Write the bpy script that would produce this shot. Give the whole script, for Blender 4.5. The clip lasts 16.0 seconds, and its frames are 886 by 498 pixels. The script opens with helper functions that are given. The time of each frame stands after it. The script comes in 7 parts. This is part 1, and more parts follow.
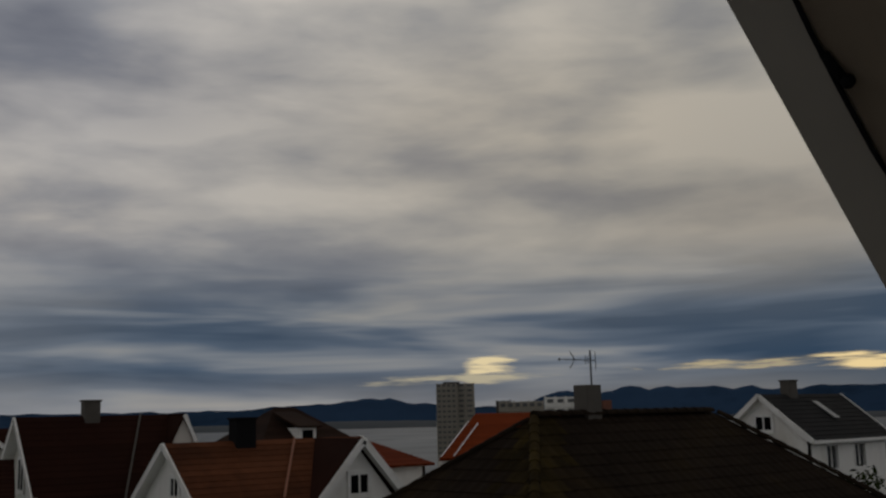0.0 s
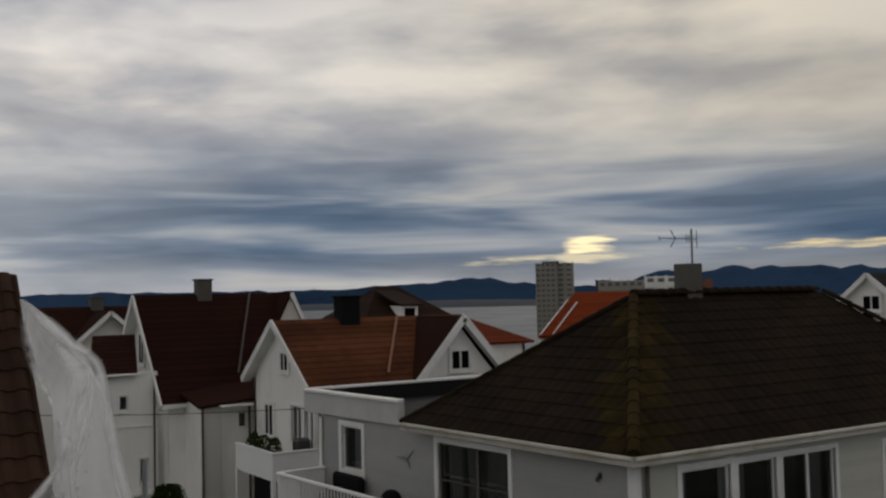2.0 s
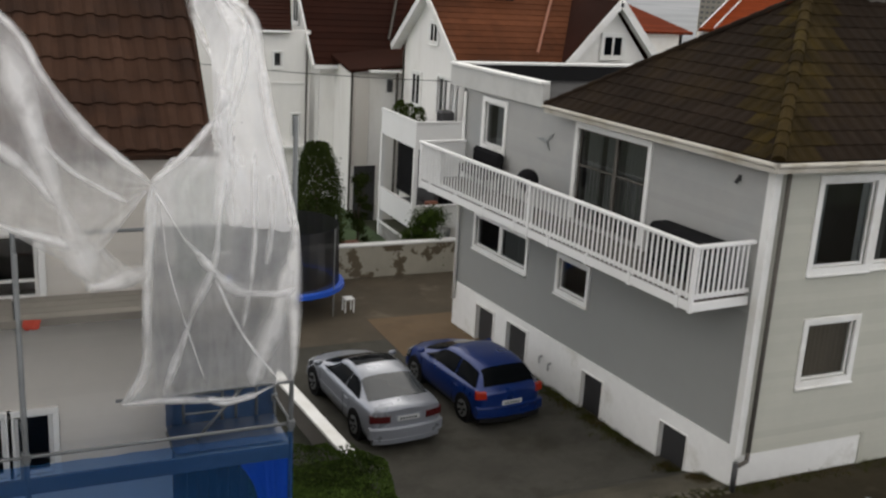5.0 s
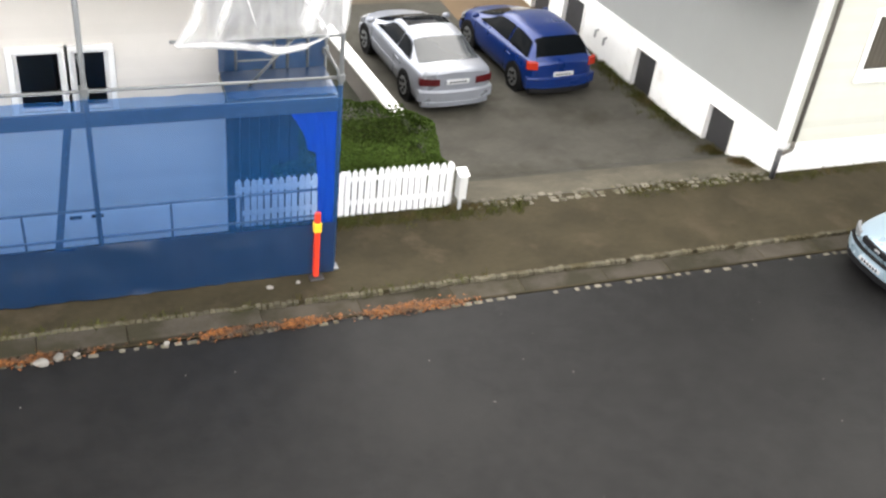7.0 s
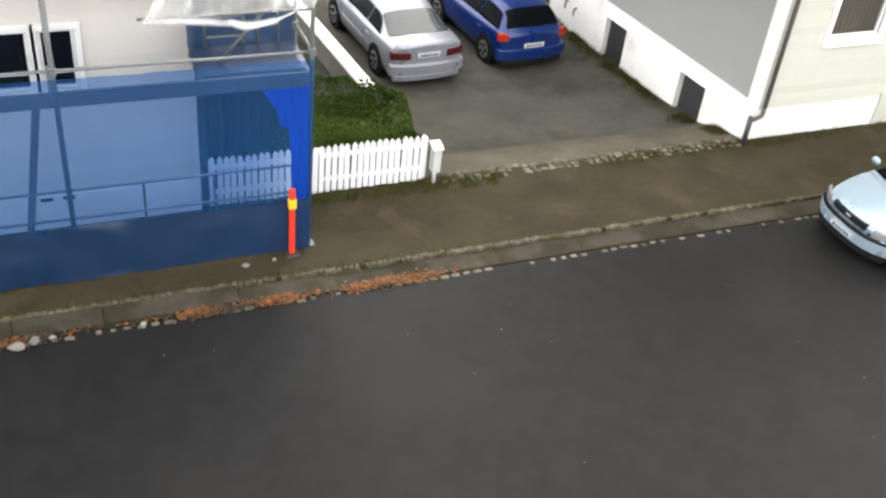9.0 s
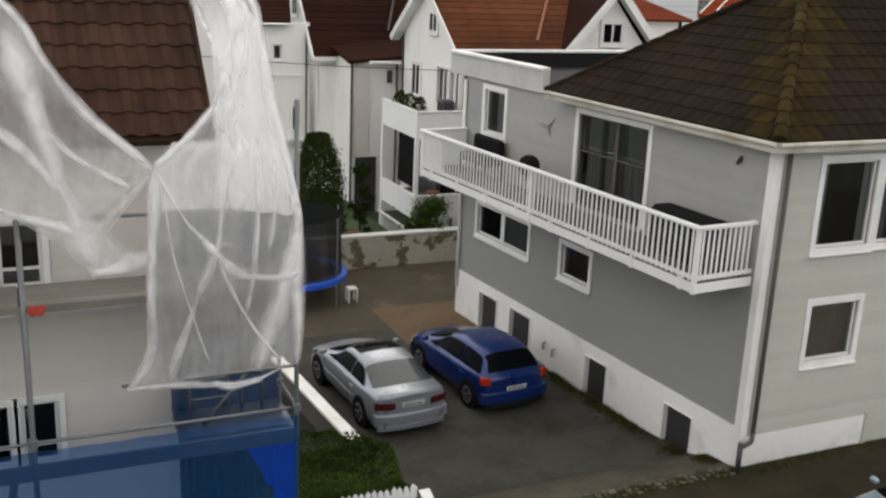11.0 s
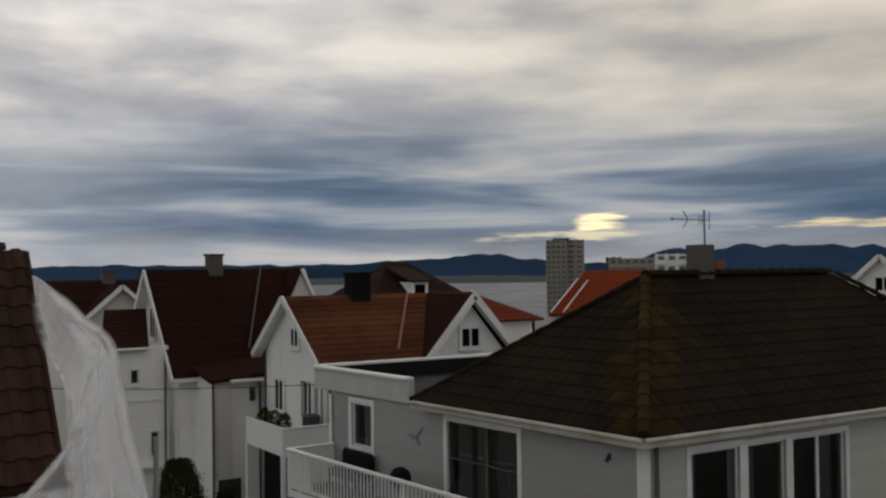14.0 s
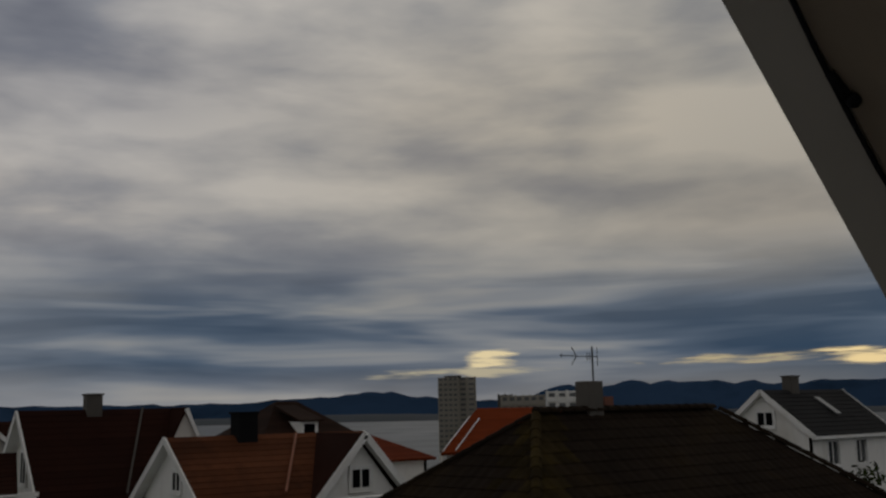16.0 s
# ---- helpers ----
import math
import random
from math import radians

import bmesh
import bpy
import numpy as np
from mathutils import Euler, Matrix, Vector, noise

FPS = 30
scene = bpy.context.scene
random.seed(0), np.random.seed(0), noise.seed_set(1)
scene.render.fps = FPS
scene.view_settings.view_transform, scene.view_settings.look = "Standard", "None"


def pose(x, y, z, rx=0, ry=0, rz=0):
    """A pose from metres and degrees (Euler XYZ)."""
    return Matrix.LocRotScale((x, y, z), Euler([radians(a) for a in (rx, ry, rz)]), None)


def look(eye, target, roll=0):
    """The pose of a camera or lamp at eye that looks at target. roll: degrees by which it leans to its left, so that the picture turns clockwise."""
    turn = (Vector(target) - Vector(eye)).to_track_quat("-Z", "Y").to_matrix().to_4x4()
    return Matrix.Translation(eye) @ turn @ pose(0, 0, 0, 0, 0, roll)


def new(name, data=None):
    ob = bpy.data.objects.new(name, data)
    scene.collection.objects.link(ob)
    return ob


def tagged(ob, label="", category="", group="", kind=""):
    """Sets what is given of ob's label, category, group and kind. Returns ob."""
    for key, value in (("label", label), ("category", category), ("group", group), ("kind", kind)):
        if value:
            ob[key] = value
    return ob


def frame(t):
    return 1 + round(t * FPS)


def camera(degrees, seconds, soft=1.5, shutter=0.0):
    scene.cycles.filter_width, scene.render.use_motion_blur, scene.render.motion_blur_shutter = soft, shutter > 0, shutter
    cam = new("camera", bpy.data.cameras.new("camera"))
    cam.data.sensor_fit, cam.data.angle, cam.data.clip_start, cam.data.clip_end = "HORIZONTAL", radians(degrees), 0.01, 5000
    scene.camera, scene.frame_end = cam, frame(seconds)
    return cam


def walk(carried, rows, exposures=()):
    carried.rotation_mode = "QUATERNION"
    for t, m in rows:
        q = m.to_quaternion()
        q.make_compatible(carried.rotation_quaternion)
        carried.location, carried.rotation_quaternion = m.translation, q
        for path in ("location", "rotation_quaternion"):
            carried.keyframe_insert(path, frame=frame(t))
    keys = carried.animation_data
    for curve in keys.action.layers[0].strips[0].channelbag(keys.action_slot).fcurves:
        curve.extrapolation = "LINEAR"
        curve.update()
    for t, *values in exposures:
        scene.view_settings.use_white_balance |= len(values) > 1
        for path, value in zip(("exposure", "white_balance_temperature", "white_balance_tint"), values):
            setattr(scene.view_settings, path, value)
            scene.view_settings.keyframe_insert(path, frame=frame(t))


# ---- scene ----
cam = camera(47.6, 16.0, soft=2.4)
EYE = Vector((0.0, 0.0, 9.5))
# seconds, yaw to the left of the street's crosswise axis, pitch, roll, and the sway of the hand from the eye's usual place
TURNS = [
    (0.0, -38.21, 9.42, -1.40, 0.041, 0.062, 0.020),
    (0.5, -37.48, 7.89, -1.07, 0.034, 0.050, 0.029),
    (1.0, -36.05, 6.24, -2.77, 0.031, 0.030, 0.035),
    (1.5, -35.01, 5.08, -2.09, 0.025, 0.021, 0.022),
    (2.0, -32.40, 2.73, -1.30, -0.007, -0.006, 0.006),
    (2.5, -30.44, 0.42, -0.97, -0.020, -0.025, -0.008),
    (3.0, -28.26, -0.65, -0.06, -0.019, -0.021, 0.000),
    (3.2, -27.79, -0.97, 0.55, -0.012, -0.020, 0.001),
    (5.3, -24.19, -18.38, 3.94, 0.010, 0.020, 0.029),
    (5.5, -24.10, -20.10, 4.35, 0.016, 0.029, 0.022),
    (6.0, -23.85, -24.81, 4.43, 0.005, 0.002, -0.013),
    (6.5, -23.18, -29.47, 4.80, 0.004, -0.019, -0.035),
    (7.0, -23.27, -34.44, 6.97, -0.004, -0.032, -0.049),
    (7.5, -23.36, -38.49, 6.50, -0.016, -0.041, -0.048),
    (8.0, -22.65, -38.66, 5.28, -0.032, -0.034, -0.041),
    (8.2, -23.82, -39.57, 5.93, -0.038, -0.037, -0.046),
    (10.3, -23.99, -22.49, 3.98, -0.039, -0.055, -0.142),
    (10.5, -23.92, -20.56, 3.82, -0.031, -0.054, -0.139),
    (11.0, -24.38, -15.91, 2.49, -0.025, -0.060, -0.130),
    (11.5, -25.60, -11.62, 1.17, -0.007, -0.066, -0.101),
    (12.0, -25.41, -7.17, 1.01, -0.016, -0.032, -0.021),
    (12.5, -25.59, -2.78, 0.05, -0.027, -0.002, 0.044),
    (13.0, -27.94, -1.05, 0.44, 0.008, 0.014, 0.086),
    (13.5, -29.85, -0.23, -1.03, 0.002, 0.020, 0.084),
    (14.0, -31.78, 1.35, -0.74, 0.003, 0.042, 0.081),
    (14.5, -34.94, 4.75, -2.17, 0.024, 0.060, 0.101),
    (15.0, -35.70, 5.49, -3.15, 0.039, 0.055, 0.086),
    (15.5, -37.17, 7.34, -1.14, 0.034, 0.064, 0.083),
    (16.0, -38.08, 9.06, -1.22, 0.044, 0.064, 0.076),
]


def turned(yaw, pitch, roll, sway):
    yaw, pitch = radians(yaw), radians(pitch)
    ahead = Vector((-math.sin(yaw) * math.cos(pitch), math.cos(yaw) * math.cos(pitch), math.sin(pitch)))
    eye = EYE + Vector(sway)
    return look(eye, eye + ahead, roll)


EXPO = [(0.0, -1.78), (0.5, -1.8), (1.0, -1.72), (1.5, -1.48), (2.0, -1.05), (2.5, -0.58), (3.2, -0.25), (5.3, 0.66), (6.0, 1.15), (6.5, 1.68), (7.0, 2.4), (8.2, 2.6), (10.3, 1.0), (11.0, 0.66), (11.6, 0.52), (12.0, 0.27), (12.5, -0.06), (13.2, -0.33), (14.0, -0.92), (14.5, -1.42), (15.2, -1.72), (16.0, -1.8)]
walk(cam, [(t, turned(a, b, c, sway)) for t, a, b, c, *sway in TURNS], EXPO)

# ---- world and light ----
world = bpy.data.worlds.new("overcast")
scene.world = world
world.use_nodes = True


class Nodes:
    """Short words for building a node tree."""

    def __init__(self, tree):
        self.tree, self.nodes, self.links = tree, tree.nodes, tree.links

    def add(self, kind, **settings):
        n = self.nodes.new(kind)
        for key, value in settings.items():
            if key in n.inputs:
                self.put(n.inputs[key], value)
        return n

    def put(self, socket, value):
        if isinstance(value, bpy.types.NodeSocket):
            self.links.new(value, socket)
        else:
            socket.default_value = value

    def math(self, op, a, b=0.0, clamp=False):
        n = self.nodes.new("ShaderNodeMath")
        n.operation, n.use_clamp = op, clamp
        self.put(n.inputs[0], a), self.put(n.inputs[1], b)
        return n.outputs[0]

    def mix(self, fac, a, b, blend="MIX"):
        n = self.nodes.new("ShaderNodeMix")
        n.data_type, n.blend_type = "RGBA", blend
        self.put(n.inputs[0], fac), self.put(n.inputs[6], a), self.put(n.inputs[7], b)
        return n.outputs[2]

    def ramp(self, fac, stops):
        n = self.nodes.new("ShaderNodeValToRGB")
        r = n.color_ramp
        while len(r.elements) < len(stops):
            r.elements.new(0.5)
        for e, (p, c) in zip(r.elements, stops):
            e.position = p
            e.color = c if len(c) == 4 else (*c, 1)
        self.put(n.inputs[0], fac)
        return n.outputs[0]

    def noise(self, vector, scale, detail=4.0, rough=0.55, distort=0.0):
        n = self.nodes.new("ShaderNodeTexNoise")
        self.put(n.inputs["Vector"], vector)
        n.inputs["Scale"].default_value, n.inputs["Detail"].default_value = scale, detail
        n.inputs["Roughness"].default_value, n.inputs["Distortion"].default_value = rough, distort
        return n.outputs["Fac"]

    def mapping(self, vector, scale=(1, 1, 1), rot=(0, 0, 0), loc=(0, 0, 0)):
        n = self.nodes.new("ShaderNodeMapping")
        self.put(n.inputs["Vector"], vector)
        n.inputs["Scale"].default_value, n.inputs["Rotation"].default_value, n.inputs["Location"].default_value = scale, rot, loc
        return n.outputs[0]


SUN_AZ = radians(41)
wn = Nodes(world.node_tree)
wn.nodes.clear()
sky = wn.nodes.new("ShaderNodeTexSky")
sky.sky_type, sky.sun_disc = "NISHITA", False
sky.sun_elevation, sky.sun_rotation = radians(16), SUN_AZ
ray_to = wn.nodes.new("ShaderNodeTexCoord").outputs["Generated"]
sep = wn.add("ShaderNodeSeparateXYZ", Vector=ray_to)
dx, dy, dz = sep.outputs
up = wn.math("MAXIMUM", dz, 0.0)
# a deck of soft clouds, drawn out sideways
soft_at = wn.add("ShaderNodeCombineXYZ", X=dx, Y=dy, Z=wn.math("MULTIPLY", dz, 2.7))
long_at = wn.add("ShaderNodeCombineXYZ", X=dx, Y=dy, Z=wn.math("MULTIPLY", dz, 3.6))
big = wn.noise(wn.mapping(soft_at.outputs[0], loc=(0.35, 0.1, 0.42)), 2.9, 4.0, 0.48, 0.15)
fine = wn.noise(wn.mapping(long_at.outputs[0], loc=(3.1, 1.7, 0.0)), 6.0, 5.0, 0.5, 0.2)
body_fac = wn.math("ADD", wn.math("MULTIPLY", big, 0.6), wn.math("MULTIPLY", fine, 0.4))
warm_side = wn.math("ADD", wn.math("MULTIPLY", dx, 0.75), wn.math("MULTIPLY", dy, 0.3))
cool = wn.ramp(body_fac, [(0.36, (0.35, 0.365, 0.42)), (0.45, (0.50, 0.51, 0.55)), (0.52, (0.72, 0.70, 0.69)), (0.61, (0.98, 0.93, 0.87))])
warm = wn.ramp(body_fac, [(0.38, (0.32, 0.325, 0.35)), (0.46, (0.46, 0.45, 0.43)), (0.53, (0.60, 0.57, 0.51)), (0.62, (0.76, 0.70, 0.60))])
cloud = wn.mix(wn.ramp(warm_side, [(0.5, (0, 0, 0)), (0.78, (1, 1, 1))]), cool, warm)
# towards the horizon the deck turns into dark blue streaks with paler bands
streak = wn.add("ShaderNodeCombineXYZ", X=wn.math("MULTIPLY", dx, 4.0), Y=wn.math("MULTIPLY", dy, 4.0), Z=wn.math("MULTIPLY", dz, 40.0))
bands = wn.noise(streak.outputs[0], 0.8, 3.0, 0.5, 0.3)
low = wn.ramp(bands, [(0.39, (0.034, 0.094, 0.185)), (0.51, (0.120, 0.188, 0.290)), (0.6, (0.31, 0.36, 0.43)), (0.71, (0.55, 0.55, 0.54))])
near_horizon = wn.ramp(dz, [(0.0, (0.5, 0.5, 0.5)), (0.05, (1.0, 1.0, 1.0)), (0.1, (0.9, 0.9, 0.9)), (0.17, (0, 0, 0))])
under_sun = wn.ramp(warm_side, [(0.3, (0.62, 0.62, 0.62)), (0.58, (1, 1, 1))])
color = wn.mix(wn.math("MULTIPLY", near_horizon, under_sun), cloud, low)


def gap(color, az, el, half_az, half_el, tint):
    """A break in the clouds above the evening sun, ragged by noise."""
    a, e = radians(az), radians(el)
    side = wn.math("ADD", wn.math("MULTIPLY", dx, math.cos(a)), wn.math("MULTIPLY", dy, -math.sin(a)))
    ahead = wn.math("GREATER_THAN", wn.math("ADD", wn.math("MULTIPLY", dx, math.sin(a)), wn.math("MULTIPLY", dy, math.cos(a))), 0.0)
    u = wn.math("DIVIDE", side, radians(half_az))
    v = wn.math("DIVIDE", wn.math("SUBTRACT", dz, math.sin(e)), radians(half_el))
    r = wn.math("ADD", wn.math("POWER", wn.math("ABSOLUTE", u), 2.0), wn.math("POWER", wn.math("ABSOLUTE", v), 2.0))
    rag = wn.math("MULTIPLY", wn.math("SUBTRACT", wn.noise(streak.outputs[0], 3.4, 5.0), 0.5), 5.0)
    m = wn.math("SUBTRACT", 1.0, wn.math("ADD", r, rag), clamp=True)
    m = wn.math("MULTIPLY", wn.math("POWER", m, 1.7), ahead)
    return wn.mix(m, color, tint)


color = gap(color, 39.0, 2.0, 6.5, 0.3, (0.80, 0.72, 0.52, 1))
color = gap(color, 40.8, 2.75, 1.6, 0.5, (1.45, 1.2, 0.72, 1))
color = gap(color, 55.5, 2.4, 6.0, 0.3, (0.9, 0.74, 0.45, 1))
color = gap(color, 61.0, 2.35, 3.2, 0.6, (1.7, 1.3, 0.66, 1))
color = wn.mix(wn.ramp(dz, [(0.4, (0, 0, 0)), (0.75, (0.8, 0.8, 0.8))]), color, (0.66, 0.635, 0.595, 1))


def veil(color, az, el, half_az, half_el, gain):
    """A broad darker or paler stretch of the cloud deck."""
    a, e = radians(az), radians(el)
    side = wn.math("ADD", wn.math("MULTIPLY", dx, math.cos(a)), wn.math("MULTIPLY", dy, -math.sin(a)))
    u = wn.math("DIVIDE", side, math.sin(radians(half_az)))
    v = wn.math("DIVIDE", wn.math("SUBTRACT", dz, math.sin(e)), math.sin(radians(half_el)))
    r = wn.math("ADD", wn.math("MULTIPLY", u, u), wn.math("MULTIPLY", v, v))
    r = wn.math("ADD", r, wn.math("MULTIPLY", wn.math("SUBTRACT", big, 0.5), 3.0))
    m = wn.math("DIVIDE", 1.0, wn.math("ADD", 1.0, wn.math("MULTIPLY", wn.math("MAXIMUM", r, 0.0), wn.math("MAXIMUM", r, 0.0))))
    return wn.mix(m, color, wn.mix(1.0, color, (*gain, 1), "MULTIPLY"))


color = veil(color, 19, 18, 10, 3.4, (0.62, 0.64, 0.70))
color = veil(color, 23, 6.2, 11, 1.7, (0.86, 0.88, 0.90))
color = veil(color, 57, 10.5, 9, 2.4, (0.78, 0.77, 0.78))
color = veil(color, 12, 11, 8, 2.2, (1.12, 1.08, 1.02))
color = veil(color, 43, 16, 11, 4.0, (1.10, 1.06, 1.0))
thin = wn.math("SUBTRACT", 1.0, wn.math("MULTIPLY", wn.ramp(dz, [(0.4, (0, 0, 0)), (0.8, (1, 1, 1))]), 0.42))
overhead = wn.math("MULTIPLY", 1.75, thin)
sunward = wn.math("ADD", wn.math("MULTIPLY", dx, math.sin(SUN_AZ)), wn.math("MULTIPLY", dy, math.cos(SUN_AZ)))
overhead = wn.math("MULTIPLY", overhead, wn.math("ADD", 0.95, wn.math("MULTIPLY", wn.math("MULTIPLY", wn.math("MAXIMUM", sunward, 0.0), wn.math("POWER", up, 2.0)), 0.9)))
color = wn.mix(1.0, color, overhead, "MULTIPLY")
cover = wn.mix(0.985, wn.mix(1.0, sky.outputs[0], (0.12, 0.12, 0.12, 1), "MULTIPLY"), color)
back = wn.add("ShaderNodeBackground", Color=cover, Strength=1.0)
wn.links.new(back.outputs[0], wn.add("ShaderNodeOutputWorld").inputs[0])

sun = bpy.data.lights.new("sun", "SUN")
sun.energy, sun.angle, sun.color = 0.4, radians(40), (1.0, 0.95, 0.88)
sun_ob = new("sun", sun)
sun_ob.matrix_world = look((30, 30, 40), (30 - math.sin(SUN_AZ) * 20, 30 - math.cos(SUN_AZ) * 20, 28))

# ---- materials ----


def material(name, color, rough=0.7, metal=0.0, vary=0.12, grain=8.0, bump=0.0, bump_scale=60.0, stain=None, stain_scale=0.6, stain_at=(0.5, 0.68),
             per_piece=0.0, gloss=0.5, stretch=(1, 1, 1)):
    """A surface with variation at two scales, an optional stain colour and fine relief, in metres."""
    m = bpy.data.materials.new(name)
    m.use_nodes = True
    n = Nodes(m.node_tree)
    n.nodes.clear()
    where = n.mapping(n.nodes.new("ShaderNodeNewGeometry").outputs["Position"], scale=stretch)
    c = n.mix(n.noise(where, grain, 5.0, 0.6), tuple(v * (1 - vary) for v in color) + (1,), tuple(min(1, v * (1 + vary)) for v in color) + (1,))
    c = n.mix(n.ramp(n.noise(where, grain * 0.09, 3.0), [(0.35, (0, 0, 0)), (0.65, (1, 1, 1))]), n.mix(1.0, c, (1 - vary, 1 - vary, 1 - vary, 1), "MULTIPLY"), c)
    if stain:
        c = n.mix(n.ramp(n.noise(where, stain_scale, 6.0, 0.62), [(stain_at[0], (0, 0, 0)), (stain_at[1], (1, 1, 1))]), c, (*stain, 1))
    if per_piece:
        r = n.nodes.new("ShaderNodeObjectInfo").outputs["Random"]
        isl = n.nodes.new("ShaderNodeNewGeometry").outputs["Random Per Island"]
        mixed = n.math("FRACT", n.math("ADD", r, isl))
        lo, hi = 1 - per_piece, 1 + per_piece
        c = n.mix(1.0, c, n.ramp(mixed, [(0, (lo, lo, lo)), (1, (hi, hi, hi))]), "MULTIPLY")
    b = n.add("ShaderNodeBsdfPrincipled", Metallic=metal)
    n.put(b.inputs["Base Color"], c)
    n.put(b.inputs["Roughness"], n.math("ADD", n.math("MULTIPLY", n.noise(where, grain * 0.5, 3.0), 0.2), rough - 0.1, clamp=True))
    b.inputs["Specular IOR Level"].default_value = gloss
    if bump:
        bp = n.add("ShaderNodeBump", Height=n.noise(where, bump_scale, 4.0), Strength=bump, Distance=0.01)
        n.links.new(bp.outputs[0], b.inputs["Normal"])
    n.links.new(b.outputs[0], n.add("ShaderNodeOutputMaterial").inputs[0])
    return m


def glass(name, tint=(0.75, 0.8, 0.82), rough=0.02, see=1.0):
    m = bpy.data.materials.new(name)
    m.use_nodes = True
    n = Nodes(m.node_tree)
    n.nodes.clear()
    clear = n.add("ShaderNodeBsdfTransparent", Color=(*[t * see for t in tint], 1))
    shine = n.add("ShaderNodeBsdfGlossy", Roughness=rough)
    fr = n.add("ShaderNodeFresnel", IOR=1.7)
    mx = n.add("ShaderNodeMixShader")
    n.put(mx.inputs[0], fr.outputs[0])
    n.links.new(clear.outputs[0], mx.inputs[1]), n.links.new(shine.outputs[0], mx.inputs[2])
    n.links.new(mx.outputs[0], n.add("ShaderNodeOutputMaterial").inputs[0])
    return m


def film_sheet(name, color, opacity, weave=0.0, glow=0.5, crease=0.0, pleat=False, tint=(1.0, 1.0, 1.0)):
    """A thin translucent sheet: part of the light goes straight through, part is scattered to both sides."""
    m = bpy.data.materials.new(name)
    m.use_nodes = True
    n = Nodes(m.node_tree)
    n.nodes.clear()
    where = n.nodes.new("ShaderNodeNewGeometry").outputs["Position"]
    clear = n.add("ShaderNodeBsdfTransparent", Color=(*tint, 1))
    diff = n.add("ShaderNodeBsdfDiffuse", Color=(*color, 1))
    trans = n.add("ShaderNodeBsdfTranslucent", Color=(*color, 1))
    shine = n.add("ShaderNodeBsdfGlossy", Roughness=0.3)
    body = n.add("ShaderNodeMixShader")
    body.inputs[0].default_value = glow
    n.links.new(diff.outputs[0], body.inputs[1]), n.links.new(trans.outputs[0], body.inputs[2])
    top = n.add("ShaderNodeMixShader")
    top.inputs[0].default_value = 0.12
    n.links.new(body.outputs[0], top.inputs[1]), n.links.new(shine.outputs[0], top.inputs[2])
    o = n.math("ADD", n.math("MULTIPLY", n.math("SUBTRACT", n.noise(where, 3.0, 5.0, 0.6), 0.5), weave), opacity, clamp=True)
    if crease:
        line = 0.0
        for lean, size, seed in ((0.25, 1.5, 0.0), (-0.45, 1.1, 4.0), (0.9, 0.9, 9.0)):
            ridge = n.noise(n.mapping(where, scale=(1.6, 0.8, 0.28), rot=(0, lean, 0), loc=(seed, 0, seed)), size, 3.0, 0.45, 0.3)
            ridge = n.math("ABSOLUTE", n.math("SUBTRACT", ridge, 0.5))
            line = n.math("ADD", line, n.math("SUBTRACT", 1.0, n.math("MULTIPLY", ridge, 22.0), clamp=True))
        line = n.math("MINIMUM", line, 1.0)
        o = n.math("ADD", o, n.math("MULTIPLY", line, crease), clamp=True)
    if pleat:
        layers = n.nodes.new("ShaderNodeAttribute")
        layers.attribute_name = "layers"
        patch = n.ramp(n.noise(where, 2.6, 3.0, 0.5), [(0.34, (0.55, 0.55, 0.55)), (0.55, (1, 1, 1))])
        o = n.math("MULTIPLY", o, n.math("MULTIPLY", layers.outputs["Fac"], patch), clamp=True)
    mx = n.add("ShaderNodeMixShader")
    n.put(mx.inputs[0], o)
    n.links.new(clear.outputs[0], mx.inputs[1]), n.links.new(top.outputs[0], mx.inputs[2])
    n.links.new(mx.outputs[0], n.add("ShaderNodeOutputMaterial").inputs[0])
    return m


ASPHALT = material("asphalt", (0.0132, 0.0129, 0.0130), 0.5, vary=0.25, grain=30, bump=0.35, bump_scale=120, stain=(0.0158, 0.0153, 0.0150), stain_scale=0.35, gloss=0.09)
DRIVE = material("old_asphalt", (0.066, 0.063, 0.053), 0.85, vary=0.25, grain=14, bump=0.4, bump_scale=90, stain=(0.033, 0.031, 0.022), stain_scale=0.5, gloss=0.15)
PAVE = material("pavement_asphalt", (0.041, 0.034, 0.020), 0.9, vary=0.3, grain=10, bump=0.4, bump_scale=80, stain=(0.056, 0.044, 0.028), stain_scale=1.1, stain_at=(0.56, 0.72), gloss=0.12)
YARD = material("yard_concrete", (0.075, 0.058, 0.036), 0.9, vary=0.25, grain=6, bump=0.3, stain=(0.14, 0.115, 0.08), stain_scale=0.6, stain_at=(0.55, 0.7))
GROUND = material("ground", (0.06, 0.07, 0.035), 0.95, vary=0.4, grain=3, bump=0.5, bump_scale=30, stain=(0.05, 0.04, 0.03), stain_scale=0.1)
LAWN = material("lawn", (0.05, 0.085, 0.03), 0.95, vary=0.4, grain=8, bump=0.6, bump_scale=40)
STONE = material("kerb_granite", (0.052, 0.045, 0.035), 0.85, vary=0.2, grain=25, bump=0.5, bump_scale=50, per_piece=0.2, stain=(0.026, 0.023, 0.014), stain_scale=1.2, stain_at=(0.42, 0.6), gloss=0.15)
COBBLE = material("cobble", (0.130, 0.117, 0.088), 0.85, vary=0.3, grain=25, bump=0.5, per_piece=0.35, stain=(0.06, 0.053, 0.028), stain_scale=2.5, stain_at=(0.5, 0.6))
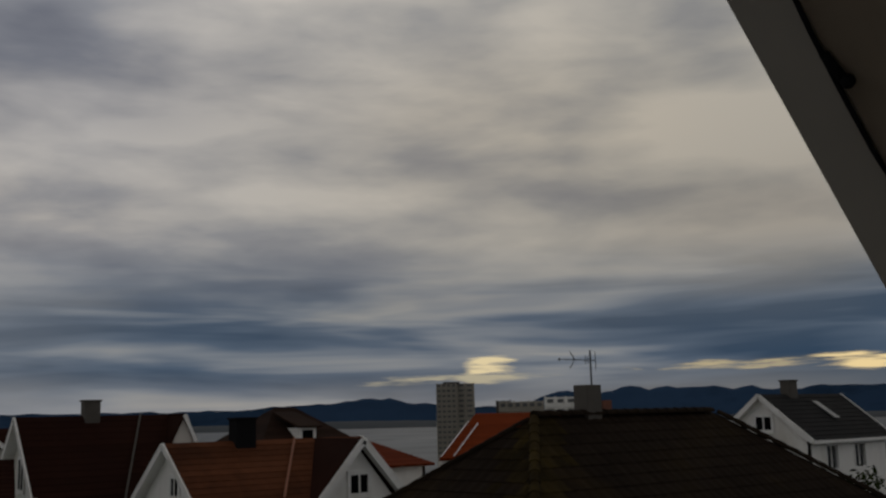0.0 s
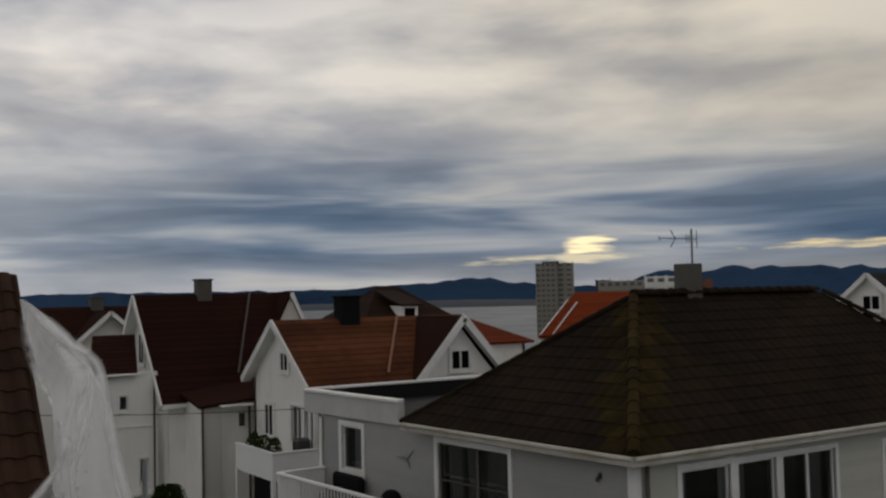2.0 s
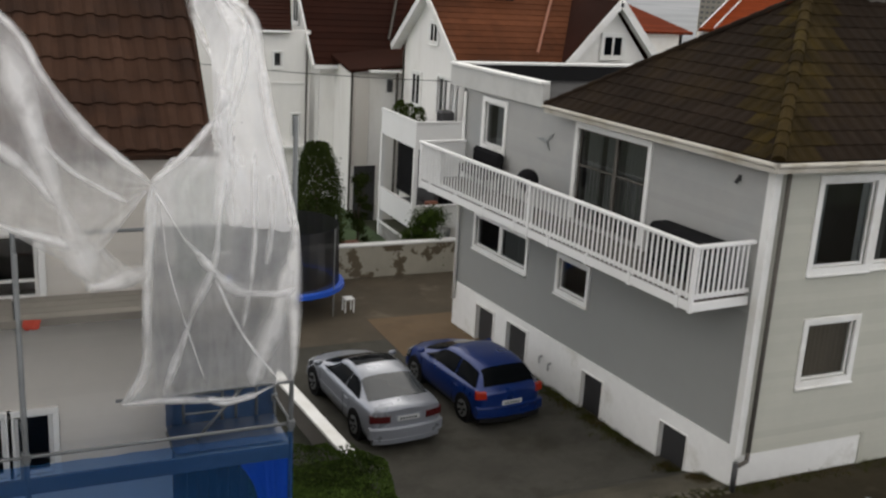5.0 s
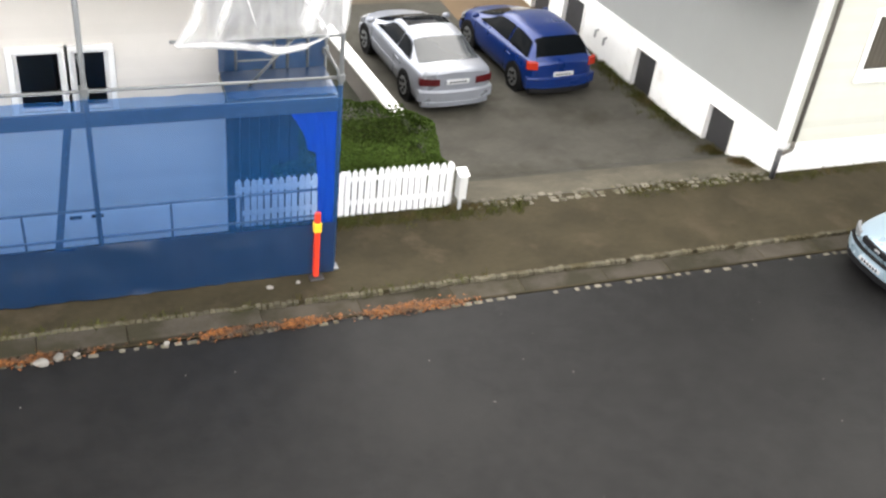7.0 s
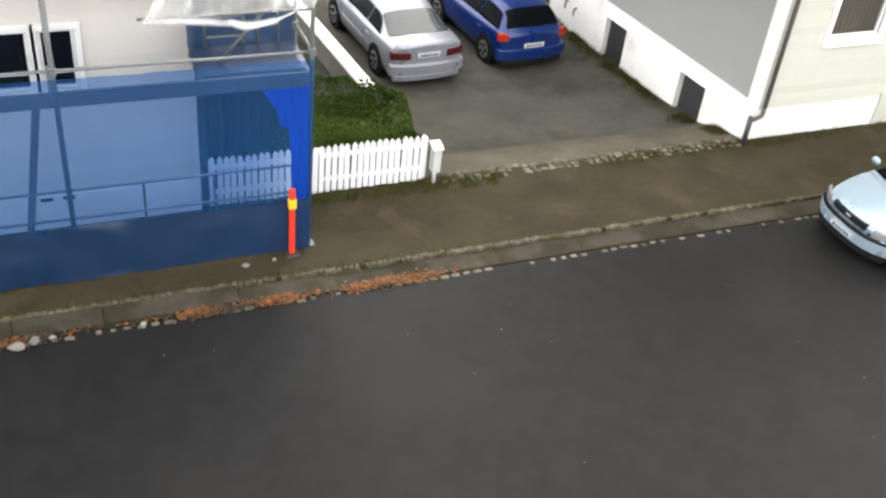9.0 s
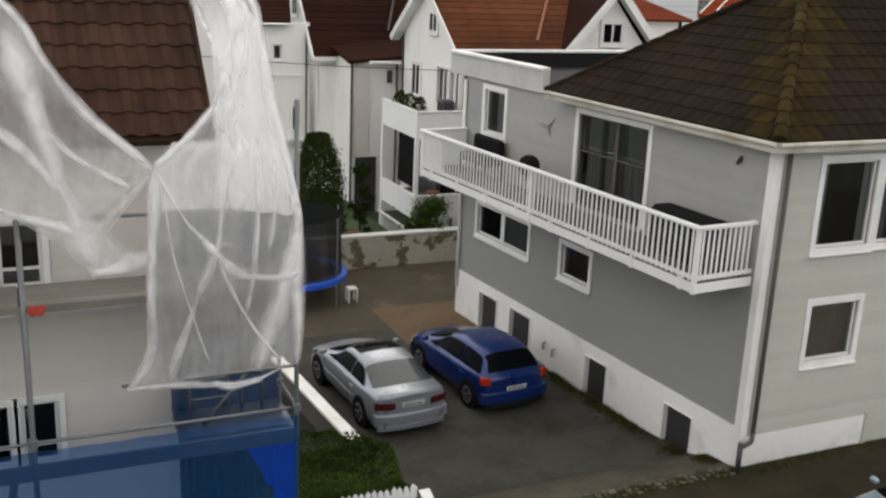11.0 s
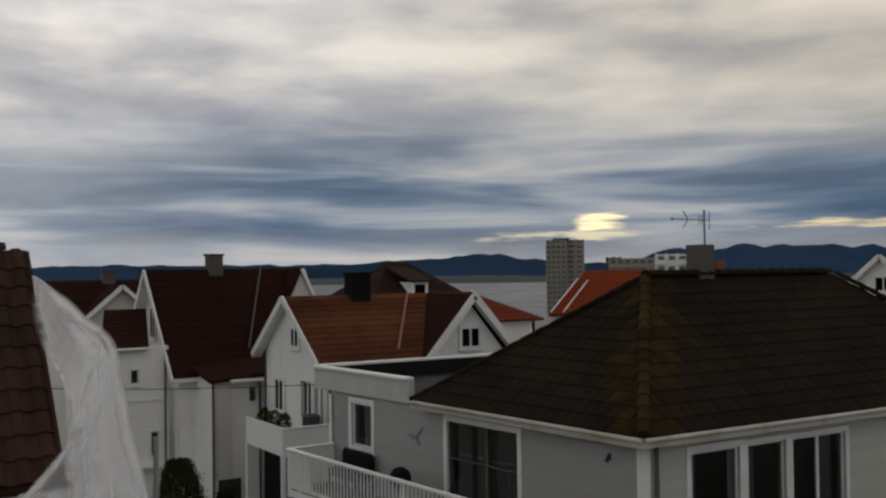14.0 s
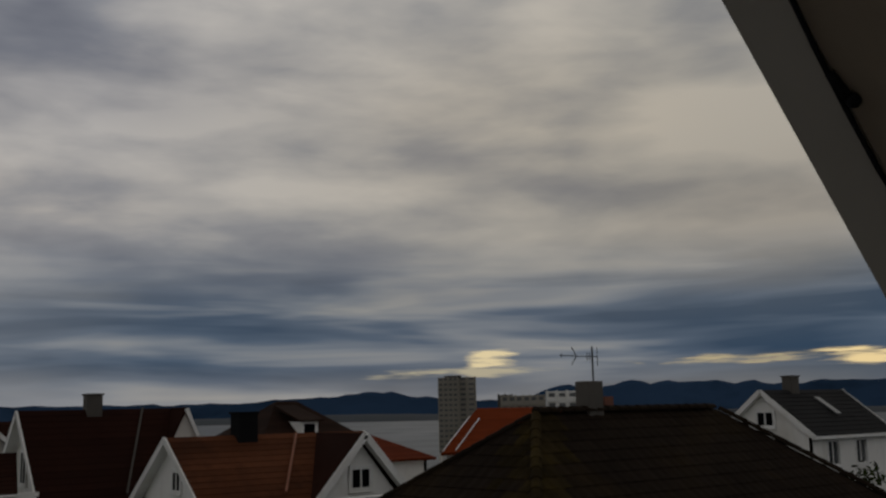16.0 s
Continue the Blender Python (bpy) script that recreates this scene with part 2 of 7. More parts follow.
RUST = material("wet_leaves", (0.150, 0.050, 0.004), 0.7, vary=0.4, grain=25, bump=0.5, per_piece=0.6, stain=(0.03, 0.02, 0.009), stain_scale=2.0, stain_at=(0.5, 0.6))
WATER = material("fjord_water", (0.045, 0.058, 0.075), 0.35, vary=0.1, grain=0.02, bump=0.2, bump_scale=0.3, gloss=0.12)
next(n for n in WATER.node_tree.nodes if n.type == "BSDF_PRINCIPLED").inputs["IOR"].default_value = 1.2
WHITE = material("white_paint", (0.78, 0.78, 0.76), 0.55, vary=0.04, grain=6, stain=(0.66, 0.65, 0.61), stain_scale=0.9)
WHITE_WALL = material("white_timber", (0.82, 0.81, 0.78), 0.7, vary=0.05, grain=4, stain=(0.62, 0.60, 0.55), stain_scale=0.35, stretch=(1, 1, 0.3))
PLINTH = material("white_plinth", (0.82, 0.82, 0.80), 0.8, vary=0.06, grain=5, bump=0.3, stain=(0.58, 0.57, 0.52), stain_scale=0.9, stain_at=(0.58, 0.75))
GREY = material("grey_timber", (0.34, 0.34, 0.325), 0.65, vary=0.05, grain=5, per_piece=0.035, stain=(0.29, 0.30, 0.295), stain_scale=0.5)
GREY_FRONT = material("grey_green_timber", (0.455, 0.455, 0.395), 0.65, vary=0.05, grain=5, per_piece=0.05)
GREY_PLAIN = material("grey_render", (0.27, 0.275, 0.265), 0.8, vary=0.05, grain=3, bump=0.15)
CREAM = material("cream_timber", (0.62, 0.59, 0.54), 0.7, vary=0.04, grain=5, per_piece=0.03)
TILE_BROWN = material("brown_tile", (0.056, 0.029, 0.0185), 0.8, vary=0.25, grain=9, bump=0.3, per_piece=0.2, stain=(0.032, 0.019, 0.0145), stain_scale=1.2, gloss=0.1)
TILE_DARK = material("dark_tile", (0.0205, 0.0145, 0.0103), 0.85, vary=0.25, grain=7, bump=0.3, per_piece=0.12, stain=(0.0262, 0.0175, 0.0085), stain_scale=0.6, stain_at=(0.5, 0.75), gloss=0.03)
MOSS = material("mossy_ridge_tile", (0.038, 0.026, 0.009), 0.9, gloss=0.05, vary=0.35, grain=9, bump=0.6, per_piece=0.25, stain=(0.055, 0.040, 0.012), stain_scale=2)
ROOF_RED = material("dark_red_roof", (0.029, 0.0115, 0.0080), 0.85, vary=0.2, grain=3, per_piece=0.12, stain=(0.0215, 0.0095, 0.007), stain_scale=0.3, gloss=0.03)
ROOF_RUST = material("rust_brown_roof", (0.115, 0.043, 0.021), 0.85, vary=0.25, grain=4, per_piece=0.2, stain=(0.062, 0.025, 0.014), stain_scale=0.4, gloss=0.03)
HIP_BROWN = material("hip_brown_tile", (0.032, 0.017, 0.012), 0.85, vary=0.25, grain=3, per_piece=0.15, gloss=0.05)
ROOF_ORANGE = material("orange_roof", (0.20, 0.036, 0.008), 0.85, vary=0.15, grain=3, per_piece=0.12, gloss=0.05)
ROOF_BRICK = material("brick_red_roof", (0.165, 0.033, 0.012), 0.85, vary=0.2, grain=3, per_piece=0.12, gloss=0.05)
ROOF_BLACK = material("black_roof", (0.013, 0.013, 0.014), 0.85, vary=0.2, grain=3, gloss=0.2)
RAIL_WHITE = material("rail_white", (0.80, 0.80, 0.79), 0.5, vary=0.03, grain=6)
# soot on the chimney, dark covers, and painted shade of the balcony room
SOOT_AND_SHADE = material("soot_and_shade_black", (0.014, 0.014, 0.015), 0.95, vary=0.3, grain=5, gloss=0.08)
CONCRETE = material("chimney_render", (0.10, 0.09, 0.078), 0.9, vary=0.2, grain=6, bump=0.3, stain=(0.08, 0.075, 0.065), stain_scale=1.5)
BRICK = material("brick_red", (0.20, 0.075, 0.045), 0.85, vary=0.25, grain=8)
ROOM = material("dark_room", (0.14, 0.14, 0.135), 0.9, vary=0.3, grain=2)
CURTAIN = material("curtain", (0.13, 0.13, 0.12), 0.95, vary=0.2, grain=4, stretch=(6, 6, 0.4))
# brown of an added cloth that stands in for a window's brownish interior
WARM_INTERIOR = material("brown_interior_cloth", (0.24, 0.19, 0.14), 0.95, vary=0.25, grain=3, stretch=(3, 3, 0.5))
NET_CURTAIN = material("grey_net_curtain", (0.26, 0.26, 0.25), 0.95, vary=0.25, grain=4, stretch=(6, 6, 0.4))
PANE = glass("window_glass")
REAR_GLASS = material("rear_screen_glass", (0.03, 0.035, 0.04), 0.14, vary=0.05, grain=2, gloss=1.0)
CAR_GLASS = material("car_glass", (0.004, 0.005, 0.006), 0.07, vary=0.05, grain=2, gloss=0.16)
next(n for n in CAR_GLASS.node_tree.nodes if n.type == "BSDF_PRINCIPLED").inputs["IOR"].default_value = 1.12
STEEL = material("galvanised_steel", (0.38, 0.39, 0.39), 0.45, 0.85, vary=0.12, grain=12)
STEEL_DARK = material("dark_metal", (0.06, 0.06, 0.062), 0.5, 0.5, vary=0.15, grain=10)
TUBE = material("scaffold_tube", (0.17, 0.18, 0.185), 0.5, 0.35, vary=0.15, grain=12)
PLANK = material("scaffold_plank", (0.20, 0.185, 0.16), 0.85, vary=0.2, grain=9, per_piece=0.15)
PLASTIC = film_sheet("plastic_sheet", (0.97, 0.975, 0.985), 0.36, 0.3, 0.55, 0.06)
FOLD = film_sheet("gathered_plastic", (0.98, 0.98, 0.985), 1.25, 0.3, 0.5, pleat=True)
NET = film_sheet("blue_net", (0.008, 0.105, 0.34), 0.36, 0.10, 0.4, tint=(0.54, 0.70, 0.95))
NET_DARK = film_sheet("blue_net_doubled", (0.0035, 0.033, 0.10), 0.9, 0.08, 0.35)
TARP = material("blue_tarp", (0.01, 0.10, 0.62), 0.45, vary=0.2, grain=4, bump=0.3)
LEAF = material("leaf", (0.050, 0.080, 0.016), 0.9, gloss=0.05, vary=0.4, grain=12, per_piece=0.28)
WEED = material("olive_weeds", (0.062, 0.066, 0.020), 0.95, gloss=0.03, vary=0.45, grain=9, per_piece=0.4, stain=(0.075, 0.055, 0.025), stain_scale=1.5)
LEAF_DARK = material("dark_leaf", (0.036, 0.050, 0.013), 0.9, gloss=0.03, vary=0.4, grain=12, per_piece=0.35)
BARK = material("bark", (0.07, 0.05, 0.035), 0.9, vary=0.3, grain=20)
TOWER = material("tower_concrete", (0.34, 0.315, 0.27), 0.85, vary=0.1, grain=0.2)
# the blue of distance haze is put into these base colours
HAZY_HILL = material("hazy_far_hills", (0.032, 0.064, 0.124), 1.0, vary=0.25, grain=0.004, stain=(0.012, 0.026, 0.05), stain_scale=0.002, gloss=0.0)
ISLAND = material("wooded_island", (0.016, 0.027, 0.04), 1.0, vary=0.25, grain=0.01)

# ---- building helpers ----
PLACED = {}


def thing(name, at=(0, 0, 0), label="", category="", group="", kind="", turn=0.0):
    """An Empty at a thing's base."""
    ob = new(name)
    m = pose(*at, 0, 0, turn)
    ob.matrix_world = m
    ob.empty_display_size = 0.2
    PLACED[ob] = m
    return tagged(ob, label, category, group, kind)


def mesh_of(name, bm, mat, smooth=False):
    me = bpy.data.meshes.new(name)
    bm.normal_update()
    bm.to_mesh(me)
    bm.free()
    me.materials.append(mat)
    if smooth:
        me.polygons.foreach_set("use_smooth", [True] * len(me.polygons))
    return me


def part(name, bm, mat, parent, label="", at=None, smooth=False):
    """Links a bmesh (or a ready mesh) as one mesh object under a thing; at: where its own axes lie in the world."""
    me = bm if isinstance(bm, bpy.types.Mesh) else mesh_of(name, bm, mat, smooth)
    ob = new(name, me)
    m = at if at is not None else Matrix()
    if parent is not None:
        ob.parent = parent
        ob.matrix_parent_inverse = PLACED[parent].inverted()
    ob.matrix_basis = m
    PLACED[ob] = m
    return tagged(ob, label)


def structure(name, bm, mat, label, category, smooth=False, kind="structure"):
    ob = new(name, mesh_of(name, bm, mat, smooth))
    PLACED[ob] = Matrix()
    return tagged(ob, label, category, kind=kind)


def box(bm, x0, x1, y0, y1, z0, z1, bevel=0.0, m=None):
    v = [bm.verts.new((x, y, z)) for x in (x0, x1) for y in (y0, y1) for z in (z0, z1)]
    faces = [bm.faces.new([v[i] for i in f]) for f in ((0, 1, 3, 2), (4, 6, 7, 5), (0, 4, 5, 1), (2, 3, 7, 6), (0, 2, 6, 4), (1, 5, 7, 3))]
    if bevel:
        edges = list({e for f in faces for e in f.edges})
        got = bmesh.ops.bevel(bm, geom=edges, offset=bevel, segments=1, affect="EDGES")
        v = list({w for f in got["faces"] for w in f.verts} | {w for w in v if w.is_valid})
    if m is not None:
        bmesh.ops.transform(bm, matrix=m, verts=v)
    return bm


def boxed(*a, **k):
    return box(bmesh.new(), *a, **k)


def solid(bm, pts, thick):
    """A polygon in space given thickness against its normal."""
    p = [Vector(q) for q in pts]
    n = (p[1] - p[0]).cross(p[2] - p[0]).normalized()
    a, b = [bm.verts.new(q) for q in p], [bm.verts.new(q - n * thick) for q in p]
    bm.faces.new(a), bm.faces.new(b[::-1])
    for i in range(len(p)):
        j = (i + 1) % len(p)
        bm.faces.new((a[j], a[i], b[i], b[j]))
    return bm


def rod(bm, p, q, r, sides=8, r2=None):
    p, q = Vector(p), Vector(q)
    d = q - p
    side = d.orthogonal().normalized()
    other = d.normalized().cross(side)
    rings = []
    for c, rad in ((p, r), (q, r if r2 is None else r2)):
        rings.append([bm.verts.new(c + (side * math.cos(a) + other * math.sin(a)) * rad) for a in (2 * math.pi * i / sides for i in range(sides))])
    for i in range(sides):
        j = (i + 1) % sides
        bm.faces.new((rings[0][i], rings[0][j], rings[1][j], rings[1][i]))
    bm.faces.new(rings[0][::-1]), bm.faces.new(rings[1])
    return bm


def tube(bm, pts, r, sides=6):
    """One round tube through a row of points."""
    pts = [Vector(p) for p in pts]
    rings = []
    for i, p in enumerate(pts):
        d = (pts[min(i + 1, len(pts) - 1)] - pts[max(i - 1, 0)]).normalized()
        s = d.cross(Vector((0.13, 0.31, 0.94))).normalized()
        t = d.cross(s)
        rings.append([bm.verts.new(p + (s * math.cos(a) + t * math.sin(a)) * r) for a in (2 * math.pi * k / sides for k in range(sides))])
    for a, b in zip(rings, rings[1:]):
        for k in range(sides):
            bm.faces.new((a[k], a[(k + 1) % sides], b[(k + 1) % sides], b[k]))
    return bm


def beam(bm, p, q, w, h):
    """A rectangular bar from p to q, w wide to the sides and h high."""
    p, q = Vector(p), Vector(q)
    d = (q - p).normalized()
    s = d.cross(Vector((0, 0, 1)))
    s = Vector((1, 0, 0)) if s.length < 1e-4 else s.normalized()
    u = s.cross(d)
    ends = [[bm.verts.new(c + s * a * w / 2 + u * b * h / 2) for a, b in ((-1, -1), (1, -1), (1, 1), (-1, 1))] for c in (p, q)]
    for i in range(4):
        j = (i + 1) % 4
        bm.faces.new((ends[0][i], ends[0][j], ends[1][j], ends[1][i]))
    bm.faces.new(ends[0][::-1]), bm.faces.new(ends[1])
    return bm


def flow(rows, k):
    """More stations between rows of numbers, on a smooth line through them."""
    out, n = [], len(rows) - 1
    for i in range(n):
        a, b, c, d = [rows[max(0, min(n, j))] for j in (i - 1, i, i + 1, i + 2)]
        for f in (j / k for j in range(k)):
            out.append(tuple(0.5 * (2 * q + (r - p) * f + (2 * p - 5 * q + 4 * r - t) * f * f + (3 * q - p - 3 * r + t) * f ** 3) for p, q, r, t in zip(a, b, c, d)))
    return out + [tuple(rows[-1])]


def wall_axes(p, q):
    """Axes of a wall from p to q on the plan: x along it, y into the house, z up, with its length."""
    p, q = Vector((*p, 0)), Vector((*q, 0))
    d = (q - p).normalized()
    m = Matrix.Identity(4)
    m.col[0][:3], m.col[1][:3], m.col[2][:3], m.col[3][:3] = d, Vector((-d.y, d.x, 0)), (0, 0, 1), p
    return m, (q - p).length


def pierced(length, z0, z1, holes, thick=0.2, top=None):
    """A wall slab along local x with holes (x0, z0, x1, z1) through it."""
    xs = sorted({0, length, *[h[i] for h in holes for i in (0, 2)]})
    zs = sorted({z0, z1, *[h[i] for h in holes for i in (1, 3)]})
    bm = bmesh.new()
    for a, b in zip(xs, xs[1:]):
        for c, d in zip(zs, zs[1:]):
            if c >= z1 or d <= z0 or b <= 0 or a >= length:
                continue
            if not any(h[0] <= (a + b) / 2 <= h[2] and h[1] <= (c + d) / 2 <= h[3] for h in holes):
                box(bm, a, b, 0, thick, c, d)
    bmesh.ops.remove_doubles(bm, verts=bm.verts, dist=1e-4)
    return bm


def boards(parent, m, length, z0, z1, holes, mat, pitch=0.155, name="board", lip=0.018):
    """Weatherboards on a wall: each run between openings is one plank, its foot proud of the next one down."""
    made = {}
    z = z0
    while z < z1 - 0.02:
        top = min(z + pitch, z1)
        cuts = sorted((h[0], h[2]) for h in holes if h[1] < top - 0.02 and h[3] > z + 0.02)
        x = 0.0
        for a, b in cuts + [(length, length)]:
            if a - x > 0.03:
                key = (round(a - x, 3), round(top - z, 3))
                if key not in made:
                    bm = bmesh.new()
                    w, h = key
                    v = [bm.verts.new(c) for c in ((0, -lip, 0), (w, -lip, 0), (w, -0.01, h + 0.01), (0, -0.01, h + 0.01), (0, 0, 0), (w, 0, 0), (w, 0, h), (0, 0, h))]
                    for f in ((0, 1, 2, 3), (4, 5, 1, 0), (3, 2, 6, 7), (4, 0, 3, 7), (1, 5, 6, 2)):
                        bm.faces.new([v[i] for i in f])
                    made[key] = mesh_of(name, bm, mat)
                part(name, made[key], mat, parent, at=m @ pose(x, 0, z))
            x = max(x, b)
        z += pitch


def window(parent, m, x0, z0, x1, z1, bars=(), rails=(), casing=0.11, curtain=None, sill=True, name="window", depth=0.9, room=True, frame_mat=None, sash_mat=None, bar=0.035, cloth=None):
    """A window in the opening (x0, z0)-(x1, z1) of a wall with axes m: casing, sash with bars, pane, and the room behind."""
    fm = frame_mat or WHITE
    w = part(name, _casing(x0, z0, x1, z1, casing, name != "sliding_door"), fm, parent, at=m)
    bm = bmesh.new()
    s = 0.05
    off = 0.0 if room else -0.075
    for a, b, c, d in ((x0, x1, z0, z0 + s), (x0, x1, z1 - s, z1), (x0, x0 + s, z0 + s, z1 - s), (x1 - s, x1, z0 + s, z1 - s)):
        box(bm, a, b, 0.03 + off, 0.09 + off, c, d)
    for f in bars:
        x = x0 + (x1 - x0) * f
        box(bm, x - bar, x + bar, 0.025 + off, 0.085 + off, z0 + s, z1 - s)
    for f in rails:
        z = z0 + (z1 - z0) * f
        box(bm, x0 + s, x1 - s, 0.035 + off, 0.08 + off, z - 0.02, z + 0.02)
    part("sash", bm, sash_mat or fm, w, at=m)
    if room:
        bm = bmesh.new()
        bm.faces.new([bm.verts.new(c) for c in ((x0 + s, 0.055, z0 + s), (x1 - s, 0.055, z0 + s), (x1 - s, 0.055, z1 - s), (x0 + s, 0.055, z1 - s))])
        pane = part("pane", bm, PANE, w, at=m)
        pane.visible_shadow = False
    else:
        part("pane", boxed(x0 + s, x1 - s, -0.02, -0.004, z0 + s, z1 - s), CAR_GLASS, w, at=m)
    if sill:
        part("sill", boxed(x0 - casing, x1 + casing, -0.10, 0.02, z0 - casing - 0.035, z0 - casing, 0.008), fm, w, at=m)
    if room:
        bm = boxed(x0 - 0.25, x1 + 0.25, 0.21, depth + 0.3, z0 - 0.25, z1 + 0.2)
        front = min(bm.faces, key=lambda f: f.calc_center_median().y)
        bmesh.ops.delete(bm, geom=[front], context="FACES_ONLY")
        part("room_lining", bm, ROOM, w, at=m)
    if curtain:
        bm = bmesh.new()
        for a, b in curtain:
            n = max(6, int((b - a) * (x1 - x0) / 0.035))
            cols = [(x0 + (x1 - x0) * (a + (b - a) * i / n), 0.115 + 0.02 * math.sin(i * 1.9)) for i in range(n + 1)]
            lo, hi = [bm.verts.new((x, y, z0)) for x, y in cols], [bm.verts.new((x, y, z1)) for x, y in cols]
            for i in range(n):
                bm.faces.new((lo[i], lo[i + 1], hi[i + 1], hi[i]))
        part("curtain", bm, cloth or CURTAIN, w, at=m, smooth=True)
    return w


def _casing(x0, z0, x1, z1, c, foot=True):
    bm = bmesh.new()
    for a, b, e, d in ((x0 - c, x1 + c, z1, z1 + c), (x0 - c, x1 + c, z0 - c, z0), (x0 - c, x0, z0, z1), (x1, x1 + c, z0, z1)):
        if foot or e >= z0:
            box(bm, a, b, -0.05, 0.03, e, d, 0.006)
    return bm


def slope_rows(bm, a, b, c, d, pitch=0.34, lift=0.045, waves=0):
    """Tile courses over the quad a-b (eave) to d-c (ridge): each course is a strip with a lifted foot."""
    a, b, c, d = map(Vector, (a, b, c, d))
    n = (b - a).cross(d - a).normalized()
    run = ((d - a).length + (c - b).length) / 2
    k = max(2, round(run / pitch))
    for i in range(k):
        f, g = i / k, min(1, (i + 1.12) / k)
        p, q, r, s = a.lerp(d, f), b.lerp(c, f), b.lerp(c, g), a.lerp(d, g)
        low = [bm.verts.new(v) for v in (p + n * lift, q + n * lift, r + n * 0.012, s + n * 0.012, p, q)]
        bm.faces.new(low[:4]), bm.faces.new((low[4], low[5], low[1], low[0]))
    return bm

# ---- ground, street, water, hills ----


def land(x, y):
    """Height of the ground: level street, a drive that falls a little, and a hillside that runs down to the fjord."""
    r = math.hypot(x, y)
    z = -0.72
    if r > 45:
        z -= min(27.5, (r - 45) * 0.05)
    return z


bm = bmesh.new()
radii = [0.5, 4, 8, 11, 14, 15.5, 17, 19, 22, 26, 30, 36, 44, 55, 70, 95, 130, 180, 260, 400, 620, 900, 4900]
rings = []
for r in radii:
    ring = []
    for i in range(72):
        a = 2 * math.pi * i / 72
        x, y = r * math.sin(a), r * math.cos(a)
        ring.append(bm.verts.new((x, y, land(x, y) + (noise.noise((x * 0.02, y * 0.02, 0)) * 1.5 if 60 < r < 800 else 0))))
    rings.append(ring)
for p, q in zip(rings, rings[1:]):
    for i in range(72):
        j = (i + 1) % 72
        bm.faces.new((p[i], q[i], q[j], p[j]))
bm.faces.new(rings[0][::-1])
structure("ground", bm, GROUND, "dark earthy ground running down to the water", "ground", True)

bm = bmesh.new()
box(bm, -60, 90, 3.2, 11.22, -0.3, -0.02)
structure("road", bm, ASPHALT, "dark grey asphalt street with a dull damp sheen", "road")
bm = bmesh.new()
box(bm, -60, 90, 11.75, 13.9, -0.3, 0.0)
structure("pavement", bm, PAVE, "worn brownish asphalt pavement with moss and weeds", "pavement")
bm = bmesh.new()
box(bm, -60, 90, -6.0, 3.2, -0.3, 0.06)
structure("pavement_near", bm, PAVE, "asphalt pavement below the house", "pavement")
# the drive falls from the pavement to the cars
bm = bmesh.new()
prof = [(13.9, 0.0), (14.5, -0.08), (15.3, -0.34), (16.8, -0.42), (20.0, -0.48), (24.5, -0.5)]
for (ya, za), (yb, zb) in zip(prof, prof[1:]):
    solid(bm, [(5.9, ya, za), (12.95, ya, za), (12.95, yb, zb), (5.9, yb, zb)], 0.25)
bmesh.ops.remove_doubles(bm, verts=bm.verts, dist=1e-4)
structure("driveway", bm, DRIVE, "patched grey asphalt driveway beside the grey house", "driveway")
bm = bmesh.new()
solid(bm, [(6.4, 13.93, 0.0), (12.85, 13.93, 0.0), (12.85, 14.5, -0.075), (6.4, 14.5, -0.075)], 0.03)
solid(bm, [(6.4, 14.5, -0.075), (12.85, 14.5, -0.075), (12.85, 14.95, -0.222), (6.4, 14.95, -0.222)], 0.03)
APRON = material("sandy_asphalt", (0.098, 0.089, 0.068), 0.9, vary=0.25, grain=12, bump=0.4, bump_scale=90, stain=(0.068, 0.063, 0.049), stain_scale=1.3, stain_at=(0.46, 0.62), gloss=0.1)
structure("drive_apron", bm, APRON, "sandy worn asphalt at the mouth of the drive", "driveway")
bm = boxed(-2.0, 15.0, 24.5, 30.05, -0.8, -0.5)
structure("yard", bm, YARD, "brown weathered concrete yard behind the cars", "yard")
SLAB = material("ochre_concrete", (0.135, 0.088, 0.045), 0.9, vary=0.15, grain=6, bump=0.2, stain=(0.10, 0.066, 0.036), stain_scale=0.7)
structure("concrete_slab", boxed(9.6, 12.4, 23.2, 26.15, -0.6, -0.492), SLAB, "ochre-brown concrete slab behind the blue car", "slab")
bm = boxed(-4, 13.0, 30.4, 46, -0.75, -0.3)
structure("lawn", bm, LAWN, "dull green lawn behind the garden wall", "lawn")
bm = boxed(-4.0, 5.6, 14.1, 24.4, -0.6, -0.12)
structure("garden_bed", bm, material("bed_soil", (0.018, 0.020, 0.009), 0.95, vary=0.4, grain=8, bump=0.6, bump_scale=40), "dark green planted bed behind the picket fence", "garden")

bm = bmesh.new()
rings = [[bm.verts.new((r * math.sin(radians(a)), r * math.cos(radians(a)), -27.0)) for a in range(-60, 121, 6)] for r in (420, 900, 4900)]
for p, q in zip(rings, rings[1:]):
    for i in range(len(p) - 1):
        bm.faces.new((p[i], q[i], q[i + 1], p[i + 1]))
structure("water", bm, WATER, "pale grey fjord water under the clouds", "water")


